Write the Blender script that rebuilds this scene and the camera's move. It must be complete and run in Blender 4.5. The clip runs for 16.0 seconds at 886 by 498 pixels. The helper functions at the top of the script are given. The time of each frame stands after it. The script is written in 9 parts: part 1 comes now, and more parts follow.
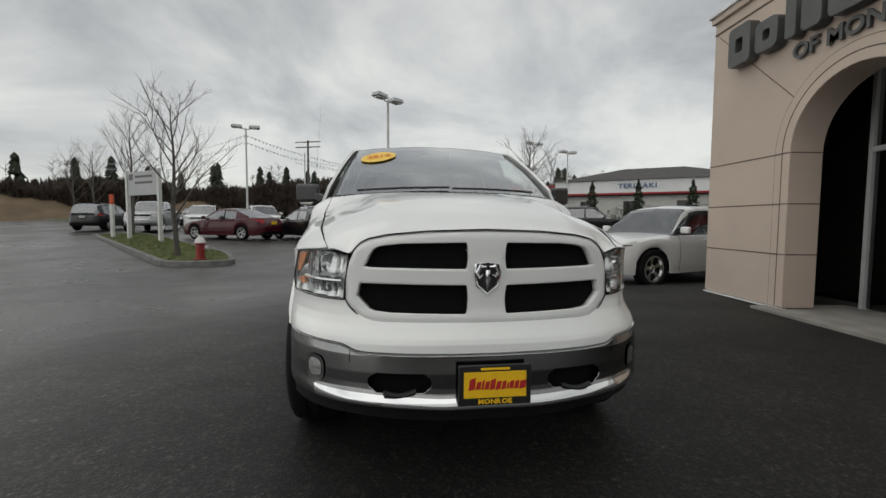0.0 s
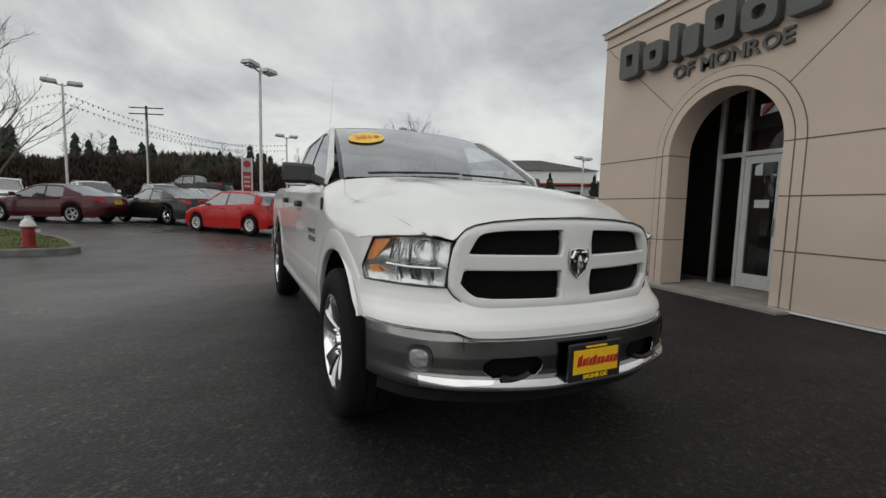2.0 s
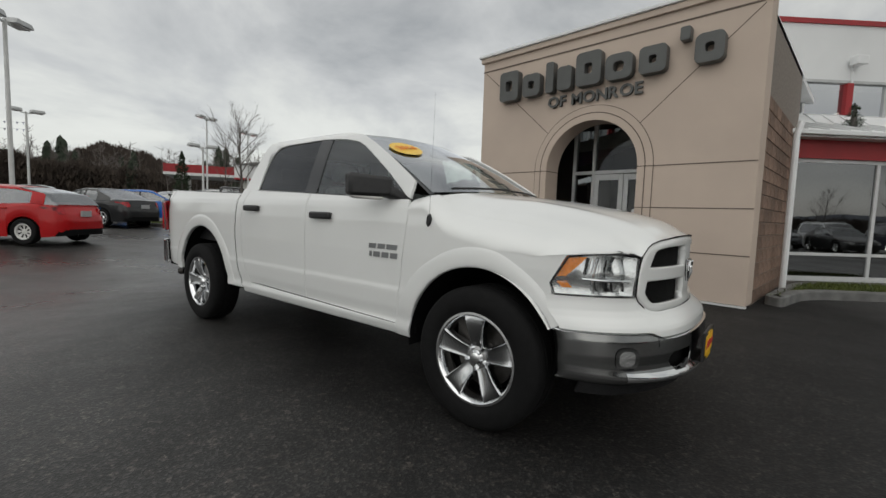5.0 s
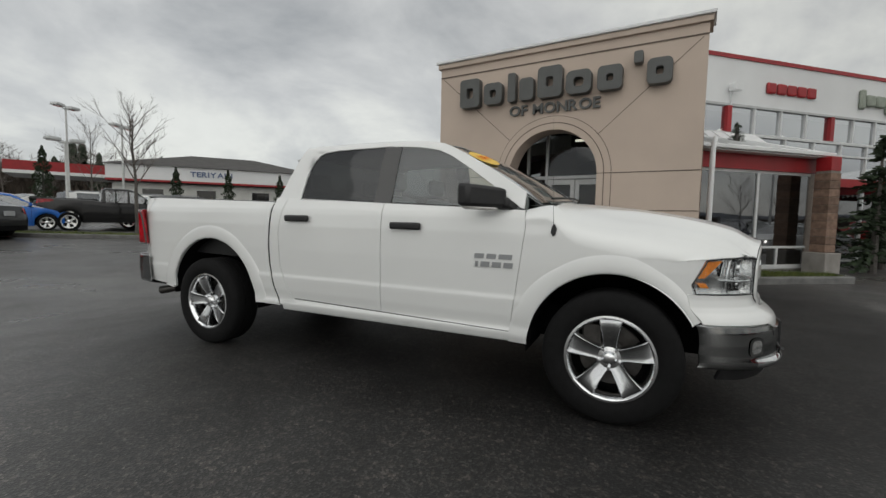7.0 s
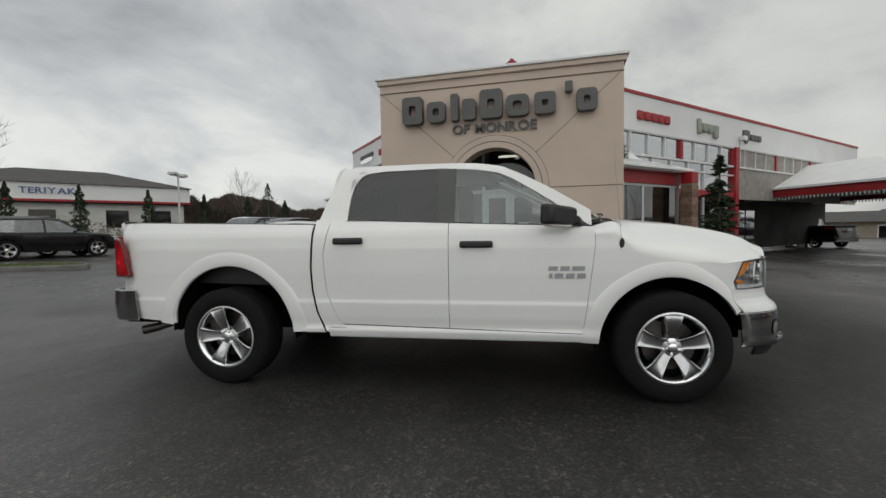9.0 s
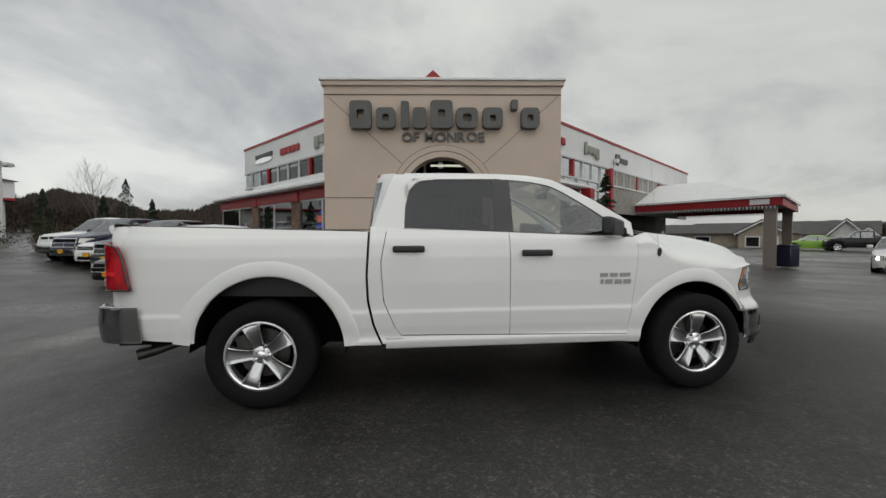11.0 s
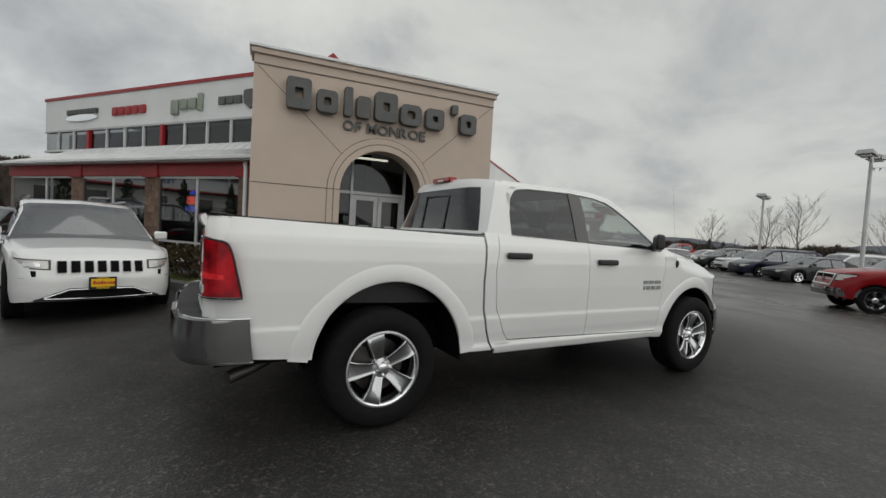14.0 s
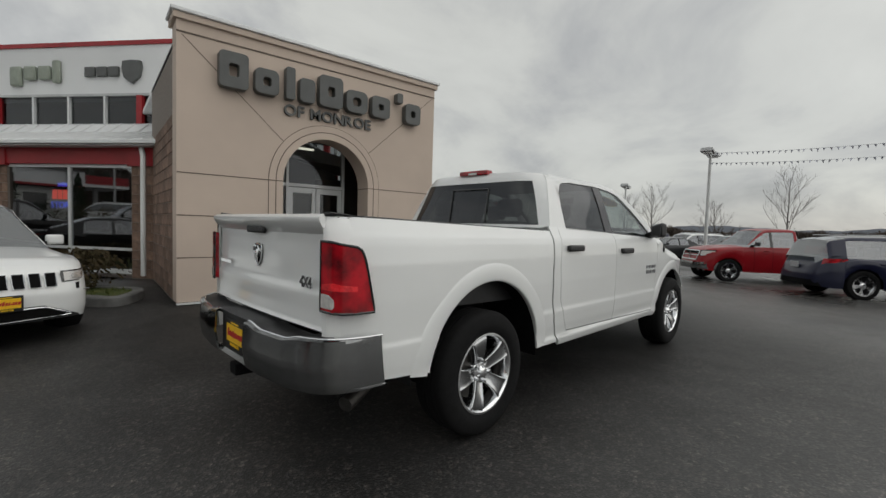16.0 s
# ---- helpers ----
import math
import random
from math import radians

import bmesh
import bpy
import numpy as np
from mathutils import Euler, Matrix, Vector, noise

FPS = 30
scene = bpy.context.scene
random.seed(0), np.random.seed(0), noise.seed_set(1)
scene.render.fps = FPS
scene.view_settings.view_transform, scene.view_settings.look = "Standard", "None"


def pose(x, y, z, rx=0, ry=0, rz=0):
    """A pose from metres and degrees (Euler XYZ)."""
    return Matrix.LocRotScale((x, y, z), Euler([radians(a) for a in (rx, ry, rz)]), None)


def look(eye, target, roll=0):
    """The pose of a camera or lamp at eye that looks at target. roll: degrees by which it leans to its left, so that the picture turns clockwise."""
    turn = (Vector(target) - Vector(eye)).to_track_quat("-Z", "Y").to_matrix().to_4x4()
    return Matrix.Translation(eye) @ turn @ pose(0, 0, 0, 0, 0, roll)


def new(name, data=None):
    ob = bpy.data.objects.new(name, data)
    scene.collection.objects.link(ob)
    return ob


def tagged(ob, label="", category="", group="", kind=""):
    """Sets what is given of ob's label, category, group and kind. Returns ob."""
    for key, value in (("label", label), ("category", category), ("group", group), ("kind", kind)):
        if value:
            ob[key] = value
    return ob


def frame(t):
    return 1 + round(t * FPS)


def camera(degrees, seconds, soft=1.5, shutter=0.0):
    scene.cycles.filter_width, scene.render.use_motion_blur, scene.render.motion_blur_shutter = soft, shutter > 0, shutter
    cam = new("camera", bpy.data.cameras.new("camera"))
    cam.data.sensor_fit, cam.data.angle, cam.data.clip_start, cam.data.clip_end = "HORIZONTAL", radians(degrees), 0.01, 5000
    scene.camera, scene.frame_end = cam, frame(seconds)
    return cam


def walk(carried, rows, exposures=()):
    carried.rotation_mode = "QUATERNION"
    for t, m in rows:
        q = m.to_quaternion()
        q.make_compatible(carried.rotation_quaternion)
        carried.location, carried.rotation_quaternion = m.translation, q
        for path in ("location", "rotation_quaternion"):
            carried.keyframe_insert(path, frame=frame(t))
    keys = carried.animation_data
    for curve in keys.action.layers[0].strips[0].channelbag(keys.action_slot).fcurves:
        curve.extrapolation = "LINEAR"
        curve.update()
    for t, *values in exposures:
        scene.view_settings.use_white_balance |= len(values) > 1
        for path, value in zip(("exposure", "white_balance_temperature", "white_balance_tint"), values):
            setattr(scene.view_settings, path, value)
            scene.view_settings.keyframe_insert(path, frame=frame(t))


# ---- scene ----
cam = camera(91.5, 16.0)
PATH = [
    (0, (-0.428, 1.112, 1.172), (-0.367, 3.107, 1.044), 0.3),
    (0.5, (-0.689, 1.13, 1.17), (-0.472, 3.114, 1.03), 1.2),
    (1, (-0.949, 1.088, 1.178), (-0.547, 3.043, 1.051), 0.5),
    (1.5, (-1.207, 1.172, 1.154), (-0.691, 3.098, 1.001), 1.2),
    (2, (-1.432, 1.291, 1.165), (-0.761, 3.166, 0.978), 1.5),
    (2.5, (-1.731, 1.381, 1.162), (-0.913, 3.198, 0.984), 2.0),
    (3, (-1.984, 1.478, 1.163), (-1.007, 3.215, 0.993), 2.8),
    (3.5, (-2.232, 1.681, 1.18), (-1.135, 3.341, 0.988), 1.7),
    (4, (-2.503, 1.843, 1.177), (-1.291, 3.426, 1.012), 3.0),
    (4.5, (-2.78, 1.992, 1.2), (-1.45, 3.476, 1.044), 2.3),
    (7, (-3.909, 3.281, 1.242), (-2.196, 4.302, 1.096), 1.1),
    (7.5, (-4.145, 3.552, 1.268), (-2.351, 4.427, 1.144), -1.0),
    (8, (-4.32, 3.841, 1.259), (-2.481, 4.622, 1.152), -0.5),
    (8.5, (-4.437, 4.185, 1.288), (-2.555, 4.847, 1.142), -0.6),
    (9, (-4.606, 4.507, 1.299), (-2.678, 5.029, 1.205), -0.9),
    (11.5, (-4.822, 6.289, 1.33), (-2.828, 6.153, 1.261), 1.6),
    (12, (-4.772, 6.642, 1.33), (-2.787, 6.401, 1.276), 3.3),
    (12.5, (-4.735, 7.028, 1.349), (-2.782, 6.607, 1.267), 2.2),
    (13, (-4.62, 7.377, 1.336), (-2.694, 6.842, 1.279), 2.9),
    (13.5, (-4.487, 7.713, 1.353), (-2.585, 7.099, 1.258), 3.6),
    (14, (-4.399, 8.087, 1.368), (-2.563, 7.298, 1.29), 3.3),
    (14.5, (-4.228, 8.398, 1.344), (-2.443, 7.501, 1.266), 2.9),
    (15, (-3.978, 8.691, 1.362), (-2.252, 7.687, 1.252), 2.9),
    (15.5, (-3.761, 8.999, 1.367), (-2.121, 7.859, 1.269), 2.4),
    (16, (-3.549, 9.241, 1.35), (-1.993, 7.988, 1.251), 1.7),
]
walk(cam, [(t, look(eye, target, roll)) for t, eye, target, roll in PATH])

# ---- world and light ----
world = bpy.data.worlds.new("overcast_sky")
scene.world = world
world.use_nodes = True
wn, wl = world.node_tree.nodes, world.node_tree.links
wn.clear()
w_out = wn.new("ShaderNodeOutputWorld")
w_bg = wn.new("ShaderNodeBackground")
w_sky = wn.new("ShaderNodeTexSky")
w_sky.sky_type = "NISHITA"
w_sky.sun_disc = False
w_sky.sun_elevation = radians(32)
w_sky.sun_rotation = radians(200)
w_tc = wn.new("ShaderNodeTexCoord")
w_sep = wn.new("ShaderNodeSeparateXYZ")
wl.new(w_tc.outputs["Generated"], w_sep.inputs[0])


def wmath(op, a, b=None):
    n = wn.new("ShaderNodeMath")
    n.operation = op
    for i, v in enumerate((a, b)):
        if v is None:
            continue
        if isinstance(v, (int, float)):
            n.inputs[i].default_value = v
        else:
            wl.new(v, n.inputs[i])
    return n.outputs[0]


# cloud deck: the direction is laid out on a flat layer overhead
w_den = wmath("ADD", wmath("MAXIMUM", w_sep.outputs[2], 0.0), 0.40)
w_cmb = wn.new("ShaderNodeCombineXYZ")
wl.new(wmath("DIVIDE", w_sep.outputs[0], w_den), w_cmb.inputs[0])
wl.new(wmath("DIVIDE", w_sep.outputs[1], w_den), w_cmb.inputs[1])
w_n1 = wn.new("ShaderNodeTexNoise")
w_n1.inputs["Scale"].default_value = 1.5
w_n1.inputs["Detail"].default_value = 9.0
w_n1.inputs["Roughness"].default_value = 0.56
w_n1.inputs["Distortion"].default_value = 0.35
w_n2 = wn.new("ShaderNodeTexNoise")
w_n2.inputs["Scale"].default_value = 0.5
w_n2.inputs["Detail"].default_value = 3.0
wl.new(w_cmb.outputs[0], w_n1.inputs["Vector"])
wl.new(w_cmb.outputs[0], w_n2.inputs["Vector"])
w_mix = wmath("ADD", wmath("MULTIPLY", w_n1.outputs[0], 0.62), wmath("MULTIPLY", w_n2.outputs[0], 0.38))
w_ramp = wn.new("ShaderNodeValToRGB")
wl.new(w_mix, w_ramp.inputs[0])
cr = w_ramp.color_ramp
cr.elements[0].position, cr.elements[0].color = 0.37, (0.372, 0.385, 0.390, 1)
cr.elements[1].position, cr.elements[1].color = 0.64, (0.86, 0.87, 0.822, 1)
e = cr.elements.new(0.47)
e.color = (0.592, 0.60, 0.592, 1)
e = cr.elements.new(0.54)
e.color = (0.762, 0.77, 0.730, 1)
w_mixc = wn.new("ShaderNodeMix")
w_mixc.data_type = "RGBA"
w_mixc.inputs[0].default_value = 0.9
w_scale = wn.new("ShaderNodeMix")
w_scale.data_type = "RGBA"
w_scale.blend_type = "MULTIPLY"
w_scale.inputs[0].default_value = 1.0
w_scale.inputs[7].default_value = (0.09, 0.09, 0.09, 1)
wl.new(w_sky.outputs[0], w_scale.inputs[6])
wl.new(w_scale.outputs[2], w_mixc.inputs[6])
wl.new(w_ramp.outputs[0], w_mixc.inputs[7])
wl.new(w_mixc.outputs[2], w_bg.inputs[0])
# thicker cloud towards the south-east
w_se = wmath("ADD", wmath("MULTIPLY", w_sep.outputs[0], 0.57), wmath("MULTIPLY", w_sep.outputs[1], -0.82))
wl.new(wmath("SUBTRACT", 1.03, wmath("MULTIPLY", wmath("MAXIMUM", w_se, 0.0), 0.24)), w_bg.inputs[1])
wl.new(w_bg.outputs[0], w_out.inputs[0])

sun_data = bpy.data.lights.new("sun", "SUN")
sun_data.energy, sun_data.angle, sun_data.color = 0.85, radians(100), (1.0, 0.97, 0.93)
sun = new("sun", sun_data)
sun.matrix_world = look((-30, -14, 34), (0, 0, 0))

# ---- materials ----
MATS = {}


def mat(name, color, rough=0.5, metal=0.0, var=0.0, vscale=8.0, bump=0.0, bscale=60.0, coat=0.0, spec=0.5,
        color2=None, ior=None, alpha=None, trans=0.0, stretch=None, rvar=0.0, bdist=0.01, island=False):
    m = bpy.data.materials.new(name)
    m.use_nodes = True
    nt = m.node_tree
    b = nt.nodes["Principled BSDF"]
    b.inputs["Base Color"].default_value = (*color, 1)
    b.inputs["Roughness"].default_value = rough
    b.inputs["Metallic"].default_value = metal
    b.inputs["Specular IOR Level"].default_value = spec
    if coat:
        b.inputs["Coat Weight"].default_value = coat
        b.inputs["Coat Roughness"].default_value = 0.04
    if ior:
        b.inputs["IOR"].default_value = ior
    if trans:
        b.inputs["Transmission Weight"].default_value = trans
    if alpha is not None:
        b.inputs["Alpha"].default_value = alpha
    if var or bump or rvar or color2:
        tc = nt.nodes.new("ShaderNodeTexCoord")
        mp = nt.nodes.new("ShaderNodeMapping")
        if stretch:
            mp.inputs["Scale"].default_value = stretch
        nt.links.new(tc.outputs["Object"], mp.inputs[0])
        n1 = nt.nodes.new("ShaderNodeTexNoise")
        n1.inputs["Scale"].default_value = vscale
        n1.inputs["Detail"].default_value = 6
        nt.links.new(mp.outputs[0], n1.inputs["Vector"])
        if var or color2:
            c2 = color2 or tuple(max(0.0, c * (1 - var)) for c in color)
            c1 = color if color2 else tuple(min(1.0, c * (1 + var)) for c in color)
            rp = nt.nodes.new("ShaderNodeValToRGB")
            rp.color_ramp.elements[0].position, rp.color_ramp.elements[1].position = 0.33, 0.67
            rp.color_ramp.elements[0].color, rp.color_ramp.elements[1].color = (*c2, 1), (*c1, 1)
            nt.links.new(n1.outputs[0], rp.inputs[0])
            src = rp.outputs[0]
            if island:
                oi = nt.nodes.new("ShaderNodeObjectInfo")
                mr = nt.nodes.new("ShaderNodeMapRange")
                mr.inputs[3].default_value, mr.inputs[4].default_value = 0.72, 1.25
                nt.links.new(oi.outputs["Random"], mr.inputs[0])
                mx = nt.nodes.new("ShaderNodeVectorMath")
                mx.operation = "SCALE"
                nt.links.new(src, mx.inputs[0])
                nt.links.new(mr.outputs[0], mx.inputs["Scale"])
                src = mx.outputs[0]
            nt.links.new(src, b.inputs["Base Color"])
        if rvar:
            mr = nt.nodes.new("ShaderNodeMapRange")
            mr.inputs[3].default_value, mr.inputs[4].default_value = max(0.02, rough - rvar), min(1, rough + rvar)
            nt.links.new(n1.outputs[0], mr.inputs[0])
            nt.links.new(mr.outputs[0], b.inputs["Roughness"])
        if bump:
            n2 = nt.nodes.new("ShaderNodeTexNoise")
            n2.inputs["Scale"].default_value = bscale
            n2.inputs["Detail"].default_value = 4
            nt.links.new(mp.outputs[0], n2.inputs["Vector"])
            bp = nt.nodes.new("ShaderNodeBump")
            bp.inputs["Strength"].default_value = bump
            bp.inputs["Distance"].default_value = bdist
            nt.links.new(n2.outputs[0], bp.inputs["Height"])
            nt.links.new(bp.outputs[0], b.inputs["Normal"])
    MATS[name] = m
    return m


def emit_mat(name, color, strength):
    m = mat(name, color, 0.4)
    b = m.node_tree.nodes["Principled BSDF"]
    b.inputs["Emission Color"].default_value = (*color, 1)
    b.inputs["Emission Strength"].default_value = strength
    return m


def glass_mat(name, tint, clear=0.5, rough=0.02, base=0.05):
    """A thin pane: part clear, part mirror-like, by the angle of view."""
    m = bpy.data.materials.new(name)
    m.use_nodes = True
    nt = m.node_tree
    nt.nodes.clear()
    out = nt.nodes.new("ShaderNodeOutputMaterial")
    tr = nt.nodes.new("ShaderNodeBsdfTransparent")
    tr.inputs[0].default_value = (*[c * clear for c in tint], 1)
    gl = nt.nodes.new("ShaderNodeBsdfGlossy")
    gl.inputs["Roughness"].default_value = rough
    gl.inputs[0].default_value = (0.95, 0.97, 1.0, 1)
    lw = nt.nodes.new("ShaderNodeLayerWeight")
    lw.inputs[0].default_value = 0.5
    pw = nt.nodes.new("ShaderNodeMath")
    pw.operation = "POWER"
    pw.inputs[1].default_value = 4.6
    nt.links.new(lw.outputs["Facing"], pw.inputs[0])
    ma = nt.nodes.new("ShaderNodeMath")
    ma.operation = "MULTIPLY_ADD"
    ma.inputs[1].default_value, ma.inputs[2].default_value = 0.9, base
    nt.links.new(pw.outputs[0], ma.inputs[0])
    mx = nt.nodes.new("ShaderNodeMixShader")
    nt.links.new(ma.outputs[0], mx.inputs[0])
    nt.links.new(tr.outputs[0], mx.inputs[1])
    nt.links.new(gl.outputs[0], mx.inputs[2])
    nt.links.new(mx.outputs[0], out.inputs[0])
    MATS[name] = m
    return m


WHITE = mat("white_car_paint", (0.765, 0.775, 0.765), 0.30, 0, 0.02, 1.5, 0, coat=0.9)
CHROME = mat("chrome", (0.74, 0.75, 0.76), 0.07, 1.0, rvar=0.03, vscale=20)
# toned darker than chrome for the asphalt mirrored in the bumpers
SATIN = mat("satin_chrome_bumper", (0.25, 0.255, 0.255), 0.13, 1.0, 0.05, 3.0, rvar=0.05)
BLACKPL = mat("black_plastic", (0.012, 0.012, 0.013), 0.45, 0, 0.2, 30, 0.15, 400)
GLOSSBLK = mat("gloss_black", (0.008, 0.008, 0.009), 0.12, 0, coat=0.6)
# dark parts; the near-black also paints shade in wells, gaps and openings
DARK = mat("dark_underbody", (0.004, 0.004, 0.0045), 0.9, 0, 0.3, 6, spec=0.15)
MESHBLK = mat("black_grille_mesh", (0.003, 0.003, 0.003), 0.8, 0, 0.3, 90, 0.8, 160, spec=0.15)
RUBBER = mat("tyre_rubber", (0.005, 0.005, 0.0053), 0.85, 0, 0.25, 25, 0.2, 180, spec=0.25)
# the rim's alloy, darkened for the asphalt mirrored in the spoke faces
SPOKE = mat("polished_grey_spoke", (0.50, 0.51, 0.52), 0.14, 1.0, rvar=0.04, vscale=12)
ALLOY = mat("polished_alloy", (0.88, 0.89, 0.90), 0.17, 1.0, rvar=0.04, vscale=12)
GREYALLOY = mat("grey_alloy", (0.36, 0.37, 0.38), 0.3, 0.9, rvar=0.06, vscale=12)
IRON = mat("brake_iron", (0.09, 0.085, 0.08), 0.5, 0.9, 0.2, 20)
GLASS = glass_mat("window_glass", (0.84, 0.92, 0.89), 0.96, base=0.11)
TINT = glass_mat("tinted_glass", (0.40, 0.43, 0.43), 0.22, base=0.065)
STOREGL = glass_mat("storefront_glass", (0.55, 0.58, 0.58), 0.5)
WSGLASS = glass_mat("windscreen_glass", (0.82, 0.90, 0.87), 0.92, base=0.40)
CARGL = glass_mat("car_window_glass", (0.62, 0.68, 0.67), 0.55, base=0.22)
UPGLASS = glass_mat("reflective_upper_glass", (0.55, 0.58, 0.60), 0.5, base=0.55)
SHOPGL = glass_mat("shop_window_glass", (0.50, 0.53, 0.53), 0.42, base=0.22)
LENS = glass_mat("lamp_lens", (0.97, 0.98, 0.98), 0.97)
REFLECT = mat("lamp_reflector", (0.70, 0.71, 0.71), 0.24, 0.9, 0.08, 30, 0.22, 40, bdist=0.012)
AMBER = mat("amber_lens", (0.85, 0.26, 0.03), 0.25, 0, 0.15, 60, 0.4, 150, coat=0.8)
REDLENS = mat("red_lens", (0.50, 0.003, 0.012), 0.10, 0, 0.0, 9, 0.06, 60, coat=0.2, color2=(0.09, 0.001, 0.004))
REDBRIGHT = mat("bright_red_lens", (0.78, 0.012, 0.02), 0.2, 0, 0.3, 18, 0.4, 70, coat=0.8)
CLEARLENS = mat("clear_lens", (0.62, 0.60, 0.58), 0.15, 0.2, 0.15, 40, 0.5, 110, coat=1.0)
PLATEY = mat("yellow_plate", (0.86, 0.52, 0.015), 0.45, 0, 0.05, 30)
PLATER = mat("red_print", (0.45, 0.02, 0.02), 0.5)
SEAT = mat("grey_seat_cloth", (0.16, 0.165, 0.165), 0.9, 0, 0.15, 40, 0.2, 300)
STICKER = mat("yellow_sticker", (0.86, 0.56, 0.07), 0.4, 0, 0.05, 20)
ORANGE = mat("orange_print", (0.75, 0.22, 0.01), 0.5)

STUCCO = mat("tan_stucco", (0.58, 0.478, 0.40), 0.9, 0, 0.06, 1.1, 0.25, 140, color2=(0.525, 0.432, 0.362))
JOINT = mat("stucco_joint", (0.14, 0.11, 0.09), 0.9, 0, 0.2, 12)
METALW = mat("white_metal", (0.72, 0.73, 0.73), 0.45, 0, 0.05, 2.0, 0.05, 20)
PANELW = mat("white_fascia", (0.70, 0.71, 0.71), 0.6, 0, 0.04, 0.8, 0.06, 30)
REDPAINT = mat("red_trim_paint", (0.30, 0.012, 0.016), 0.45, 0, 0.12, 3)
BRICK = mat("brown_block", (0.20, 0.13, 0.095), 0.9, 0, 0.25, 9, 0.4, 90, island=True)
MORTAR = mat("mortar", (0.22, 0.19, 0.165), 0.95, 0, 0.15, 20)
LETTERG = mat("dark_grey_sign", (0.085, 0.088, 0.085), 0.45, 0, 0.1, 4)
LETTERS = mat("sign_letter_edge", (0.055, 0.056, 0.055), 0.5)
ALUW = mat("white_aluminium", (0.62, 0.63, 0.63), 0.4, 0.1, 0.06, 5)
GREYLET = mat("grey_green_letter", (0.26, 0.29, 0.24), 0.5, 0, 0.1, 6)
# unlit rooms: the shade indoors is put into this near-black wall colour
SHADEINT = mat("dark_interior", (0.035, 0.033, 0.032), 0.9, 0, 0.4, 0.6)
CARPET = mat("showroom_floor", (0.12, 0.10, 0.09), 0.5, 0, 0.2, 2)
CONCRETE = mat("concrete", (0.27, 0.255, 0.235), 0.9, 0, 0.18, 3, 0.3, 90)
KERB = mat("weathered_kerb", (0.15, 0.15, 0.145), 0.92, 0, 0.25, 4, 0.4, 70)
POLE = mat("painted_pole", (0.58, 0.59, 0.58), 0.5, 0, 0.08, 3)
LAMPGREY = mat("lamp_head_grey", (0.46, 0.47, 0.47), 0.5, 0.2, 0.1, 6)
BARK = mat("grey_bark", (0.10, 0.092, 0.083), 0.95, 0, 0.3, 14, 0.6, 60)
TWIG = mat("twigs", (0.13, 0.115, 0.105), 0.95, 0, 0.25, 10)
GRASS = mat("mossy_grass", (0.085, 0.095, 0.018), 0.95, 0, 0.3, 3, 0.8, 120, color2=(0.05, 0.075, 0.015))
BLADE = mat("grass_blades", (0.11, 0.13, 0.025), 0.9, 0, 0.3, 5, color2=(0.06, 0.085, 0.018))
CEDAR = mat("cedar_leaves", (0.022, 0.040, 0.014), 0.9, 0, 0.35, 6, color2=(0.012, 0.022, 0.009))
SHRUB = mat("brown_shrub_leaves", (0.090, 0.062, 0.028), 0.9, 0, 0.35, 8, color2=(0.045, 0.04, 0.016))
FIELD = mat("dry_field", (0.125, 0.088, 0.05), 0.95, 0, 0.25, 0.3, 0.5, 6)
WOODS = mat("bare_woods", (0.050, 0.040, 0.032), 0.98, 0, 0.35, 0.25, 0.8, 3)
SCRUB = mat("winter_scrub", (0.072, 0.055, 0.042), 0.98, 0, 0.4, 0.5, color2=(0.042, 0.032, 0.026))
CONIFER = mat("conifer", (0.030, 0.042, 0.026), 0.95, 0, 0.35, 1.5)
# the blue-grey puts the haze of distance into the hills' colour
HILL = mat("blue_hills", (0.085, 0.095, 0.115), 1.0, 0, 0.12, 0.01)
ROOFG = mat("grey_shingle", (0.075, 0.072, 0.07), 0.9, 0, 0.15, 1.5, 0.3, 20)
SIDING = mat("pale_siding", (0.56, 0.56, 0.53), 0.8, 0, 0.06, 2)
TANSIDING = mat("tan_house_siding", (0.34, 0.29, 0.23), 0.8, 0, 0.15, 2.0, 0.3, 30)
HYDRED = mat("hydrant_red", (0.24, 0.018, 0.018), 0.5, 0, 0.2, 10)
HYDW = mat("hydrant_white", (0.62, 0.62, 0.60), 0.5, 0, 0.1, 10)
SIGNGREY = mat("sign_panel", (0.40, 0.41, 0.42), 0.5, 0, 0.05, 2)
BLUETXT = mat("blue_sign_text", (0.10, 0.14, 0.25), 0.5)
NEONR = emit_mat("neon_red", (1.0, 0.06, 0.03), 1.6)
NEONB = emit_mat("neon_blue", (0.06, 0.12, 1.0), 1.8)
TUBE = emit_mat("fluorescent_tube", (1.0, 0.95, 0.8), 2.2)
HEADLIT = emit_mat("lit_headlamp", (1.0, 0.93, 0.88), 6.0)
FLAG = mat("pennant_cloth", (0.42, 0.43, 0.49), 0.8, 0, 0.5, 2)
ASPHALT = bpy.data.materials.new("worn_asphalt")


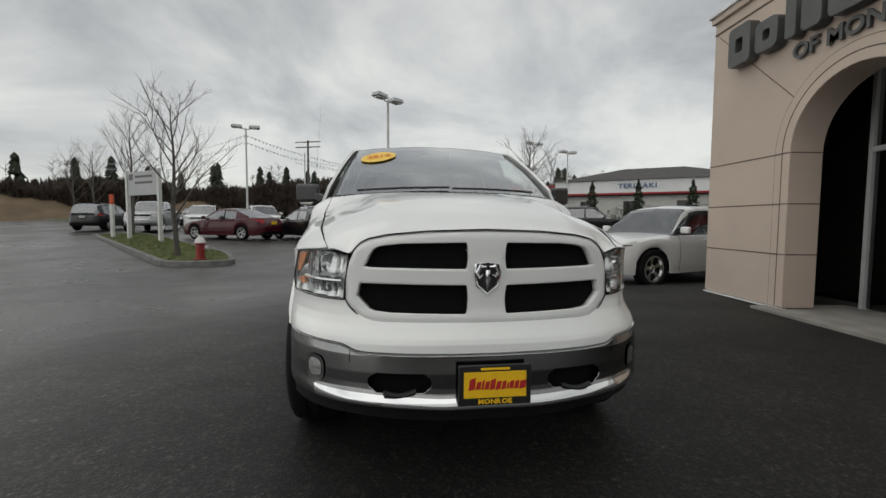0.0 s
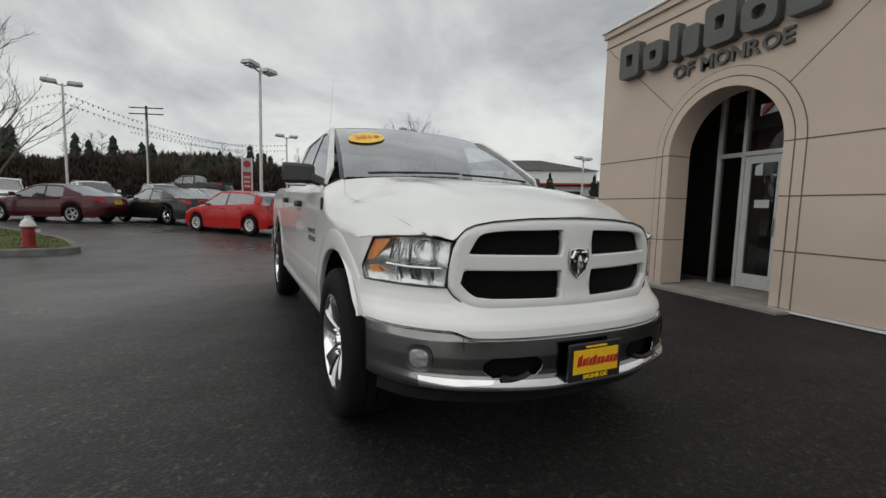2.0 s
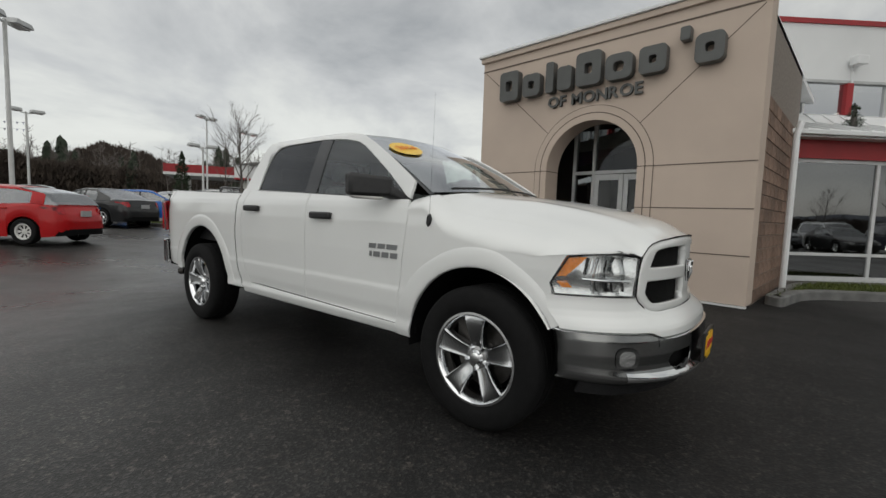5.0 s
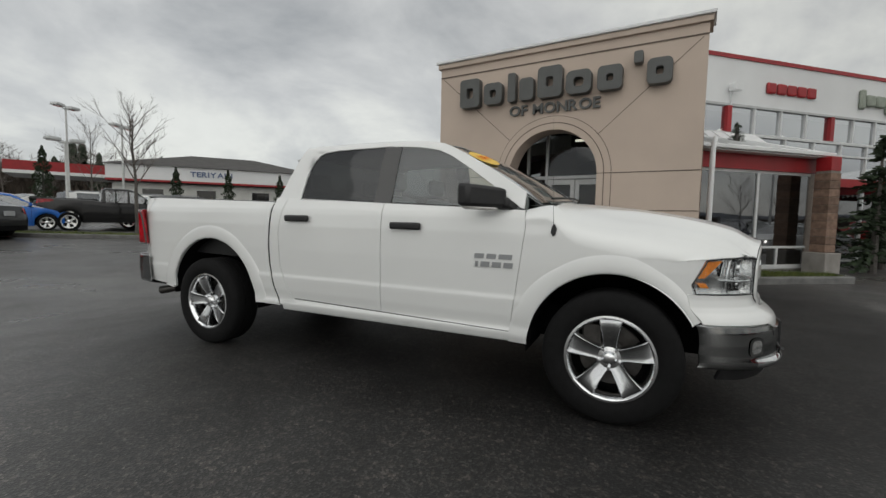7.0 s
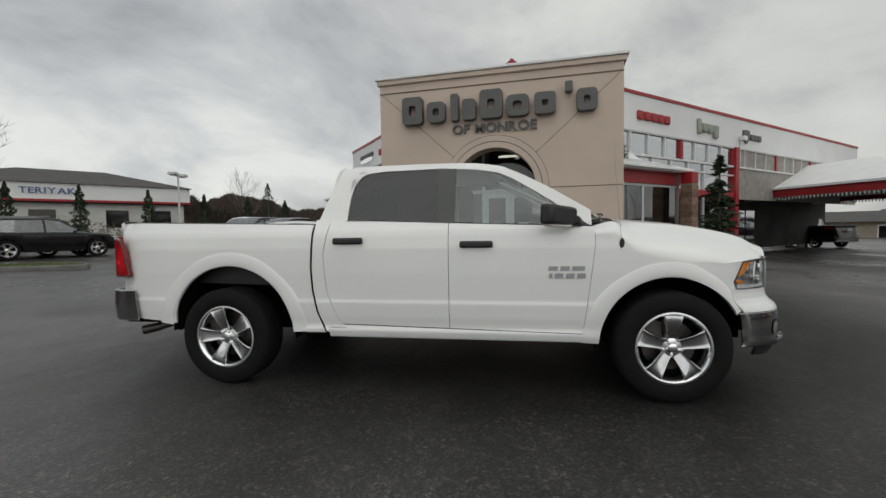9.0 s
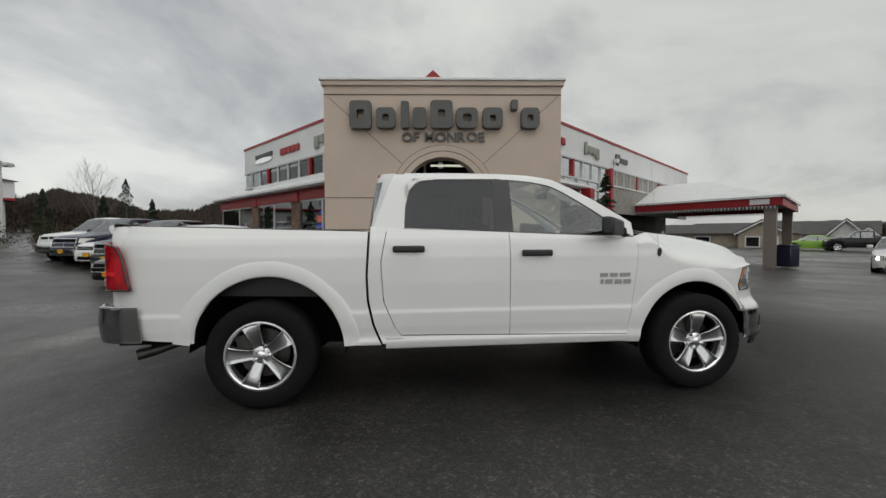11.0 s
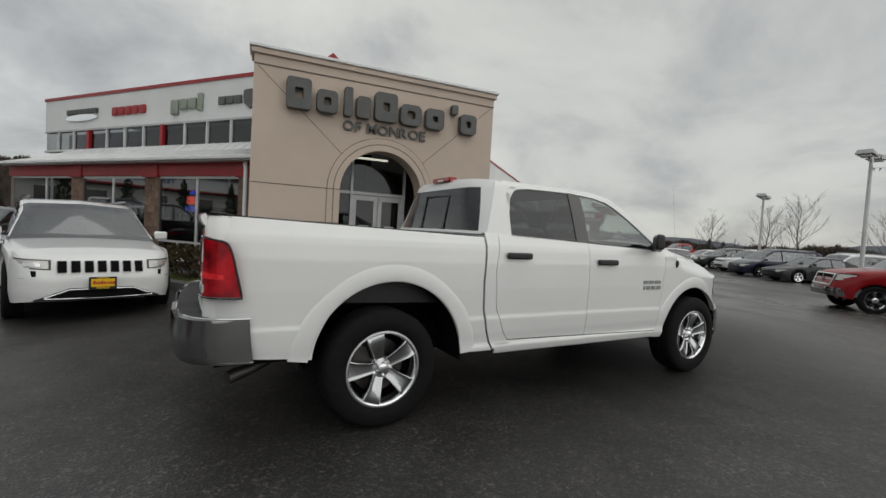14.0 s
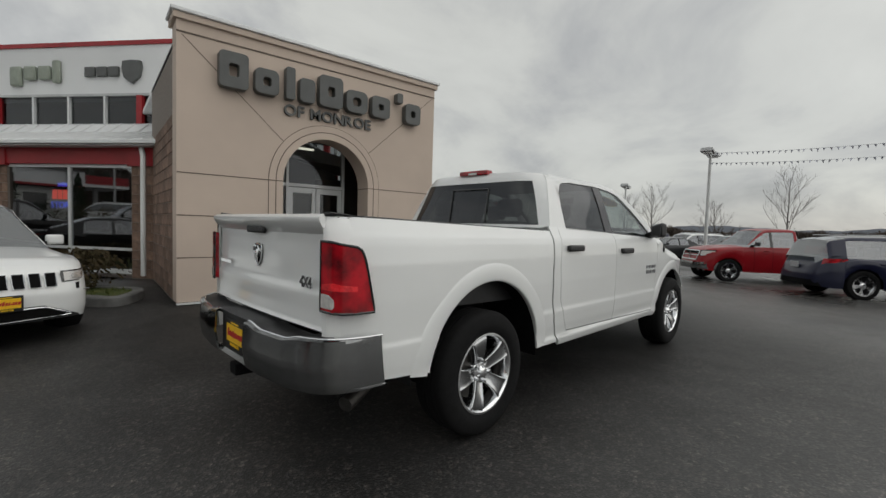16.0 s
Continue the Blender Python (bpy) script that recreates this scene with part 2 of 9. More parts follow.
def asphalt_nodes():
    m = ASPHALT
    m.use_nodes = True
    nt = m.node_tree
    b = nt.nodes["Principled BSDF"]
    tc = nt.nodes.new("ShaderNodeTexCoord")

    def noise_tex(scale, detail=4.0, rough=0.55):
        n = nt.nodes.new("ShaderNodeTexNoise")
        n.inputs["Scale"].default_value = scale
        n.inputs["Detail"].default_value = detail
        n.inputs["Roughness"].default_value = rough
        nt.links.new(tc.outputs["Object"], n.inputs["Vector"])
        return n.outputs[0]

    def ramp(src, p0, c0, p1, c1):
        r = nt.nodes.new("ShaderNodeValToRGB")
        r.color_ramp.elements[0].position, r.color_ramp.elements[1].position = p0, p1
        r.color_ramp.elements[0].color, r.color_ramp.elements[1].color = (*c0, 1), (*c1, 1)
        nt.links.new(src, r.inputs[0])
        return r.outputs[0]

    def mix(kind, fac, a, c):
        x = nt.nodes.new("ShaderNodeMix")
        x.data_type, x.blend_type = "RGBA", kind
        if isinstance(fac, float):
            x.inputs[0].default_value = fac
        else:
            nt.links.new(fac, x.inputs[0])
        nt.links.new(a, x.inputs[6])
        nt.links.new(c, x.inputs[7])
        return x.outputs[2]

    big = ramp(noise_tex(0.14, 5), 0.35, (0.027, 0.027, 0.027), 0.65, (0.047, 0.046, 0.044))
    mid = ramp(noise_tex(1.6, 6), 0.3, (0.75, 0.75, 0.75), 0.7, (1.2, 1.2, 1.2))
    col = mix("MULTIPLY", 1.0, big, mid)
    # a newer, darker seal coat in front of the entrance, with a ragged edge; also paints in the truck's shade
    vm = nt.nodes.new("ShaderNodeVectorMath")
    vm.operation = "DISTANCE"
    vm.inputs[1].default_value = (2.5, 5.0, 0.0)
    nt.links.new(tc.outputs["Object"], vm.inputs[0])
    ad = nt.nodes.new("ShaderNodeMath")
    ad.operation = "MULTIPLY_ADD"
    ad.inputs[1].default_value = 3.2
    nt.links.new(noise_tex(0.45, 6), ad.inputs[0])
    nt.links.new(vm.outputs["Value"], ad.inputs[2])
    seal_shade = nt.nodes.new("ShaderNodeMapRange")
    seal_shade.inputs[1].default_value, seal_shade.inputs[2].default_value = 5.3, 8.4
    seal_shade.inputs[3].default_value, seal_shade.inputs[4].default_value = 0.50, 1.6
    nt.links.new(ad.outputs[0], seal_shade.inputs[0])
    sc = nt.nodes.new("ShaderNodeVectorMath")
    sc.operation = "SCALE"
    nt.links.new(col, sc.inputs[0])
    nt.links.new(seal_shade.outputs[0], sc.inputs["Scale"])
    col = sc.outputs[0]
    vor = nt.nodes.new("ShaderNodeTexVoronoi")
    vor.inputs["Scale"].default_value = 85
    nt.links.new(tc.outputs["Object"], vor.inputs["Vector"])
    stone = ramp(vor.outputs["Color"], 0.55, (0.6, 0.6, 0.6), 0.95, (2.4, 2.35, 2.3))
    col = mix("MULTIPLY", 0.8, col, stone)
    chip = nt.nodes.new("ShaderNodeTexVoronoi")
    chip.inputs["Scale"].default_value = 38
    chip.inputs["Randomness"].default_value = 1.0
    nt.links.new(tc.outputs["Object"], chip.inputs["Vector"])
    big_stone = ramp(chip.outputs["Color"], 0.62, (0.85, 0.85, 0.85), 0.97, (2.5, 2.25, 2.1))
    col = mix("MULTIPLY", 0.75, col, big_stone)

    def patch(cx, cy, sx, sy, ragged, inner, outer, lo, hi, col):
        """A stain or a worn patch with a ragged edge of its own."""
        mp = nt.nodes.new("ShaderNodeMapping")
        mp.inputs["Location"].default_value = (-cx / sx, -cy / sy, 0)
        mp.inputs["Scale"].default_value = (1 / sx, 1 / sy, 0)
        nt.links.new(tc.outputs["Object"], mp.inputs[0])
        ln = nt.nodes.new("ShaderNodeVectorMath")
        ln.operation = "LENGTH"
        nt.links.new(mp.outputs[0], ln.inputs[0])
        mm = nt.nodes.new("ShaderNodeMath")
        mm.operation = "MULTIPLY_ADD"
        mm.inputs[1].default_value = ragged
        nt.links.new(noise_tex(2.6, 6, 0.65), mm.inputs[0])
        nt.links.new(ln.outputs["Value"], mm.inputs[2])
        mr = nt.nodes.new("ShaderNodeMapRange")
        mr.inputs[1].default_value, mr.inputs[2].default_value = inner, outer
        mr.inputs[3].default_value, mr.inputs[4].default_value = lo, hi
        nt.links.new(mm.outputs[0], mr.inputs[0])
        s = nt.nodes.new("ShaderNodeVectorMath")
        s.operation = "SCALE"
        nt.links.new(col, s.inputs[0])
        nt.links.new(mr.outputs[0], s.inputs["Scale"])
        return s.outputs[0]
    col = patch(1.5, 11.1, 1.5, 0.45, 1.6, 1.0, 1.7, 3.0, 1.0, col)
    col = patch(3.1, 12.3, 0.45, 0.35, 1.2, 0.9, 1.5, 0.35, 1.0, col)
    col = patch(5.3, 0.8, 0.9, 0.45, 2.2, 1.3, 1.8, 2.6, 1.0, col)
    nt.links.new(col, b.inputs["Base Color"])
    # damp film on the older surface: smoother in patches, drier on the seal coat
    wet = ramp(noise_tex(0.22, 6, 0.6), 0.40, (0.26, 0.26, 0.26), 0.64, (0.50, 0.50, 0.50))
    dry = nt.nodes.new("ShaderNodeMapRange")
    dry.inputs[1].default_value, dry.inputs[2].default_value = 0.50, 1.6
    dry.inputs[3].default_value, dry.inputs[4].default_value = 0.32, 0.0
    nt.links.new(seal_shade.outputs[0], dry.inputs[0])
    rs = nt.nodes.new("ShaderNodeMath")
    rs.operation = "ADD"
    nt.links.new(wet, rs.inputs[0])
    nt.links.new(dry.outputs[0], rs.inputs[1])
    nt.links.new(rs.outputs[0], b.inputs["Roughness"])
    sp = nt.nodes.new("ShaderNodeMapRange")
    sp.inputs[1].default_value, sp.inputs[2].default_value = 0.50, 1.6
    sp.inputs[3].default_value, sp.inputs[4].default_value = 0.22, 0.55
    nt.links.new(seal_shade.outputs[0], sp.inputs[0])
    nt.links.new(sp.outputs[0], b.inputs["Specular IOR Level"])
    bp = nt.nodes.new("ShaderNodeBump")
    bp.inputs["Strength"].default_value = 0.45
    bp.inputs["Distance"].default_value = 0.004
    nt.links.new(vor.outputs["Distance"], bp.inputs["Height"])
    nt.links.new(bp.outputs[0], b.inputs["Normal"])


asphalt_nodes()

# ---- mesh helpers ----


def rim_edges(me):
    """Mark the open edges of a sheet as sharp, so that its rim stays crisp when it gets thickness."""
    use = {}
    for p in me.polygons:
        for k in p.edge_keys:
            use[k] = use.get(k, 0) + 1
    flags = me.attributes.get("sharp_edge") or me.attributes.new("sharp_edge", "BOOLEAN", "EDGE")
    for i, e_ in enumerate(me.edges):
        if use.get(e_.key, 0) == 1:
            flags.data[i].value = True


def raw(name, verts, faces, material, parent=None, label="", smooth=True, solid=0.0, bevel=0.0, angle=38):
    """One mesh object from lists of points and faces."""
    me = bpy.data.meshes.new(name)
    me.from_pydata([tuple(v) for v in verts], [], faces)
    me.materials.append(material)
    if smooth:
        me.polygons.foreach_set("use_smooth", [True] * len(me.polygons))
        me.set_sharp_from_angle(angle=radians(angle))
    if solid and smooth:
        rim_edges(me)
    me.update()
    ob = new(name, me)
    if parent is not None:
        ob.parent = parent
    if solid:
        md = ob.modifiers.new("thickness", "SOLIDIFY")
        md.thickness, md.offset = solid, -1
    if bevel:
        md = ob.modifiers.new("edges", "BEVEL")
        md.width, md.segments, md.limit_method, md.angle_limit = bevel, 2, "ANGLE", radians(40)
    if label:
        ob["label"] = label
    return ob


def part(name, bm, material, parent, label="", smooth=True, bevel=0.0, angle=38):
    me = bpy.data.meshes.new(name)
    bm.normal_update()
    bm.to_mesh(me)
    bm.free()
    me.materials.append(material)
    if smooth:
        me.polygons.foreach_set("use_smooth", [True] * len(me.polygons))
        me.set_sharp_from_angle(angle=radians(angle))
    ob = new(name, me)
    if parent is not None:
        ob.parent = parent
    if bevel:
        md = ob.modifiers.new("edges", "BEVEL")
        md.width, md.segments, md.limit_method, md.angle_limit = bevel, 2, "ANGLE", radians(40)
    if label:
        ob["label"] = label
    return ob


def add_box(bm, x0, x1, y0, y1, z0, z1):
    vs = [bm.verts.new((x, y, z)) for z in (z0, z1) for x, y in ((x0, y0), (x1, y0), (x1, y1), (x0, y1))]
    for f in ((3, 2, 1, 0), (4, 5, 6, 7), (0, 1, 5, 4), (1, 2, 6, 5), (2, 3, 7, 6), (3, 0, 4, 7)):
        bm.faces.new([vs[i] for i in f])
    return vs


def box(name, x0, x1, y0, y1, z0, z1, material, parent=None, label="", bevel=0.0):
    bm = bmesh.new()
    add_box(bm, x0, x1, y0, y1, z0, z1)
    return part(name, bm, material, parent, label, smooth=bool(bevel), bevel=bevel)


def lathe(name, profile, material, parent=None, label="", seg=48, axis="Y", angle=38):
    """Turn a profile of (radius, offset) about an axis."""
    vs, fs = [], []
    n = len(profile)
    for i in range(seg):
        a = 2 * math.pi * i / seg
        for r, o in profile:
            if axis == "Y":
                vs.append((r * math.cos(a), o, r * math.sin(a)))
            else:
                vs.append((r * math.cos(a), r * math.sin(a), o))
    for i in range(seg):
        j = (i + 1) % seg
        for k in range(n - 1):
            f = (i * n + k, i * n + k + 1, j * n + k + 1, j * n + k)
            fs.append(f if axis == "Y" else f[::-1])
    return raw(name, vs, fs, material, parent, label, angle=angle)


def tube_data(points, radii, seg=8, cap=True):
    """Points and faces of a round bar along a line of points."""
    vs, fs = [], []
    pts = [Vector(p) for p in points]
    ref = None
    for i, p in enumerate(pts):
        d = (pts[min(i + 1, len(pts) - 1)] - pts[max(i - 1, 0)]).normalized()
        if ref is None:
            ref = d.orthogonal().normalized()
        a = (ref - d * ref.dot(d)).normalized()
        ref = a
        c = d.cross(a)
        r = radii[i] if isinstance(radii, (list, tuple)) else radii
        for k in range(seg):
            t = 2 * math.pi * k / seg
            vs.append(p + (a * math.cos(t) + c * math.sin(t)) * r)
    for i in range(len(pts) - 1):
        for k in range(seg):
            k2 = (k + 1) % seg
            fs.append((i * seg + k, i * seg + k2, (i + 1) * seg + k2, (i + 1) * seg + k))
    if cap:
        fs.append(tuple(range(seg))[::-1])
        fs.append(tuple(range((len(pts) - 1) * seg, len(pts) * seg)))
    return vs, fs


def tube(name, points, radii, material, parent=None, label="", seg=8):
    vs, fs = tube_data(points, radii, seg)
    return raw(name, vs, fs, material, parent, label)


def grid_data(fn, us, vs_):
    pts = [fn(u, v) for u in us for v in vs_]
    nv = len(vs_)
    fs = [(i * nv + j, (i + 1) * nv + j, (i + 1) * nv + j + 1, i * nv + j + 1)
          for i in range(len(us) - 1) for j in range(nv - 1)]
    return pts, fs


def lin(a, b, n):
    return [a + (b - a) * i / n for i in range(n + 1)]


def sheet(name, fn, us, vs_, material, parent=None, label="", flip=False, solid=0.0, mirror=False, angle=38):
    """A curved sheet fn(u, v); mirror turns it over to the other side (y to -y)."""
    pts, fs = grid_data(fn, us, vs_)
    if mirror:
        pts = [(p[0], -p[1], p[2]) for p in pts]
    if flip != mirror:
        fs = [f[::-1] for f in fs]
    return raw(name, pts, fs, material, parent, label, solid=solid, angle=angle)


def interp(x, xs, ys):
    return float(np.interp(x, xs, ys))


def prism(bm, outline, d0, d1, put):
    """Extrude a closed 2D outline between two depths; put(a, b, d) gives the place."""
    n = len(outline)
    lo = [bm.verts.new(put(a, b, d0)) for a, b in outline]
    hi = [bm.verts.new(put(a, b, d1)) for a, b in outline]
    bm.faces.new(lo[::-1])
    bm.faces.new(hi)
    for i in range(n):
        j = (i + 1) % n
        bm.faces.new((lo[i], lo[j], hi[j], hi[i]))


def empty(name, m, label, category, group="", kind=""):
    ob = new(name)
    ob.empty_display_size = 0.2
    ob.matrix_world = m
    return tagged(ob, label, category, group, kind)


def text_part(name, body, size, depth, m, material, parent, label="", space=1.0, bold=0.0):
    cu = bpy.data.curves.new(name, "FONT")
    cu.body, cu.size, cu.extrude, cu.space_character, cu.offset = body, size, depth, space, bold
    cu.align_x, cu.align_y = "CENTER", "CENTER"
    cu.resolution_u = 3
    ob = bpy.data.objects.new(name, cu)
    scene.collection.objects.link(ob)
    bpy.context.view_layer.update()
    me = bpy.data.meshes.new_from_object(ob.evaluated_get(bpy.context.evaluated_depsgraph_get()))
    bpy.data.objects.remove(ob)
    bpy.data.curves.remove(cu)
    me.materials.clear()
    me.materials.append(material)
    ob = new(name, me)
    ob.parent = parent
    ob.matrix_local = m
    if label:
        ob["label"] = label
    return ob


def letters(name, body, size, depth, m, material, parent, width, bold=0.0, label=""):
    """Raised letters, each a part of its own, spread over a given width."""
    made, x = [], 0.0
    for ch in body:
        if ch == " ":
            x += size * 0.32
            continue
        ob = text_part(name, ch, size, depth, Matrix.Identity(4), material, parent, label, bold=bold)
        xs = [v.co.x for v in ob.data.vertices]
        w = max(xs) - min(xs)
        made.append((ob, x - min(xs)))
        x += w + size * 0.075
    x -= size * 0.075
    k = width / x
    for ob, at in made:
        ob.matrix_local = m @ Matrix.Diagonal((k, 1, 1, 1)) @ Matrix.Translation((at - x / 2, 0, 0))
    return made


def gz(y):
    """Height of the ground: level round the truck, a shallow dip by the showroom row, rising to the north, falling to the south."""
    if y < 2.0:
        return -0.32 * (1 - math.exp((y - 2.0) / 8.0))
    dip = -0.14 * min(max((y - 8.6) / 2.0, 0.0), 1.0) * min(max((21.0 - y) / 7.0, 0.0), 1.0)
    return dip + (0.0 if y < 11 else 0.03 * (y - 11) ** 2 / ((y - 11) + 4))

# ---- the white pickup ----
T_F, T_L = Vector((0.1037, -0.9946, 0)), Vector((0.9946, 0.1037, 0))
T_O = Vector((-1.189, 3.716, 0)) + 0.92 * T_L
TRUCK_M = Matrix(((T_F.x, T_L.x, 0, T_O.x), (T_F.y, T_L.y, 0, T_O.y), (0, 0, 1, 0), (0, 0, 0, 1)))
truck = empty("pickup_truck", TRUCK_M, "white crew-cab pickup truck with chrome bumpers parked on wet asphalt", "pickup truck")
RX = -3.569


def side_y(x, z):
    """Half width of the painted body."""
    y = interp(z, [0.40, 0.44, 0.475, 0.49, 0.52, 0.55, 0.60, 0.70, 0.718, 0.728, 0.738, 0.95, 1.15, 1.25, 1.29, 1.32, 1.36, 1.40],
               [0.885, 0.914, 0.924, 0.925, 0.914, 0.917, 0.926, 0.9345, 0.935, 0.931, 0.929, 0.936, 0.932, 0.920, 0.908, 0.890, 0.868, 0.845])
    if x > -0.25:
        y -= 0.048 * ((x + 0.25) / 0.65) ** 2
    if x < -4.15:
        y -= 0.942 * (-x - 4.15) ** 3
    return y


def front_x(y, z):
    a = abs(y)
    x = 0.86 - 0.30 * a * a - 3.0 * max(0, a - 0.62) ** 2
    return x + interp(z, [0.36, 0.43, 0.50, 0.60, 0.645, 0.66, 0.70, 0.76, 0.82, 0.95, 1.05, 1.13],
                      [0.03, 0.085, 0.11, 0.105, 0.10, 0.085, 0.075, 0.035, 0.012, 0.0, 0.0, -0.006])


def arch(x, cx, cz, rx, rz, base):
    u = (x - cx) / rx
    return max(base, cz + rz * math.sqrt(1 - u * u)) if abs(u) < 1 else base


F_ARCH, R_ARCH = (-0.012, 0.40, 0.505, 0.525), (-3.515, 0.42, 0.57, 0.59)


def sill(x):
    return interp(x, [-2.75, -1.65, -0.55], [1.386, 1.342, 1.298])


def xf(z):
    return interp(z, [0.44, 0.60, 0.80, 1.18, 1.31], [-0.635, -0.612, -0.585, -0.537, -0.545])


def xr(z):
    return interp(z, [0.48, 0.52, 0.60, 0.80, 1.10, 1.39], [-2.46, -2.50, -2.56, -2.645, -2.668, -2.615])


def xgap(z):
    return interp(z, [0.44, 0.52, 0.62, 0.80, 1.0, 1.35], [-2.655, -2.695, -2.735, -2.775, -2.785, -2.765])


def door_low(x):
    return interp(x, [-2.62, -0.57], [0.536, 0.498])


def panel(name, x0, x1, zb, zt, label="", nx=14, nz=64, material=None, dens=None, parent=None, mirror=True, side=side_y):
    """A body panel between two cut lines x0(z), x1(z) and heights zb(x), zt(x), made for each side."""
    out = []
    us = dens or lin(0, 1, nx)

    def fn(u, v):
        xm = x0(0.9) + (x1(0.9) - x0(0.9)) * u
        a, b = zb(xm), zt(xm)
        z = a + (b - a) * v
        x = x0(z) + (x1(z) - x0(z)) * u
        return (x, side(x, z), z)

    for s in (False, True) if mirror else (False,):
        out.append(sheet(name, fn, us, lin(0, 1, nz), material or WHITE, parent or truck, label, solid=0.018, mirror=s, flip=True))
    return out


fdoors = panel("front_door", lambda z: -1.6335, lambda z: xf(z) - 0.003, door_low, sill)
rdoors = panel("rear_door", lambda z: xr(z) + 0.003, lambda z: -1.6390, door_low, sill)
panel("cab_corner", lambda z: xgap(z) + 0.019, lambda z: xr(z) - 0.003, lambda x: 0.47, sill, nx=6)
panel("rocker_panel", lambda z: -2.63, lambda z: -0.63, lambda x: 0.428, lambda x: door_low(x) - 0.006, nz=12, nx=20)


def bed_top(x):
    return interp(x, [-4.66, -4.5, -2.7], [1.392, 1.39, 1.345])


def dense(a, b, x0, x1):
    """Steps of 0..1 between x0 and x1, close together where an arch stands steep at a and b."""
    xs = set(lin(x0, x1, 40))
    for c in (a, b):
        for k in range(1, 10):
            for s in (-1, 1):
                xs.add(min(max(c + s * 0.0007 * k ** 2.1, x0), x1))
    return [(x - x0) / (x1 - x0) for x in sorted(xs)]


bed_sides = panel("bed_side", lambda z: -4.66, lambda z: xgap(z), lambda x: arch(x, *R_ARCH, interp(x, [-4.66, -4.2, -4.0], [0.56, 0.53, 0.50]) if x < -3.5 else 0.462), bed_top,
                  dens=dense(R_ARCH[0] - R_ARCH[2], R_ARCH[0] + R_ARCH[2], -4.66, -2.785))


HOOD_X = [-0.56, -0.45, -0.374, -0.33, -0.27, -0.218, -0.07, 0.126, 0.369, 0.44, 0.60, 0.70]
HOOD_Y = [0.848, 0.815, 0.790, 0.800, 0.815, 0.822, 0.803, 0.783, 0.762, 0.752, 0.716, 0.683]
HOOD_Z = [1.300, 1.330, 1.338, 1.292, 1.252, 1.224, 1.199, 1.181, 1.142, 1.130, 1.084, 1.052]


def soft(x, xs, ys, w):
    """Interpolation with its corners rounded over a width w, true at both ends."""
    w = min(w, x - xs[0], xs[-1] - x)
    return interp(x, xs, ys) if w <= 0 else sum(interp(x + w * k / 4, xs, ys) * (5 - abs(k)) for k in range(-4, 5)) / 25


def seam_at(x):
    """Half width and height of the joint between hood and fender."""
    return soft(x, HOOD_X, HOOD_Y, 0.035), soft(x, HOOD_X, HOOD_Z, 0.035)


def nose_plan(a):
    """Front of the bumper seen from above."""
    return 0.425 + 0.545 * max(0.0, 1 - (abs(a) / 0.902) ** 2.8) ** 0.571


def fascia_x(y, z):
    """The painted nose: upright round the lamps, swelling out to the bumper below."""
    w = interp(z, [0.64, 0.665, 0.685, 0.705, 0.73, 0.76, 0.80, 0.83], [1.0, 0.97, 0.88, 0.70, 0.40, 0.16, 0.04, 0.0])
    base = front_x(y, 0.95)
    return base + w * (nose_plan(y) - 0.012 - base)


def inv_nose(x, z):
    """Half width at which the nose surface stands at x."""
    lo, hi = 0.55, 0.97
    for _ in range(24):
        m = 0.5 * (lo + hi)
        if fascia_x(m, z) > x:
            lo = m
        else:
            hi = m
    return lo


def lamp_edge_y(z):
    """Outer end of the headlight, higher up further inward."""
    return interp(z, [0.66, 0.70, 0.832, 0.891, 1.038, 1.055], [0.897, 0.892, 0.882, 0.889, 0.853, 0.80])


def fender(s):
    def fn(u, v):
        xm = -0.55 + (0.40 + 0.55) * u
        zb_ = arch(xm, *F_ARCH, 0.425 if xm < 0 else 0.655)
        xt = xf(1.30) - 0.004 + (0.694 - xf(1.30)) * u
        yt, zt = seam_at(xt)
        drop = interp(u, [0, 0.15, 0.3, 0.6, 0.85, 1], [0.07, 0.10, 0.13, 0.15, 0.10, 0.016])
        zside = max(zt - drop, zb_ + 0.02)
        if v <= 0.62:
            z = zb_ + (zside - zb_) * v / 0.62
            xe = fascia_x(lamp_edge_y(z), z) + 0.003
            x = xf(z) + (xe - xf(z)) * u
            y = min(side_y(x, min(z, 1.20)), inv_nose(x, z) + 0.002)
        else:
            w = (v - 0.62) / 0.38
            xe = fascia_x(lamp_edge_y(zside), zside) + 0.003
            x0_ = xf(zside) + (xe - xf(zside)) * u
            y0 = min(side_y(x0_, min(zside, 1.20)), inv_nose(x0_, zside) + 0.002)
            zm = max(zside, zt - 0.42 * (y0 - yt))
            x = x0_ + (xt - x0_) * w
            y = min((1 - w * w) * y0 + w * w * yt, inv_nose(x, 0.95) + 0.003)
            z = (1 - w) ** 2 * zside + 2 * w * (1 - w) * zm + w * w * zt
        return (x, y, z)
    us_ = set(dense(F_ARCH[0] - F_ARCH[2], F_ARCH[0] + F_ARCH[2], -0.55, 0.40)) | {0.03 * i for i in range(1, 13)}
    sheet("front_fender", fn, sorted(us_), lin(0, 1, 60), WHITE, truck, solid=0.003, mirror=s, flip=True)


def hood_edge_z(y):
    return interp(abs(y), [0, 0.25, 0.42, 0.50, 0.535, 0.56, 0.578, 0.59, 0.61, 0.64, 0.686], [1.140, 1.132, 1.116, 1.099, 1.082, 1.057, 1.034, 1.030, 1.035, 1.046, 1.053])


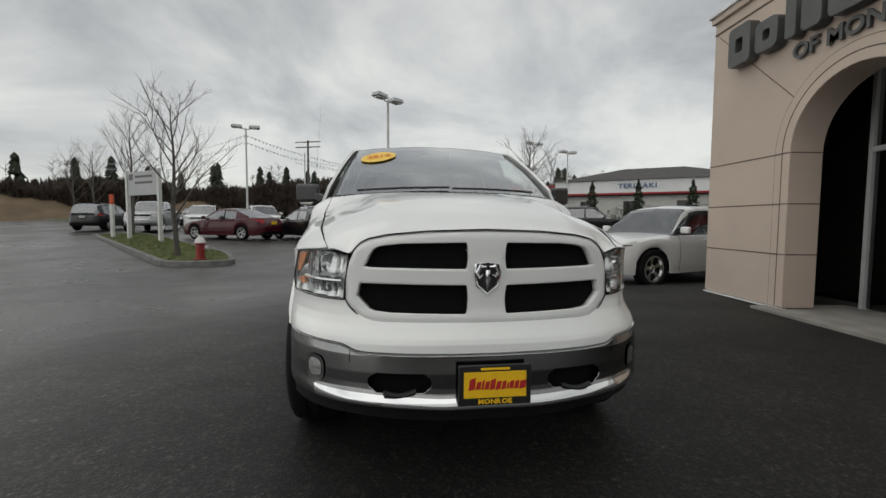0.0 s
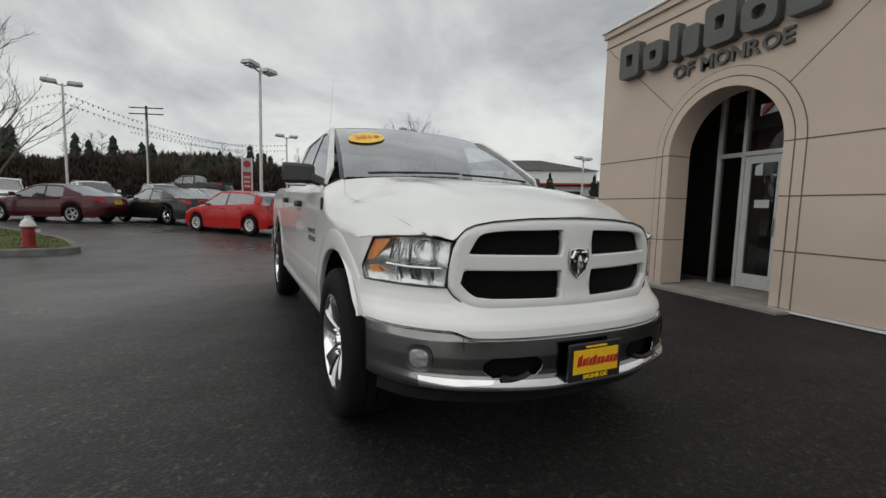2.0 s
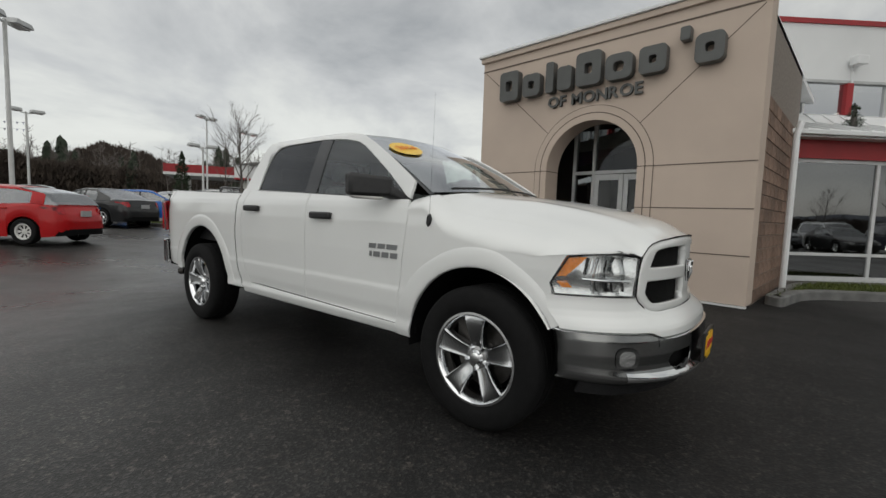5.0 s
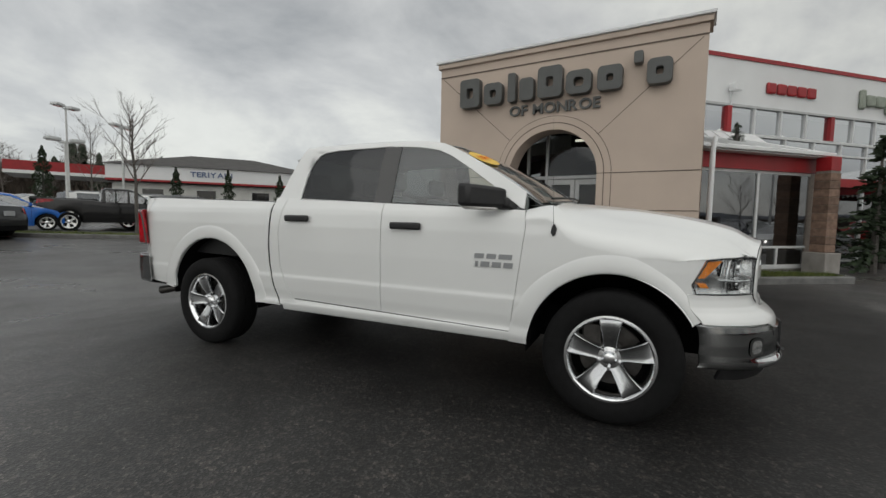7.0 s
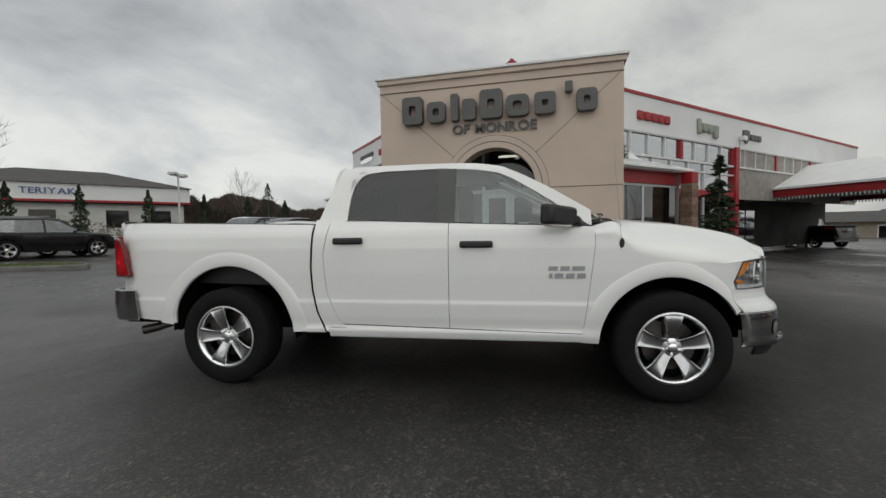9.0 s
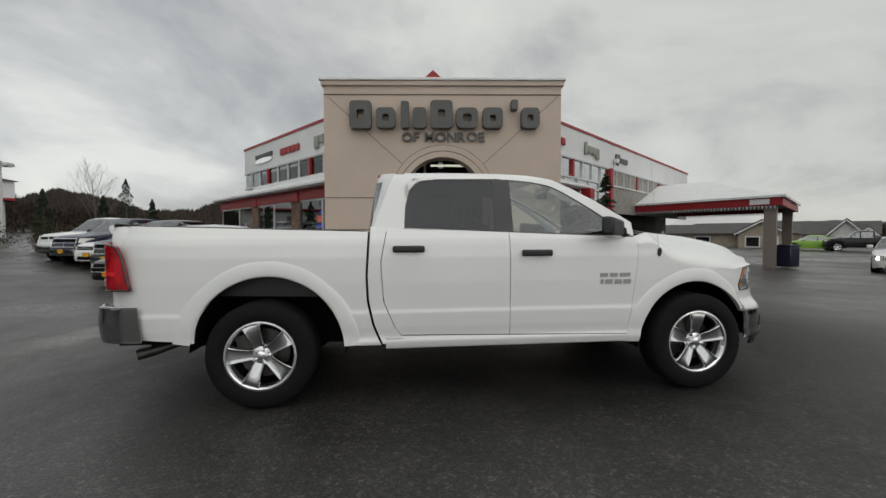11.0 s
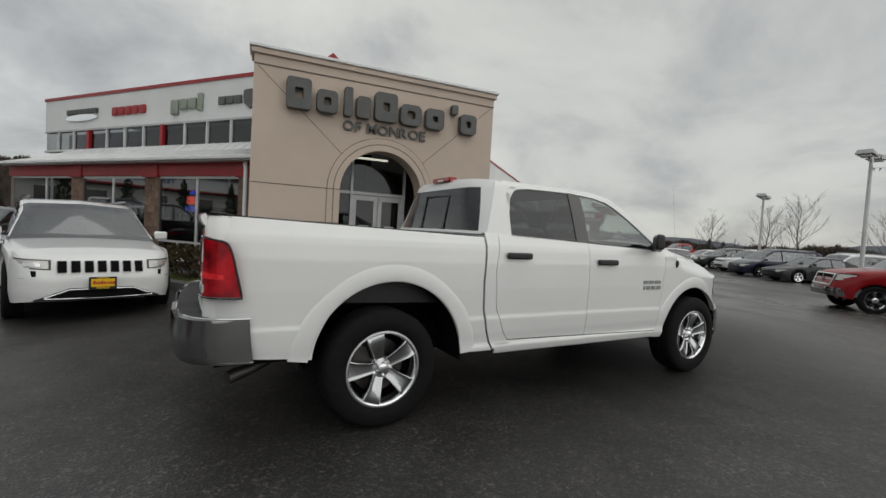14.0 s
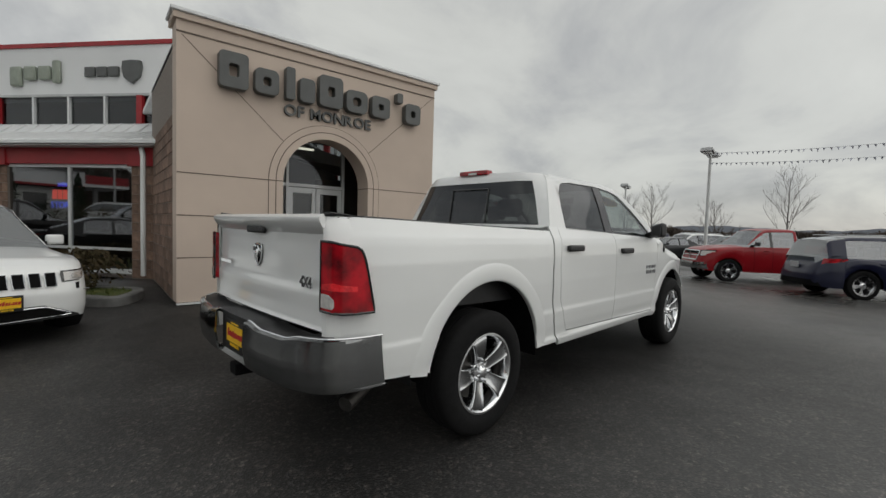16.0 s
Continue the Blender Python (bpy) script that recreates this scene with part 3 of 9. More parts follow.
def hood_fn(u, v):
    a = abs(u)
    ye, ze = seam_at(-0.374 + v * 1.074)
    y = u * (ye - 0.003)
    xr0 = -0.346 - 0.028 * a * a
    x = xr0 + (front_x(y, 0.95) + 0.010 - xr0) * v
    zc = soft(v, [0, 0.10, 0.20, 0.35, 0.45, 0.55, 0.65, 0.75, 0.82, 0.88, 0.93, 0.97, 1.0], [1.374, 1.365, 1.354, 1.336, 1.321, 1.303, 1.282, 1.256, 1.234, 1.211, 1.186, 1.162, 1.142], 0.06)
    z = ze + (zc - ze) * (1 - a ** 2.8)
    z += (0.016 * math.exp(-((a - 0.60) / 0.075) ** 2) - 0.010 * math.exp(-((a - 0.78) / 0.10) ** 2)) * min(1, v * 2.6) ** 2 * (1 - v) ** 0.5
    k = min(max((v - 0.86) / 0.14, 0.0), 1.0) ** 2
    return (x, y, z * (1 - k) + hood_edge_z(y) * k)


for s in (False, True):
    fender(s)
hood_vs = sorted(set(lin(0, 1, 36) + [0.02, 0.06, 0.12, 0.985, 0.993]))
sheet("hood", hood_fn, lin(-1, 1, 96), hood_vs, WHITE, truck, solid=0.004, flip=True)
for s in (-1, 1):
    tube("hood_seam", [(p[0], p[1], p[2] + 0.0015) for p in (hood_fn(s, v) for v in lin(0.13, 0.985, 40))], 0.0020, DARK, truck, seg=5)
tube("hood_seam", [(p[0] - 0.002, p[1], p[2] - 0.001) for p in (hood_fn(u, 1.0) for u in lin(-0.985, 0.985, 80))], 0.003, DARK, truck, seg=5)


def holed(name, surf, y0, y1, zlo, zhi, holes, material, label="", ny=60, nz=6, solid=0.03, parent=None):
    """A curved front sheet with openings; each hole is (ya, yb, low(y), high(y))."""
    ys = set(lin(y0, y1, ny))
    for ya, yb, lo, hi in holes:
        shut = abs(lo(ya) - hi(ya)) < 1e-6 and abs(lo(yb) - hi(yb)) < 1e-6
        ys |= ({ya, yb} if shut else {ya - 1e-4, ya + 1e-4, yb - 1e-4, yb + 1e-4}) | set(lin(ya + 1e-3, yb - 1e-3, 14))
        for k in range(1, 9):
            ys |= {ya + 0.0005 * k * k, yb - 0.0005 * k * k}
    ys = sorted({round(y, 5) for y in ys if y0 <= y <= y1})
    vs, fs = [], []
    rows = []
    for y in ys:
        cuts = [zlo(y)]
        marks = []
        for ya, yb, lo, hi in holes:
            if ya < y < yb:
                marks.append((lo(y), hi(y)))
            else:
                m = 0.5 * (lo(min(max(y, ya), yb)) + hi(min(max(y, ya), yb)))
                marks.append((m, m))
        # one chain of holes side by side shares a level; stacked ones keep their order
        levels = {}
        for (ya, yb, lo, hi), mk in zip(holes, marks):
            key = round(0.5 * (lo(0.5 * (ya + yb)) + hi(0.5 * (ya + yb))), 2)
            if key not in levels or ya < y < yb:
                levels[key] = mk
        for key in sorted(levels):
            cuts += list(levels[key])
        cuts.append(zhi(y))
        rows.append([min(max(c, cuts[0]), cuts[-1]) for c in cuts])
    nstr = len(rows[0]) // 2
    for k in range(nstr):
        base = len(vs)
        for y, cuts in zip(ys, rows):
            a, b = cuts[2 * k], cuts[2 * k + 1]
            for j in range(nz + 1):
                z = a + (b - a) * j / nz
                vs.append((surf(y, z), y, z))
        m = nz + 1
        for i in range(len(ys) - 1):
            for j in range(nz):
                fs.append((base + i * m + j, base + (i + 1) * m + j, base + (i + 1) * m + j + 1, base + i * m + j + 1))
    bm = bmesh.new()
    bvs = [bm.verts.new(v) for v in vs]
    for f in fs:
        try:
            bm.faces.new([bvs[i] for i in f])
        except ValueError:
            pass
    bmesh.ops.remove_doubles(bm, verts=bm.verts, dist=0.00004)
    bmesh.ops.delete(bm, geom=[f for f in bm.faces if f.calc_area() < 1e-10], context="FACES_ONLY")
    ob = part(name, bm, material, parent or truck, label)
    md = ob.modifiers.new("thickness", "SOLIDIFY")
    md.thickness, md.offset = solid, -1
    return ob


# grille: white cross-hair frame, black mesh behind
def g_out_hi(y):
    return interp(abs(y), [0, 0.25, 0.42, 0.50, 0.535, 0.56, 0.578, 0.592, 0.602, 0.606], [1.136, 1.128, 1.112, 1.095, 1.078, 1.053, 1.025, 0.985, 0.935, 0.905])


def g_out_lo(y):
    return interp(abs(y), [0, 0.45, 0.495, 0.525, 0.57, 0.59, 0.602, 0.606], [0.732, 0.733, 0.737, 0.748, 0.783, 0.803, 0.820, 0.832])


def up_hi(y):
    return interp(abs(y), [0, 0.35, 0.43, 0.465, 0.485, 0.50, 0.524], [1.084, 1.077, 1.069, 1.062, 1.050, 1.028, 0.980])


def up_lo(y):
    return interp(abs(y), [0, 0.5, 0.524], [0.966, 0.972, 0.976])


def lw_hi(y):
    return interp(abs(y), [0, 0.5, 0.538, 0.546, 0.556], [0.899, 0.905, 0.904, 0.896, 0.852])


def lw_lo(y):
    return interp(abs(y), [0, 0.42, 0.485, 0.505, 0.53, 0.556], [0.775, 0.780, 0.787, 0.796, 0.816, 0.846])


def grille_x(y, z):
    """Face of the grille frame, gently crowned, its rim turned in."""
    rim = min(g_out_hi(y) - z, z - g_out_lo(y), 0.606 - abs(y), 0.030)
    return front_x(y, 0.95) + 0.016 - 0.012 * (1 - max(rim, 0.0) / 0.030) ** 2 + interp(z, [0.73, 0.80, 1.05, 1.14], [0.012, 0.0, 0.0, -0.004])


def opening(ya, yb, lo, hi, r=0.010):
    """An opening whose ends close in small rounds."""
    def edge(y, f):
        k = min(1.0, max(0.0, (y - ya) / r), max(0.0, (yb - y) / r))
        m = 0.5 * (lo(y) + hi(y))
        return m + (f(y) - m) * math.sqrt(1 - (1 - k) ** 2)
    return (ya, yb, lambda y: edge(y, lo), lambda y: edge(y, hi))


holes = [opening(0.080, 0.526, up_lo, up_hi), opening(-0.526, -0.080, up_lo, up_hi), opening(0.080, 0.558, lw_lo, lw_hi), opening(-0.558, -0.080, lw_lo, lw_hi)]
holed("grille_frame", grille_x, -0.606, 0.606, g_out_lo, g_out_hi, holes, WHITE, nz=8, solid=0.042)
sheet("grille_mesh", lambda u, v: (front_x(u, 0.95) - 0.022, u, g_out_lo(u) + 0.025 + v * (g_out_hi(u) - g_out_lo(u) - 0.055)), lin(-0.588, 0.588, 40), lin(0, 1, 8), MESHBLK, truck, "black honeycomb grille insert", flip=False)
# dark joint round the grille surround
ring = [(y, g_out_hi(y) + 0.001) for y in lin(-0.606, 0.606, 70)] + [(y, g_out_lo(y) - 0.001) for y in lin(0.606, -0.606, 70)]
tube("grille_seam", [(front_x(y, 0.95) + 0.001 + (0.012 if z < 0.80 else 0.004), y, z) for y, z in ring + ring[:1]], 0.0030, DARK, truck, seg=5)


# painted fascia from the bumper up to the grille and the headlights
def fascia_top(y):
    return interp(abs(y), [0, 0.45, 0.50, 0.53, 0.575, 0.592, 0.597, 0.608, 0.624, 0.70, 0.885], [0.742, 0.743, 0.748, 0.758, 0.793, 0.815, 0.822, 0.826, 0.826, 0.826, 0.834])


def b_hi(y):
    return interp(abs(y), [0, 0.53, 0.556, 0.60, 0.625, 0.75, 0.90], [0.622, 0.626, 0.630, 0.649, 0.654, 0.658, 0.662])


sheet("front_fascia", lambda u, v: (lambda z: (fascia_x(u, z), u, z))(b_hi(u) + 0.008 + v * (fascia_top(u) - b_hi(u) - 0.008)), sorted(set(lin(-0.893, 0.893, 80) + [s_ * q for s_ in (-1, 1) for q in (0.592, 0.597, 0.602, 0.608, 0.616, 0.624)])), lin(0, 1, 26), WHITE, truck, solid=0.012)


# chrome front bumper
def b_lo(y):
    return interp(abs(y), [0, 0.20, 0.45, 0.55, 0.75, 0.92], [0.392, 0.390, 0.402, 0.405, 0.405, 0.425])


def bumper_x(y, z):
    """Flat upright face over a ledge that catches the sky."""
    d = z - b_lo(y)
    led = interp(abs(y), [0.60, 0.80], [1.0, 0.25])
    return nose_plan(y) + led * interp(d, [0, 0.012, 0.028, 0.044, 0.075, 0.10], [-0.012, 0.020, 0.032, 0.030, 0.004, 0.0]) + interp(z, [0.47, 0.55, 0.62, 0.66], [0.0, 0.004, -0.002, -0.016])


def hook_lo(y):
    return interp(abs(y), [0.245, 0.249, 0.275, 0.47, 0.502, 0.507], [0.512, 0.497, 0.474, 0.474, 0.495, 0.512])


def hook_hi(y):
    return interp(abs(y), [0.245, 0.249, 0.275, 0.47, 0.502, 0.507], [0.512, 0.530, 0.552, 0.552, 0.530, 0.512])


bh = [(0.245, 0.507, hook_lo, hook_hi), (-0.507, -0.245, hook_lo, hook_hi)]
holed("front_bumper", bumper_x, -0.899, 0.899, b_lo, b_hi, bh, SATIN, "chromed steel front bumper", ny=130, nz=26, solid=0.010)
# brighter metal laid on the same bumper paints the sky's glint on its edges
sheet("bumper_top_strip", lambda u, v: (bumper_x(u, b_hi(u)) + 0.004 - 0.03 * v, u, b_hi(u) + 0.003 + 0.003 * v - 0.004 * (1 - v)), lin(-0.895, 0.895, 90), lin(0, 1, 3), CHROME, truck, "brighter metal strip for the glint on the upper edge", solid=0.004)
sheet("bumper_lip", lambda u, v: (lambda z: (bumper_x(u, z) + 0.003, u, z))(b_lo(u) + 0.020 + 0.044 * v), lin(-0.74, 0.74, 80), lin(0, 1, 6), CHROME, truck, "brighter metal on the lower ledge for the sky's glint", solid=0.003)
sheet("air_dam", lambda u, v: (nose_plan(u) - 0.05 - 0.03 * v, u, b_lo(u) + 0.02 - 0.075 * v), lin(-0.84, 0.84, 40), lin(0, 1, 3), BLACKPL, truck, solid=0.02)
sheet("bumper_backing", lambda u, v: (nose_plan(u) - 0.045, u, 0.43 + 0.16 * v), lin(-0.6, 0.6, 20), lin(0, 1, 3), DARK, truck)
for s in (-1, 1):
    hook = [(nose_plan(0.37) + 0.012, s * (0.31 + 0.13 * i / 6), 0.482 - 0.016 * math.sin(i * math.pi / 6)) for i in range(7)]
    tube("tow_hook", hook, 0.011, BLACKPL, truck)

    def fogface(u, v, o, s=s):
        r = math.hypot(u, v)
        m = 1.0 if r < 1e-6 else (abs(u) ** 3 + abs(v) ** 3) ** (1 / 3) / r
        y, z = 0.737 + 0.044 * u * (2 - m), 0.540 + 0.056 * v * (2 - m)
        return (bumper_x(y, z) + o, s * y, z)
    fog = sheet("fog_lamp", lambda a, r: fogface(r * math.cos(a), r * math.sin(a), 0.003 + 0.004 * r ** 4), lin(0, 2 * math.pi, 28), lin(0.55, 1, 4), SATIN, truck, "fog lamp set in the bumper", flip=(s > 0))
    sheet("lens", lambda a, r: fogface(r * math.cos(a), r * math.sin(a), 0.0045), lin(0, 2 * math.pi, 28), lin(0.01, 0.68, 4), REFLECT, fog, flip=(s > 0))
for s in (-1, 1):
    tube("bumper_seam", [(bumper_x(0.58, z) + 0.0005, s * 0.58, z) for z in lin(0.59, b_hi(0.58) - 0.004, 4)], 0.0015, DARK, truck, seg=4)

# front plate
plate = empty("front_plate", Matrix.Identity(4), "yellow dealer plate in a black frame", "plate")
plate.parent = truck
plate.matrix_local = Matrix.Translation((bumper_x(0, 0.53) + 0.034, 0.005, 0.516)) @ Matrix.Rotation(radians(90), 4, "Z")


def plate_parts(pl, w=0.30, h=0.165):
    for k in ("label", "category"):
        if k in pl and pl.parent:
            del pl[k]
    box("plate_frame", -w / 2, w / 2, -0.010, 0.006, -h / 2, h / 2, BLACKPL, pl, bevel=0.004)
    box("plate_sheet", -w / 2 + 0.022, w / 2 - 0.022, -0.0135, -0.008, -h / 2 + 0.034, h / 2 - 0.026, PLATEY, pl)
    hh = 0.020 * h / 0.165
    x = -w / 2 + 0.04
    for i, (bw, up) in enumerate(((0.026, 0.024), (0.020, 0.008), (0.010, 0.016), (0.018, 0.008), (0.022, 0.018), (0.020, 0.008), (0.018, 0.008), (0.008, 0.0), (0.018, 0.008), (0.018, 0.008), (0.026, 0.008))):
        bm = bmesh.new()
        prism(bm, [(x, -hh + 0.003 * math.sin(i)), (x + bw, -hh + 0.004), (x + bw + 0.004, hh * 0.4 + up * h / 0.165), (x + 0.006, hh * 0.3 + up * 0.7 * h / 0.165)],
              -0.0135, -0.0155, lambda a, b, d: (a, d, b + 0.004))
        part("red_bar", bm, PLATER, pl, smooth=False)
        x += bw + 0.003
    letters("plate_letter", "MONROE", 0.026 * h / 0.165, 0.0015, Matrix.Translation((0, -0.0125, -h / 2 + 0.017)) @ Matrix.Rotation(radians(90), 4, "X"), PLATEY, pl, w * 0.46, 0.001)
    box("upper_text_bar", -w * 0.20, w * 0.20, -0.0125, -0.009, h / 2 - 0.019, h / 2 - 0.010, PLATEY, pl)


plate_parts(plate)

# emblem: a chrome shield, plain
bm = bmesh.new()
shield = [(-0.052, 0.060), (0.0, 0.066), (0.052, 0.060), (0.058, 0.02), (0.046, -0.035), (0.0, -0.072), (-0.046, -0.035), (-0.058, 0.02)]
prism(bm, shield, 0.0, 0.012, lambda a, b, d: (d, a, b))
emb = part("grille_emblem", bm, GLOSSBLK, truck, "plain chrome and black shield emblem", bevel=0.004)
emb.location = (grille_x(0, 0.93) - 0.004, 0.0, 0.935)


def emblem_relief(parent):
    for s in (-1, 1):
        pts = [(0.016, s * 0.008, 0.045), (0.02, s * 0.030, 0.048), (0.018, s * 0.045, 0.022), (0.017, s * 0.034, 0.0), (0.016, s * 0.022, 0.012)]
        tube("chrome_curl", pts, [0.006, 0.011, 0.010, 0.007, 0.004], CHROME, parent, seg=8)
    tube("chrome_bar", [(0.014, 0, 0.03), (0.022, 0, -0.01), (0.015, 0, -0.055)], [0.012, 0.014, 0.006], CHROME, parent, seg=8)
    tube("chrome_rim", [(0.012, a * 0.97, b * 0.97) for a, b in shield + shield[:1]], 0.005, CHROME, parent, seg=6)


emblem_relief(emb)

# headlights
for s in (-1, 1):
    def hl(u, v, o, s=s):
        k = (u - 0.60) / 0.33
        zl, zh = 0.829 + 0.006 * k, interp(k, [0, 0.15, 0.35, 0.7, 0.93, 1], [1.023, 1.032, 1.043, 1.042, 1.033, 1.026])
        z = zl + v * (zh - zl)
        yi, yo = interp(v, [0, 1], [0.612, 0.588]), interp(v, [0, 0.30, 1], [0.876, 0.885, 0.849])
        y = yi + (yo - yi) * k
        return (front_x(y, 0.95) + o, s * y, z)
    lamp = sheet("headlight", lambda u, v: hl(u, v, 0.004), lin(0.60, 0.93, 24), lin(0, 1, 10), LENS, truck, "clear headlight with amber corner lamp", flip=(s < 0))
    sheet("reflector", lambda u, v: hl(u, v, (-0.045 - 0.012 * math.sin(v * 9.0) - 0.010 * math.sin((u - 0.6) * 60)) * min(1.0, 0.22 + 22 * (u - 0.60), 0.22 + 22 * (0.93 - u))), lin(0.60, 0.93, 30), lin(0, 1, 16), REFLECT, lamp, flip=(s < 0), angle=20)
    sheet("housing_edge", lambda u, v: tuple(a + b for a, b in zip(hl(0.60 + 0.33 * (u if u <= 1 else (1 if u <= 2 else (3 - u if u <= 3 else 0))), (0 if u <= 1 else (u - 1 if u <= 2 else (1 if u <= 3 else 4 - u))), 0.004), (-0.016 * v * (0.2 if 1 <= u <= 2 else (1 - (u if u < 1 else (3 - u if u < 3 else 0)) ** 2 * 0.94)), 0, 0))),
          lin(0, 4, 80), lin(0, 1, 2), GLOSSBLK, lamp, flip=(s > 0))
    rim_pts = [hl(u, 0, 0.003) for u in lin(0.60, 0.93, 16)] + [hl(0.93, v, 0.003) for v in lin(0.08, 1, 10)] + [hl(u, 1, 0.003) for u in lin(0.915, 0.60, 16)] + [hl(0.60, v, 0.003) for v in lin(0.92, 0, 8)]
    tube("lamp_seam", rim_pts, 0.0045, GLOSSBLK, lamp, seg=5)
    tube("chrome_divider", [hl(0.625 + 0.22 * i / 8, 0.40 - 0.03 * math.sin(i * math.pi / 8), -0.012) for i in range(9)], 0.006, CHROME, lamp, seg=6)
    tube("chrome_divider", [hl(0.80 + 0.02 * i / 4, 0.06 + 0.86 * i / 4, -0.014) for i in range(5)], 0.005, CHROME, lamp, seg=6)
    for q, w_, lo_, hi_ in ((0.705, 0.035, 0.10, 0.34), (0.752, 0.012, 0.45, 0.86), (0.775, 0.008, 0.10, 0.36), (0.825, 0.010, 0.50, 0.90), (0.640, 0.012, 0.12, 0.32)):
        sheet("dark_baffle", lambda u, v: hl(q + w_ * u + 0.012 * v, lo_ + (hi_ - lo_) * v, -0.030), lin(0, 1, 3), lin(0, 1, 3), GLOSSBLK, lamp, flip=(s < 0))
    for k in range(6):
        tube("reflector_rib", [hl(0.765 + 0.013 * k + 0.008 * q, 0.52 + 0.36 * q, -0.022 - 0.004 * math.sin(k)) for q in lin(0, 1, 4)], 0.0022, CHROME, lamp, seg=5)
    sheet("amber_corner", lambda u, v: hl(0.924 - (0.022 + 0.040 * v) * (1 - u) - 0.006 * (1 - v), 0.46 + 0.48 * v, -0.010), lin(0, 1, 6), lin(0, 1, 6), AMBER, lamp, flip=(s < 0), solid=0.01)
    sheet("amber_marker", lambda u, v: hl(0.862 + 0.028 * u + 0.010 * v, 0.17 + 0.13 * v, -0.026), lin(0, 1, 6), lin(0, 1, 6), AMBER, lamp, flip=(s < 0), solid=0.01)
    for yy, zz, rr in ((0.675, 0.982, 0.044), (0.685, 0.888, 0.036)):
        bowl = lathe("lamp_bowl", [(0.0, -0.030), (rr * 0.3, -0.030), (rr * 0.7, -0.018), (rr, 0.006), (rr * 1.08, 0.006), (rr * 1.1, -0.01)], CHROME, lamp, seg=24, axis="Z")
        bowl.matrix_local = Matrix.Translation((front_x(yy, 0.95) - 0.045, s * yy, zz)) @ Matrix.Rotation(radians(s * 18), 4, "Z") @ Matrix.Rotation(radians(90), 4, "Y")

# wheel-arch flares and dark wheel wells, their shade put into the near-black colour


def flare(cx, cz, rx, rz, z0a, z0b, s):
    prof = [(0.0, 0.905), (-0.003, 0.928), (0.0, 0.938), (0.008, 0.9415), (0.030, 0.9432), (0.060, 0.9424), (0.085, 0.9402), (0.105, 0.9370), (0.122, 0.931)]
    a0, a1 = math.asin(min(0.99, (z0a - cz) / rz)), math.pi - math.asin(min(0.99, (z0b - cz) / rz))

    def fn(u, v):
        a = a0 + (a1 - a0) * u
        k = v * (len(prof) - 1)
        i = min(int(k), len(prof) - 2)
        f = k - i
        o = prof[i][0] * (1 - f) + prof[i + 1][0] * f
        y = prof[i][1] * (1 - f) + prof[i + 1][1] * f
        if cx > -1:
            o *= interp(math.cos(a), [0.2, 0.6, 0.9], [1.0, 0.7, 0.4])
        x, z = cx + (rx + o) * math.cos(a), cz + (rz + o) * math.sin(a)
        if x < cx + 0.1 or cx < -1:
            fade = min(max((0.85 - z) / 0.33, 0.0), 1.0) ** 1.5 * 0.9
            y -= max(0.0, y - side_y(x, min(z, 1.2)) - 0.001) * fade
        if y > 0.92 and x > -0.25:
            y -= 0.048 * max(0, (x + 0.25) / 0.65) ** 2
        if x > 0.05:
            y = min(y, inv_nose(x, max(z, 0.66)) + 0.007)
        if v >= 0.99:
            y = min(y, side_y(x, min(z, 1.2)))
            if x > 0.05:
                y = min(y, inv_nose(x, max(z, 0.66)) - 0.002)
        return (x, y, z)
    sheet("arch_flare", fn, lin(0, 1, 48), lin(0, 1, 14), WHITE, truck, mirror=s, flip=False, solid=0.006)

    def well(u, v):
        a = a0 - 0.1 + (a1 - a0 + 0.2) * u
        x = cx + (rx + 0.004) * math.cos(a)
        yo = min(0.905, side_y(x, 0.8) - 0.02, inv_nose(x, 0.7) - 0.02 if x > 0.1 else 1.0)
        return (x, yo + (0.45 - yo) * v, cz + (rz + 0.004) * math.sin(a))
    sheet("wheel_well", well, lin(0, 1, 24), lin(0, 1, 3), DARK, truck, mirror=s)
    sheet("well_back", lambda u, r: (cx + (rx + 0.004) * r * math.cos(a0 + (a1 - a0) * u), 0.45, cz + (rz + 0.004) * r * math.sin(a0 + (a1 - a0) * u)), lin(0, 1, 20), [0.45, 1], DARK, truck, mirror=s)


for s in (False, True):
    flare(*F_ARCH, 0.655, 0.42, s)
    flare(*R_ARCH, 0.46, 0.50, s)
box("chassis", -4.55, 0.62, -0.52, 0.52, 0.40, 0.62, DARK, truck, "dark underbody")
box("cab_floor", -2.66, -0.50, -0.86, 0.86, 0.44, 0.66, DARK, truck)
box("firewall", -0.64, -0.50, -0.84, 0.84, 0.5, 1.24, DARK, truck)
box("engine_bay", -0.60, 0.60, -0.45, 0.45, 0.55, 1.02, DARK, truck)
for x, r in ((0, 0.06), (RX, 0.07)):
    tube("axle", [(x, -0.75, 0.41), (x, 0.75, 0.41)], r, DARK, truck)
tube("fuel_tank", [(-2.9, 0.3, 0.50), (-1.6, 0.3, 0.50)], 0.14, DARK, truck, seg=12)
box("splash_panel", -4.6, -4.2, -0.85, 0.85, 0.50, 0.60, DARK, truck)


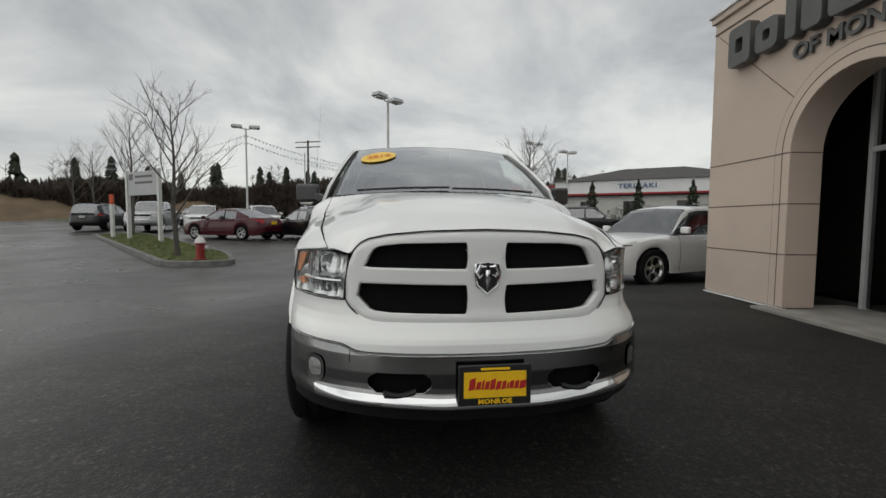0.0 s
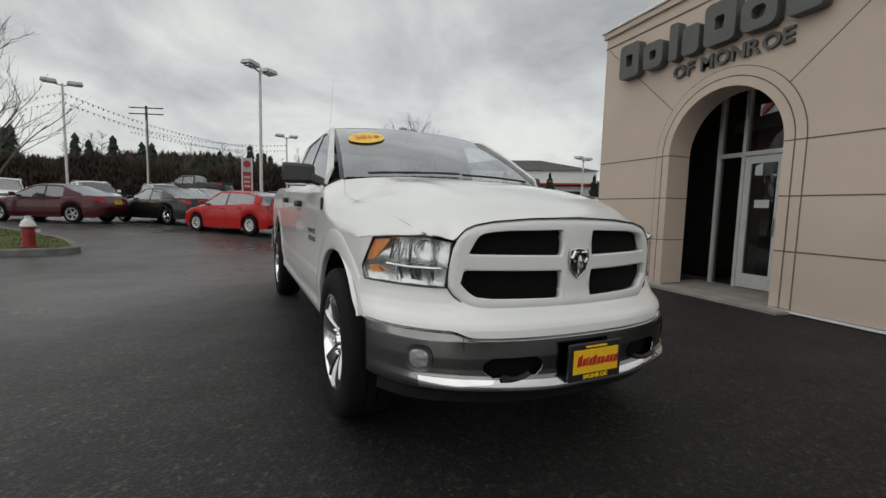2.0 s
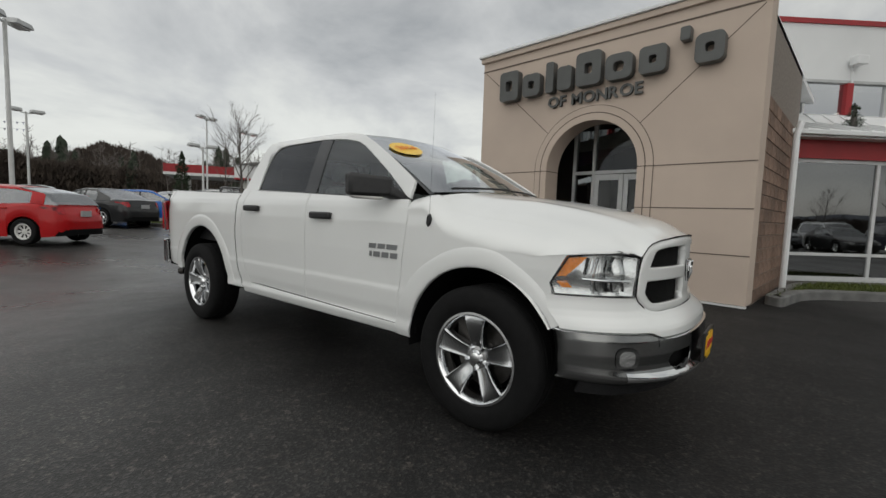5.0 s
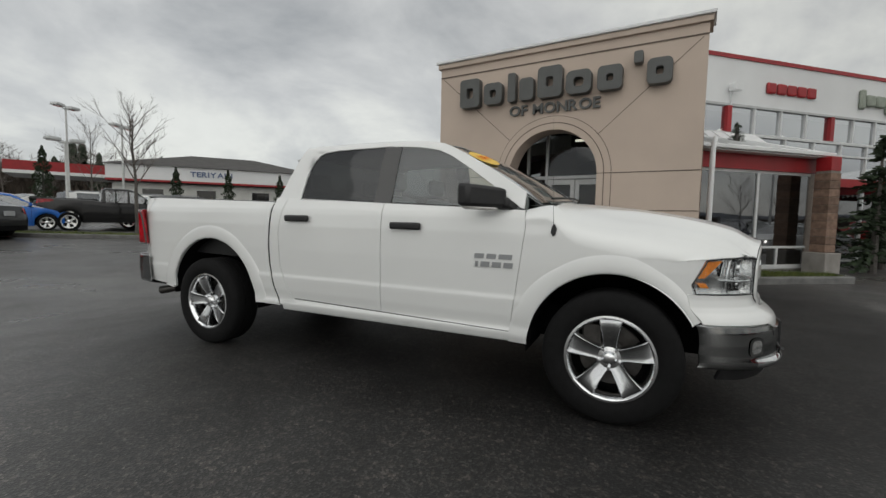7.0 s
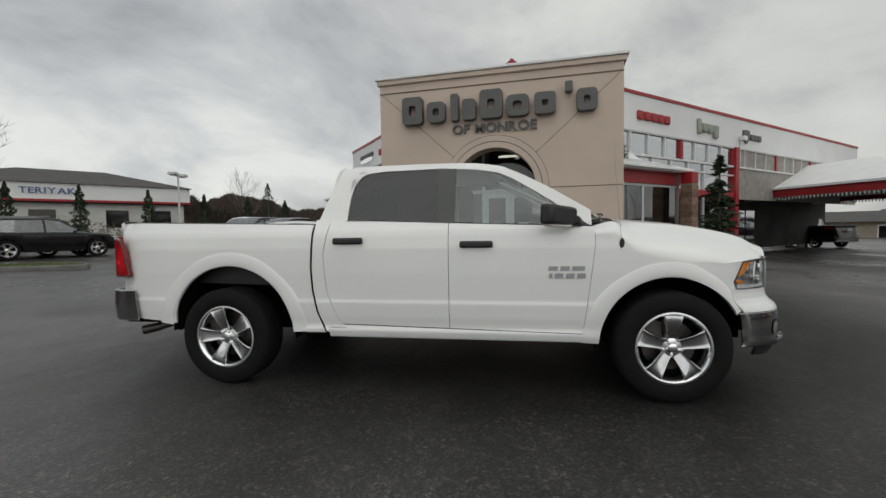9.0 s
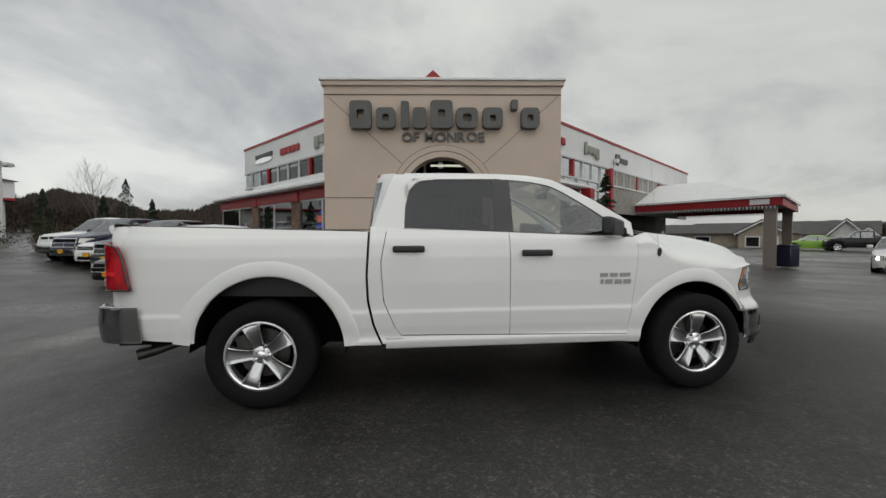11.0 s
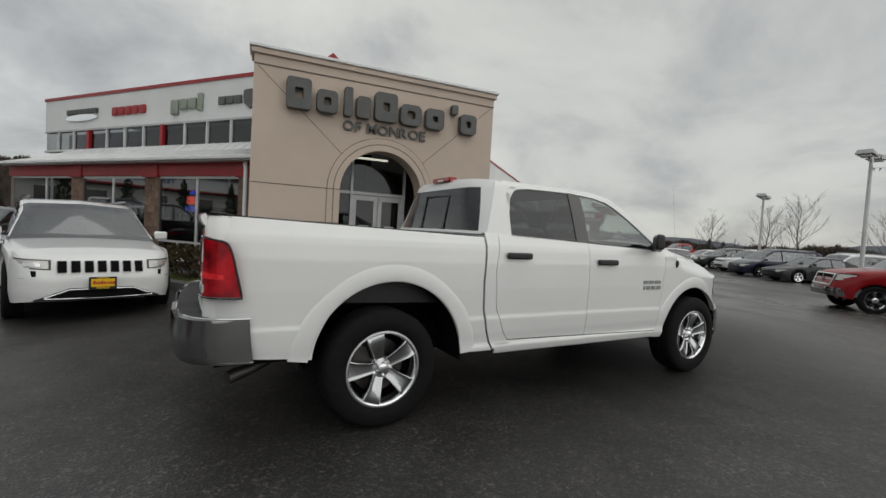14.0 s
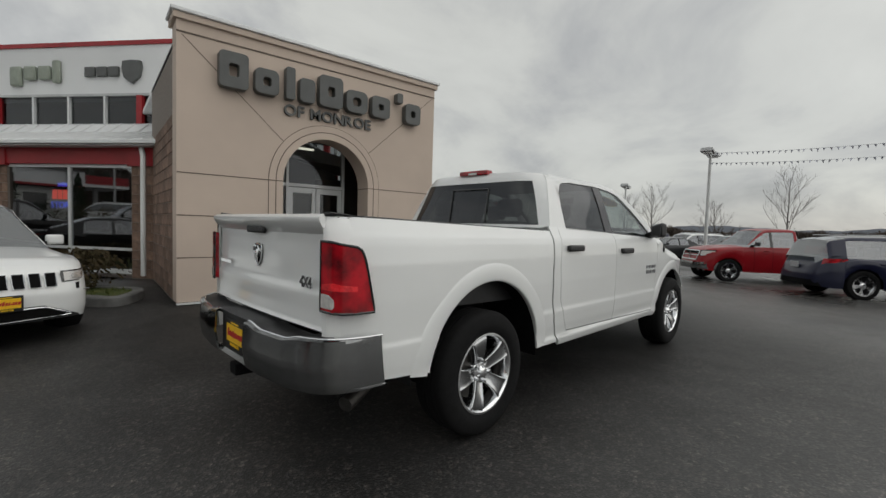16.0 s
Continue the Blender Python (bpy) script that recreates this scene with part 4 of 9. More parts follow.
# wheels
def make_wheel(parent, m, r=0.408, rim=0.262, w=0.135, spoke_mat=None, spokes=5):
    hub = new("wheel")
    hub.parent = parent
    hub.matrix_local = m
    lathe("tyre", [(rim, -w * 0.85), (rim + 0.025, -w), (rim + 0.06, -w * 1.03), (r - 0.035, -w * 0.98), (r - 0.010, -w * 0.86), (r, -w * 0.70), (r, -w * 0.28),
                   (r - 0.009, -w * 0.27), (r - 0.009, -w * 0.20), (r, -w * 0.19), (r, w * 0.19), (r - 0.009, w * 0.20), (r - 0.009, w * 0.27), (r, w * 0.28), (r, w * 0.70),
                   (r - 0.010, w * 0.86), (r - 0.035, w * 0.98), (rim + 0.06, w * 1.03), (rim + 0.025, w), (rim, w * 0.85)][::-1], RUBBER, hub, seg=56)
    sm = spoke_mat or ALLOY
    R = lathe("rim", [(rim + 0.004, w * 0.86), (rim + 0.003, w * 0.93), (rim - 0.010, w * 0.94), (rim - 0.022, w * 0.86), (rim - 0.030, w * 0.6), (rim - 0.040, -w * 0.2), (rim - 0.02, -w * 0.85)], sm, hub, seg=56)
    lathe("brake_disc", [(0.0, w * 0.06), (0.09, w * 0.10), (0.10, 0.0), (rim * 0.72, 0.0), (rim * 0.72, -0.025)], IRON, hub, seg=36)
    box("caliper", 0.05, 0.17, -0.04, 0.045, 0.06, 0.19, IRON, hub, bevel=0.01)
    lathe("barrel_back", [(0.0, -w * 0.4), (rim - 0.03, -w * 0.4)], DARK, hub, seg=30)
    for i in range(spokes):
        a = 2 * math.pi * (i + 0.25) / spokes
        bm = bmesh.new()
        stations = [(0.050, 0.040, 0.60), (0.085, 0.041, 0.66), (0.115, 0.045, 0.74), (0.16, 0.052, 0.84), (0.20, 0.060, 0.90), (0.232, 0.066, 0.92), (0.25, 0.073, 0.88), (0.264, 0.086, 0.82)]
        sec = [(-1.12, -0.042), (-1.04, -0.016), (-0.98, 0.000), (-0.90, 0.003), (-0.80, 0.000), (-0.4, -0.003), (0.4, -0.003), (0.80, 0.000), (0.90, 0.003), (0.98, 0.000), (1.04, -0.016), (1.12, -0.042), (0.6, -0.06), (-0.6, -0.06)]
        rows = []
        for rr, hw, oy in stations:
            k = rr / 0.272 * rim / 0.272 if rim < 0.2 else rr * rim / 0.272
            rows.append([bm.verts.new((k * math.cos(a) - c * hw * rim / 0.272 * math.sin(a), oy * w + d * (0.6 if rr < 0.08 else 1.0), k * math.sin(a) + c * hw * rim / 0.272 * math.cos(a))) for c, d in sec])
        for p, q in zip(rows, rows[1:]):
            for k in range(len(sec)):
                k2 = (k + 1) % len(sec)
                bm.faces.new((p[k], q[k], q[k2], p[k2]))
        bm.faces.new(rows[0][::-1])
        bm.faces.new(rows[-1])
        bmesh.ops.recalc_face_normals(bm, faces=bm.faces)
        part("spoke", bm, spoke_mat or SPOKE, R, angle=50)
    lathe("hub_cap", [(0.0, w * 0.82), (0.020, w * 0.815), (0.032, w * 0.78), (0.038, w * 0.70), (0.044, w * 0.64), (0.078, w * 0.60), (0.086, w * 0.52), (0.088, 0.0)], sm, R, seg=28)
    for i in range(5):
        a = 2 * math.pi * (i + 0.75) / 5
        nut = lathe("lug_nut", [(0.0, 0.026), (0.009, 0.025), (0.0125, 0.018), (0.014, 0.0)], CHROME, R, seg=6)
        nut.location = (0.064 * math.cos(a), w * 0.62, 0.064 * math.sin(a))
    return hub


W_Y = 0.815
wheel = make_wheel(truck, Matrix.Translation((0, -W_Y, 0.408)) @ Matrix.Rotation(math.pi, 4, "Z"))


def copy_part(ob, m):
    """A repeat of a part with its own pieces, under the same thing."""
    made = {}
    for o in (ob, *ob.children_recursive):
        made[o] = o.copy()
        scene.collection.objects.link(made[o])
        if o is not ob:
            made[o].parent = made[o.parent]
    made[ob].matrix_local = m
    return made[ob]


copy_part(wheel, Matrix.Translation((RX, -W_Y, 0.408)) @ Matrix.Rotation(math.pi, 4, "Z") @ Matrix.Rotation(0.29, 4, "Y"))
copy_part(wheel, Matrix.Translation((0, W_Y, 0.408)) @ Matrix.Rotation(0.9, 4, "Y"))
copy_part(wheel, Matrix.Translation((RX, W_Y, 0.408)) @ Matrix.Rotation(0.2, 4, "Y"))


# cab: pillars, glass, roof
def gh_y(z, x=-1.7):
    """Half width of the cab above the sill."""
    return interp(z, [1.28, 1.34, 1.39, 1.60, 1.76, 1.80, 1.835, 1.855], [0.885, 0.868, 0.845, 0.775, 0.712, 0.690, 0.655, 0.60])


def back_x(z, y=0.0):
    """Rear face of the cab, its corners drawn forward."""
    k = max(0.0, abs(y) - 0.42) / max(gh_y(z) - 0.42, 0.05)
    return interp(z, [1.34, 1.60, 1.76, 1.83, 1.86], [-2.785, -2.745, -2.715, -2.69, -2.66]) + interp(z, [1.34, 1.60, 1.78], [0.045, 0.10, 0.135]) * min(k, 1.0) ** 2.2


def roof_line(x):
    return interp(x, [-2.70, -2.62, -2.45, -2.0, -1.65, -1.40, -1.22, -1.05, -0.85, -0.62, -0.47, -0.40], [1.790, 1.822, 1.838, 1.848, 1.845, 1.828, 1.795, 1.715, 1.605, 1.462, 1.362, 1.33])


WIN_R = (-2.49, -1.735)
WIN_F = (-1.60, -0.575)


def wt(x):
    """Upper edge of the side windows."""
    if x < -1.66:
        return interp(x, [-2.49, -2.475, -2.44, -2.40, -2.34, -2.2, -1.73], [1.40, 1.56, 1.68, 1.735, 1.765, 1.780, 1.788])
    return interp(x, [-1.60, -1.40, -1.25, -1.15, -1.0, -0.85, -0.575], [1.782, 1.765, 1.735, 1.690, 1.598, 1.500, 1.302])


def wb(x):
    return sill(x) - 0.002


for s in (False, True):
    sg = -1 if s else 1

    def side_pt(x, z, o=0.0):
        return (x, gh_y(z) + o, z)
    # above the windows, along the roof and the windscreen pillar
    sheet("roof_rail", lambda u, v: side_pt(u, wt(u) + 0.006 + v * (roof_line(u) - wt(u) - 0.006), 0.006), sorted(set(lin(-2.475, -1.735, 24) + [-2.46, -2.45])), lin(0, 1, 6), WHITE, truck, mirror=s, flip=True, solid=0.02)
    sheet("windscreen_pillar", lambda u, v: side_pt(u, wt(u) + 0.006 + v * (roof_line(u) - wt(u) - 0.006), 0.006), lin(-1.735, -0.56, 40), lin(0, 1, 6), WHITE, truck, mirror=s, flip=True, solid=0.02)
    sheet("rear_pillar", lambda u, v: (lambda z: side_pt(back_x(z, gh_y(z)) + u * (interp(z, [1.38, 1.40, 1.56, 1.68, 1.735, 1.85], [-2.485, -2.485, -2.475, -2.445, -2.40, -2.30]) + 0.004 - back_x(z, gh_y(z))), z, 0.006))(1.345 + v * 0.48), lin(0, 1, 8), lin(0, 1, 16), WHITE, truck, mirror=s, flip=True, solid=0.02)
    sheet("door_pillar", lambda u, v: side_pt(u + 0.045 * (v - 0.5) * -1 * 0, wb(u) + v * (1.786 - wb(u)), 0.001), lin(-1.742, -1.590, 6), lin(0, 1, 8), GLOSSBLK, truck, "gloss black door pillar", mirror=s, flip=True, solid=0.01)
    sheet("rear_side_window", lambda u, v: side_pt(u, wb(u) + v * (wt(u) - wb(u)), -0.006), lin(-2.49, -1.735, 20), lin(0, 1, 10), TINT, truck, "dark tinted side window", mirror=s, flip=True)
    sheet("front_side_window", lambda u, v: side_pt(u, wb(u) + v * (wt(u) - wb(u)), -0.006), lin(-1.60, -0.575, 24), lin(0, 1, 10), GLASS, truck, "clear side window", mirror=s, flip=True)
    sheet("window_seal", lambda u, v: (u, gh_y(sill(u)) + 0.012 - 0.02 * v, sill(u) - 0.004 + 0.014 * v), lin(-2.49, -0.56, 24), lin(0, 1, 2), BLACKPL, truck, mirror=s, flip=True)
    # sill shelf
    sheet("shoulder", lambda u, v: (u, side_y(u, sill(u)) - 0.002 - v * 0.05, sill(u) - 0.002 - 0.004 * v), lin(-2.76, -0.55, 24), lin(0, 1, 3), WHITE, truck, mirror=s, flip=True)


def roof_fn(u, v):
    xb_ = back_x(1.83, 0.66 * u) + 0.01
    x = xb_ + v * (-1.24 - 0.10 * u * u - xb_)
    e = roof_line(x)
    z = e - 0.012 + 0.052 * (1 - abs(u) ** 2.2) * interp(v, [0, 0.1, 0.8, 1], [0.75, 1, 1, 0.9])
    return (x, gh_y(e) * 1.0 * u, z)


sheet("roof", roof_fn, lin(-1, 1, 32), lin(0, 1, 30), WHITE, truck, solid=0.03, flip=True)


def ws(u, v):
    """Windscreen: from the cowl up to the roof edge."""
    xb, zb = -0.34 - 0.13 * u * u, 1.372 - 0.03 * u * u
    xt = -2.64 + 1.40 - 0.10 * u * u
    zt = roof_line(xt) - 0.012 + 0.052 * 0.9 * (1 - abs(u) ** 2.2)
    y = u * (0.795 + (gh_y(zt) * 0.985 - 0.795) * v)
    bow = 0.030 * math.sin(math.pi * v)
    return (xb + (xt - xb) * v + bow * 0.6, y, zb + (zt - zb) * v + bow * 0.7)


sheet("windscreen", ws, lin(-0.97, 0.97, 24), lin(0.015, 0.985, 16), WSGLASS, truck, "clear windscreen with a yellow year sticker")
sheet("windscreen_seal", lambda u, v: tuple(a - b for a, b in zip(ws(u, 0.965 + 0.05 * v), (0.002, 0, 0.003))), lin(-1, 1, 24), lin(0, 1, 2), GLOSSBLK, truck)
for s in (-1, 1):
    sheet("pillar_inner", lambda u, v: tuple(a - b for a, b in zip(ws(s * (0.955 + 0.05 * u), v), (0.003, 0, 0.004))), lin(0, 1, 3), lin(0, 1, 16), GLOSSBLK, truck, flip=(s < 0))
sheet("cowl", lambda u, v: (-0.30 - 0.11 * u * u - 0.14 * v, u * 0.80, 1.372 - 0.035 * u * u - 0.012 + 0.006 * v), lin(-1, 1, 24), lin(0, 1, 3), BLACKPL, truck)
for y0, y1 in ((-0.62, 0.02), (0.04, 0.66)):
    tube("wiper", [(ws(y / 0.8, 0.035 + 0.02 * abs(y - y0))[0] + 0.012, y, ws(y / 0.8, 0.035 + 0.02 * abs(y - y0))[2] + 0.014) for y in lin(y0, y1, 8)], 0.008, BLACKPL, truck, seg=6)
# rear wall of the cab with its window
sheet("cab_back", lambda u, v: (-2.765 + 0.05 * v, u * gh_y(1.02 + 0.4 * v) * 0.985, 0.75 + 0.63 * v), lin(-1, 1, 16), lin(0, 1, 8), WHITE, truck)
RWZ = (1.395, 1.765)




def rear_frame():
    def ring(t, k):
        """Outline of the rear window and, for k = 1, of the cab."""
        a = 4 * t
        if a < 1:
            u, v = -1 + 2 * a, 0
        elif a < 2:
            u, v = 1, a - 1
        elif a < 3:
            u, v = 1 - 2 * (a - 2), 1
        else:
            u, v = -1, 4 - a
        z = RWZ[0] + (RWZ[1] - RWZ[0]) * v
        zo = 1.372 + (1.835 - 1.372) * v
        y, yo = u * (gh_y(z) - 0.085), u * gh_y(zo)
        zz = z + (zo - z) * k + (0.02 * (1 - u * u) * k if v == 1 else 0)
        return (back_x(zz, y + (yo - y) * k) - 0.002, y + (yo - y) * k, zz)
    sheet("rear_window_frame", lambda t, k: ring(min(t, 0.999999), k), lin(0, 1, 64), lin(0, 1, 3), WHITE, truck, solid=0.012)


rear_frame()
sheet("rear_window", lambda u, v: (back_x(RWZ[0] + (RWZ[1] - RWZ[0]) * v, u * (gh_y(RWZ[0] + (RWZ[1] - RWZ[0]) * v) - 0.08)) + 0.004, u * (gh_y(RWZ[0] + (RWZ[1] - RWZ[0]) * v) - 0.08), RWZ[0] + (RWZ[1] - RWZ[0]) * v), lin(-1, 1, 16), lin(0, 1, 6), TINT, truck, "dark tinted sliding rear window", flip=True)
for y in (-0.22, 0.22):
    tube("slider_frame", [(back_x(z) - 0.004, y, z) for z in lin(RWZ[0], RWZ[1] - 0.06, 4)], 0.008, GLOSSBLK, truck, seg=6)
tube("slider_frame", [(back_x(RWZ[1] - 0.06) - 0.004, y, RWZ[1] - 0.06) for y in lin(-0.22, 0.22, 4)], 0.008, GLOSSBLK, truck, seg=6)
bm = bmesh.new()
add_box(bm, -2.705, -2.62, -0.17, 0.17, 1.842, 1.885)
stop = part("brake_lamp", bm, REDLENS, truck, "red high brake lamp", bevel=0.01)
box("cargo_lens", -2.709, -2.704, -0.05, 0.05, 1.845, 1.864, CLEARLENS, stop)

# cab inside
box("dashboard", -0.95, -0.48, -0.74, 0.74, 0.98, 1.27, DARK, truck, bevel=0.05)
for y in (-0.40, 0.40):
    for x in (-1.65, -2.48):
        seat = box("seat", x - 0.05, x + 0.48, y - 0.25, y + 0.25, 0.72, 0.92, SEAT, truck, "grey cloth seat", bevel=0.06)
        back = raw("seat_back", [(x - 0.22 + 0.0, y + b, 1.42) for b in (-0.20, 0.20)] + [(x - 0.08, y + b, 1.42) for b in (-0.20, 0.20)] + [(x - 0.10, y + b, 0.88) for b in (-0.25, 0.25)] + [(x + 0.08, y + b, 0.88) for b in (-0.25, 0.25)],
                   [(0, 1, 3, 2), (4, 6, 7, 5), (2, 3, 7, 6), (0, 4, 5, 1), (0, 2, 6, 4), (1, 5, 7, 3)], SEAT, seat, bevel=0.05)
        box("headrest", x - 0.22, x - 0.12, y - 0.12, y + 0.12, 1.46, 1.62, SEAT, seat, bevel=0.04)
wheel_rim = lathe("steering_wheel", [(0.18 + 0.014 * math.cos(a), 0.014 * math.sin(a)) for a in lin(0, 2 * math.pi, 10)], BLACKPL, truck, seg=28, axis="Z")
wheel_rim.matrix_local = Matrix.Translation((-1.02, 0.40, 1.18)) @ Matrix.Rotation(radians(-62), 4, "Y")
box("rear_mirror", -1.06, -1.03, -0.13, 0.13, 1.68, 1.75, BLACKPL, truck, bevel=0.015)

# windscreen sticker
def st(u, v):
    p = ws(-0.88 + 0.39 * u, 0.535 + 0.055 * u + 0.26 * v)
    return (p[0] + 0.010, p[1], p[2] + 0.008)


pts, fs = [], []
for i in range(28):
    a = 2 * math.pi * i / 28
    pts.append(st(0.5 + 0.5 * math.cos(a), 0.5 + 0.5 * math.sin(a)))
raw("year_sticker", pts, [tuple(range(28))], STICKER, truck, "yellow oval year sticker", smooth=False)
p0, p1, p2 = Vector(st(0.5, 0.5)), Vector(st(0.9, 0.5)), Vector(st(0.5, 0.9))
ex, ey = (p1 - p0).normalized(), (p2 - p0).normalized()
ez = ex.cross(ey).normalized()
ey = ez.cross(ex)
sm = Matrix((ex, ey, ez)).transposed().to_4x4()
sm.translation = p0 + ez * 0.006
text_part("sticker_year", "2014", 0.095, 0.001, sm, ORANGE, truck, space=1.05, bold=0.002)

# mirrors, handles, badges, seams
for s in (-1, 1):
    hx = [(-0.775, 0.925), (-0.955, 1.095), (-0.865, 1.125), (-0.66, 0.925)]
    mir = raw("door_mirror", [(x, s * y, z) for z_ in (0, 1) for (x, y), z in zip(hx, ((1.312, 1.318, 1.318, 1.312), (1.452, 1.470, 1.462, 1.440))[z_])],
              [f if s > 0 else f[::-1] for f in ((0, 1, 2, 3), (7, 6, 5, 4), (0, 4, 5, 1), (1, 5, 6, 2), (2, 6, 7, 3), (3, 7, 4, 0))], BLACKPL, truck, "black folding tow mirror", bevel=0.022)
    raw("mirror_glass", [(x - 0.004, s * y, z) for x, y, z in ((-0.79, 0.945, 1.33), (-0.94, 1.085, 1.335), (-0.94, 1.085, 1.452), (-0.79, 0.945, 1.44))], [(0, 1, 2, 3) if s < 0 else (3, 2, 1, 0)], CHROME, mir, smooth=False)
    arm = [(-0.70, 0.835, 1.275), (-0.575, 0.835, 1.270), (-0.655, 0.945, 1.315), (-0.775, 0.945, 1.318), (-0.71, 0.835, 1.345), (-0.60, 0.835, 1.330), (-0.655, 0.945, 1.385), (-0.775, 0.945, 1.39)]
    raw("mirror_arm", [(x, s * y, z) for x, y, z in arm], [f[::-1] if s > 0 else f for f in ((0, 1, 2, 3), (7, 6, 5, 4), (0, 4, 5, 1), (1, 5, 6, 2), (2, 6, 7, 3), (3, 7, 4, 0))], BLACKPL, mir, bevel=0.015)
    raw("mirror_lamp", [(x, s * y, z) for x, y, z in ((-0.77, 0.97, 1.312), (-0.94, 1.085, 1.318), (-0.87, 1.105, 1.318), (-0.70, 0.97, 1.312), (-0.765, 0.98, 1.292), (-0.91, 1.075, 1.298), (-0.86, 1.085, 1.298), (-0.715, 0.98, 1.292))],
        [f if s < 0 else f[::-1] for f in ((0, 1, 2, 3), (7, 6, 5, 4), (0, 4, 5, 1), (1, 5, 6, 2), (2, 6, 7, 3), (3, 7, 4, 0))], CLEARLENS, mir, "pale lamp under the mirror", bevel=0.008)
for doors, (x0, x1), z in ((rdoors, (-2.575, -2.325), 1.212), (fdoors, (-1.545, -1.29), 1.176)):
    for d, s in zip(doors, (1, -1)):
        y = side_y(-2, z)
        box("door_handle", x0, x1, s * (y + 0.022) - 0.016, s * (y + 0.022) + 0.016, z - 0.026, z + 0.026, BLACKPL, d, "black plastic door handle", bevel=0.014)
        for x in (x0 + 0.03, x1 - 0.03):
            box("handle_mount", x - 0.015, x + 0.015, s * (y + 0.004) - 0.012, s * (y + 0.004) + 0.012, z - 0.02, z + 0.02, BLACKPL, d)
# side badge: plain chrome bars, two rows
for d, s in zip(fdoors, (1, -1)):
    for row, (z, h, ws_) in enumerate(((0.990, 0.033, (0.075, 0.075, 0.10)), (0.935, 0.036, (0.03, 0.07, 0.07, 0.07)))):
        x = -0.885 + (0.0 if row == 0 else 0.005)
        if s > 0:
            x = -0.885
        for wv in ws_:
            bm = bmesh.new()
            y = side_y(-0.8, z)
            prism(bm, [(x + 0.005, z - h / 2), (x + wv - 0.004, z - h / 2), (x + wv, z + h / 2), (x + 0.009, z + h / 2)], y - 0.002, y + 0.006, lambda a, b, c: (a, s * c, b))
            bmesh.ops.recalc_face_normals(bm, faces=bm.faces)
            part("badge_bar", bm, GREYALLOY, d, smooth=False)
            x += wv + 0.010
# the fender vent with its aerial on the passenger side
for s in (-1,):
    y = side_y(-0.37, 1.15)
    bm = bmesh.new()
    prism(bm, [(-0.352, 1.215), (-0.338, 1.185), (-0.345, 1.15), (-0.362, 1.135), (-0.374, 1.16), (-0.368, 1.20)], y - 0.02, y + 0.012, lambda a, b, c: (a, s * c, b))
    bmesh.ops.recalc_face_normals(bm, faces=bm.faces)
    base = part("aerial_base", bm, BLACKPL, truck, "black aerial base", bevel=0.004)
    tube("aerial", [(-0.36, s * (y - 0.004), 1.20), (-0.385, s * (y - 0.05), 1.62), (-0.40, s * (y - 0.075), 1.95)], [0.0012, 0.0006, 0.0004], BLACKPL, base, seg=5)

# bed: inner walls, floor, rail caps
for s in (False, True):
    sheet("bed_inner_wall", lambda u, v: (u, 0.80 - 0.01 * v, bed_top(u) - 0.004 - 0.52 * v), lin(-4.60, -2.80, 10), lin(0, 1, 3), BLACKPL, truck, mirror=s, solid=0.01)
    sheet("bed_rail_cap", lambda u, v: (u, side_y(u, 1.395) - 0.004 - v * (side_y(u, 1.395) - 0.80), bed_top(u) + 0.006 * math.sin(math.pi * v) + 0.003), lin(-4.64, -2.79, 20), lin(0, 1, 5), BLACKPL, truck, "black plastic bed rail cap", mirror=s, flip=True, solid=0.012)
box("bed_floor", -4.62, -2.79, -0.44, 0.44, 0.82, 0.87, BLACKPL, truck)
for s in (-1, 1):
    sheet("wheel_house", lambda u, v: (R_ARCH[0] + 0.60 * math.cos(math.pi * u), s * (0.44 + 0.38 * v), R_ARCH[1] + 0.63 * math.sin(math.pi * u)), lin(0, 1, 20), lin(0, 1, 2), BLACKPL, truck)
box("bed_front_wall", -2.83, -2.79, -0.80, 0.80, 0.60, 1.335, WHITE, truck, bevel=0.008)
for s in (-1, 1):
    # shade of the cab gap, painted near-black on the bed's front edge
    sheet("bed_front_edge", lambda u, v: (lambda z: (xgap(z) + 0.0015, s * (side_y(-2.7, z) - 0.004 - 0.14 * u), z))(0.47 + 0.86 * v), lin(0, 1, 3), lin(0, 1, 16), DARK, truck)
    sheet("cab_rear_edge", lambda u, v: (lambda z: (xgap(z) + 0.0192 - 0.004 * math.sin(math.pi * u), s * (side_y(-2.7, z) - 0.002 - 0.14 * u), z))(0.47 + 0.88 * v), lin(0, 1, 3), lin(0, 1, 16), WHITE, truck)


# tailgate with a spoiler lip and a stamped recess
def tg(u, v):
    z = 0.815 + 0.585 * v
    off = interp(z, [0.80, 0.83, 0.90, 0.985, 1.03, 1.06, 1.25, 1.30, 1.335, 1.37, 1.392, 1.40], [0.02, 0.0, -0.004, 0.000, -0.016, -0.018, -0.020, -0.017, 0.020, 0.038, 0.034, 0.012])
    y = u * 0.782
    return (-4.655 - 0.028 * (1 - u * u) - off, y, z)


sheet("tailgate", tg, lin(-1, 1, 40), lin(0, 1, 40), WHITE, truck, "white tailgate with a moulded spoiler lip", solid=0.03, flip=True)
sheet("tailgate_cap", lambda u, v: (-4.672 - 0.025 * (1 - u * u) + 0.07 * v, u * 0.775, 1.394 + 0.004 * math.sin(math.pi * v)), lin(-1, 1, 30), lin(0, 1, 4), BLACKPL, truck, solid=0.01, flip=True)
tgh = box("tailgate_handle", -4.70, -4.672, -0.13, 0.13, 1.285, 1.335, BLACKPL, truck, "black tailgate handle", bevel=0.012)
bm = bmesh.new()
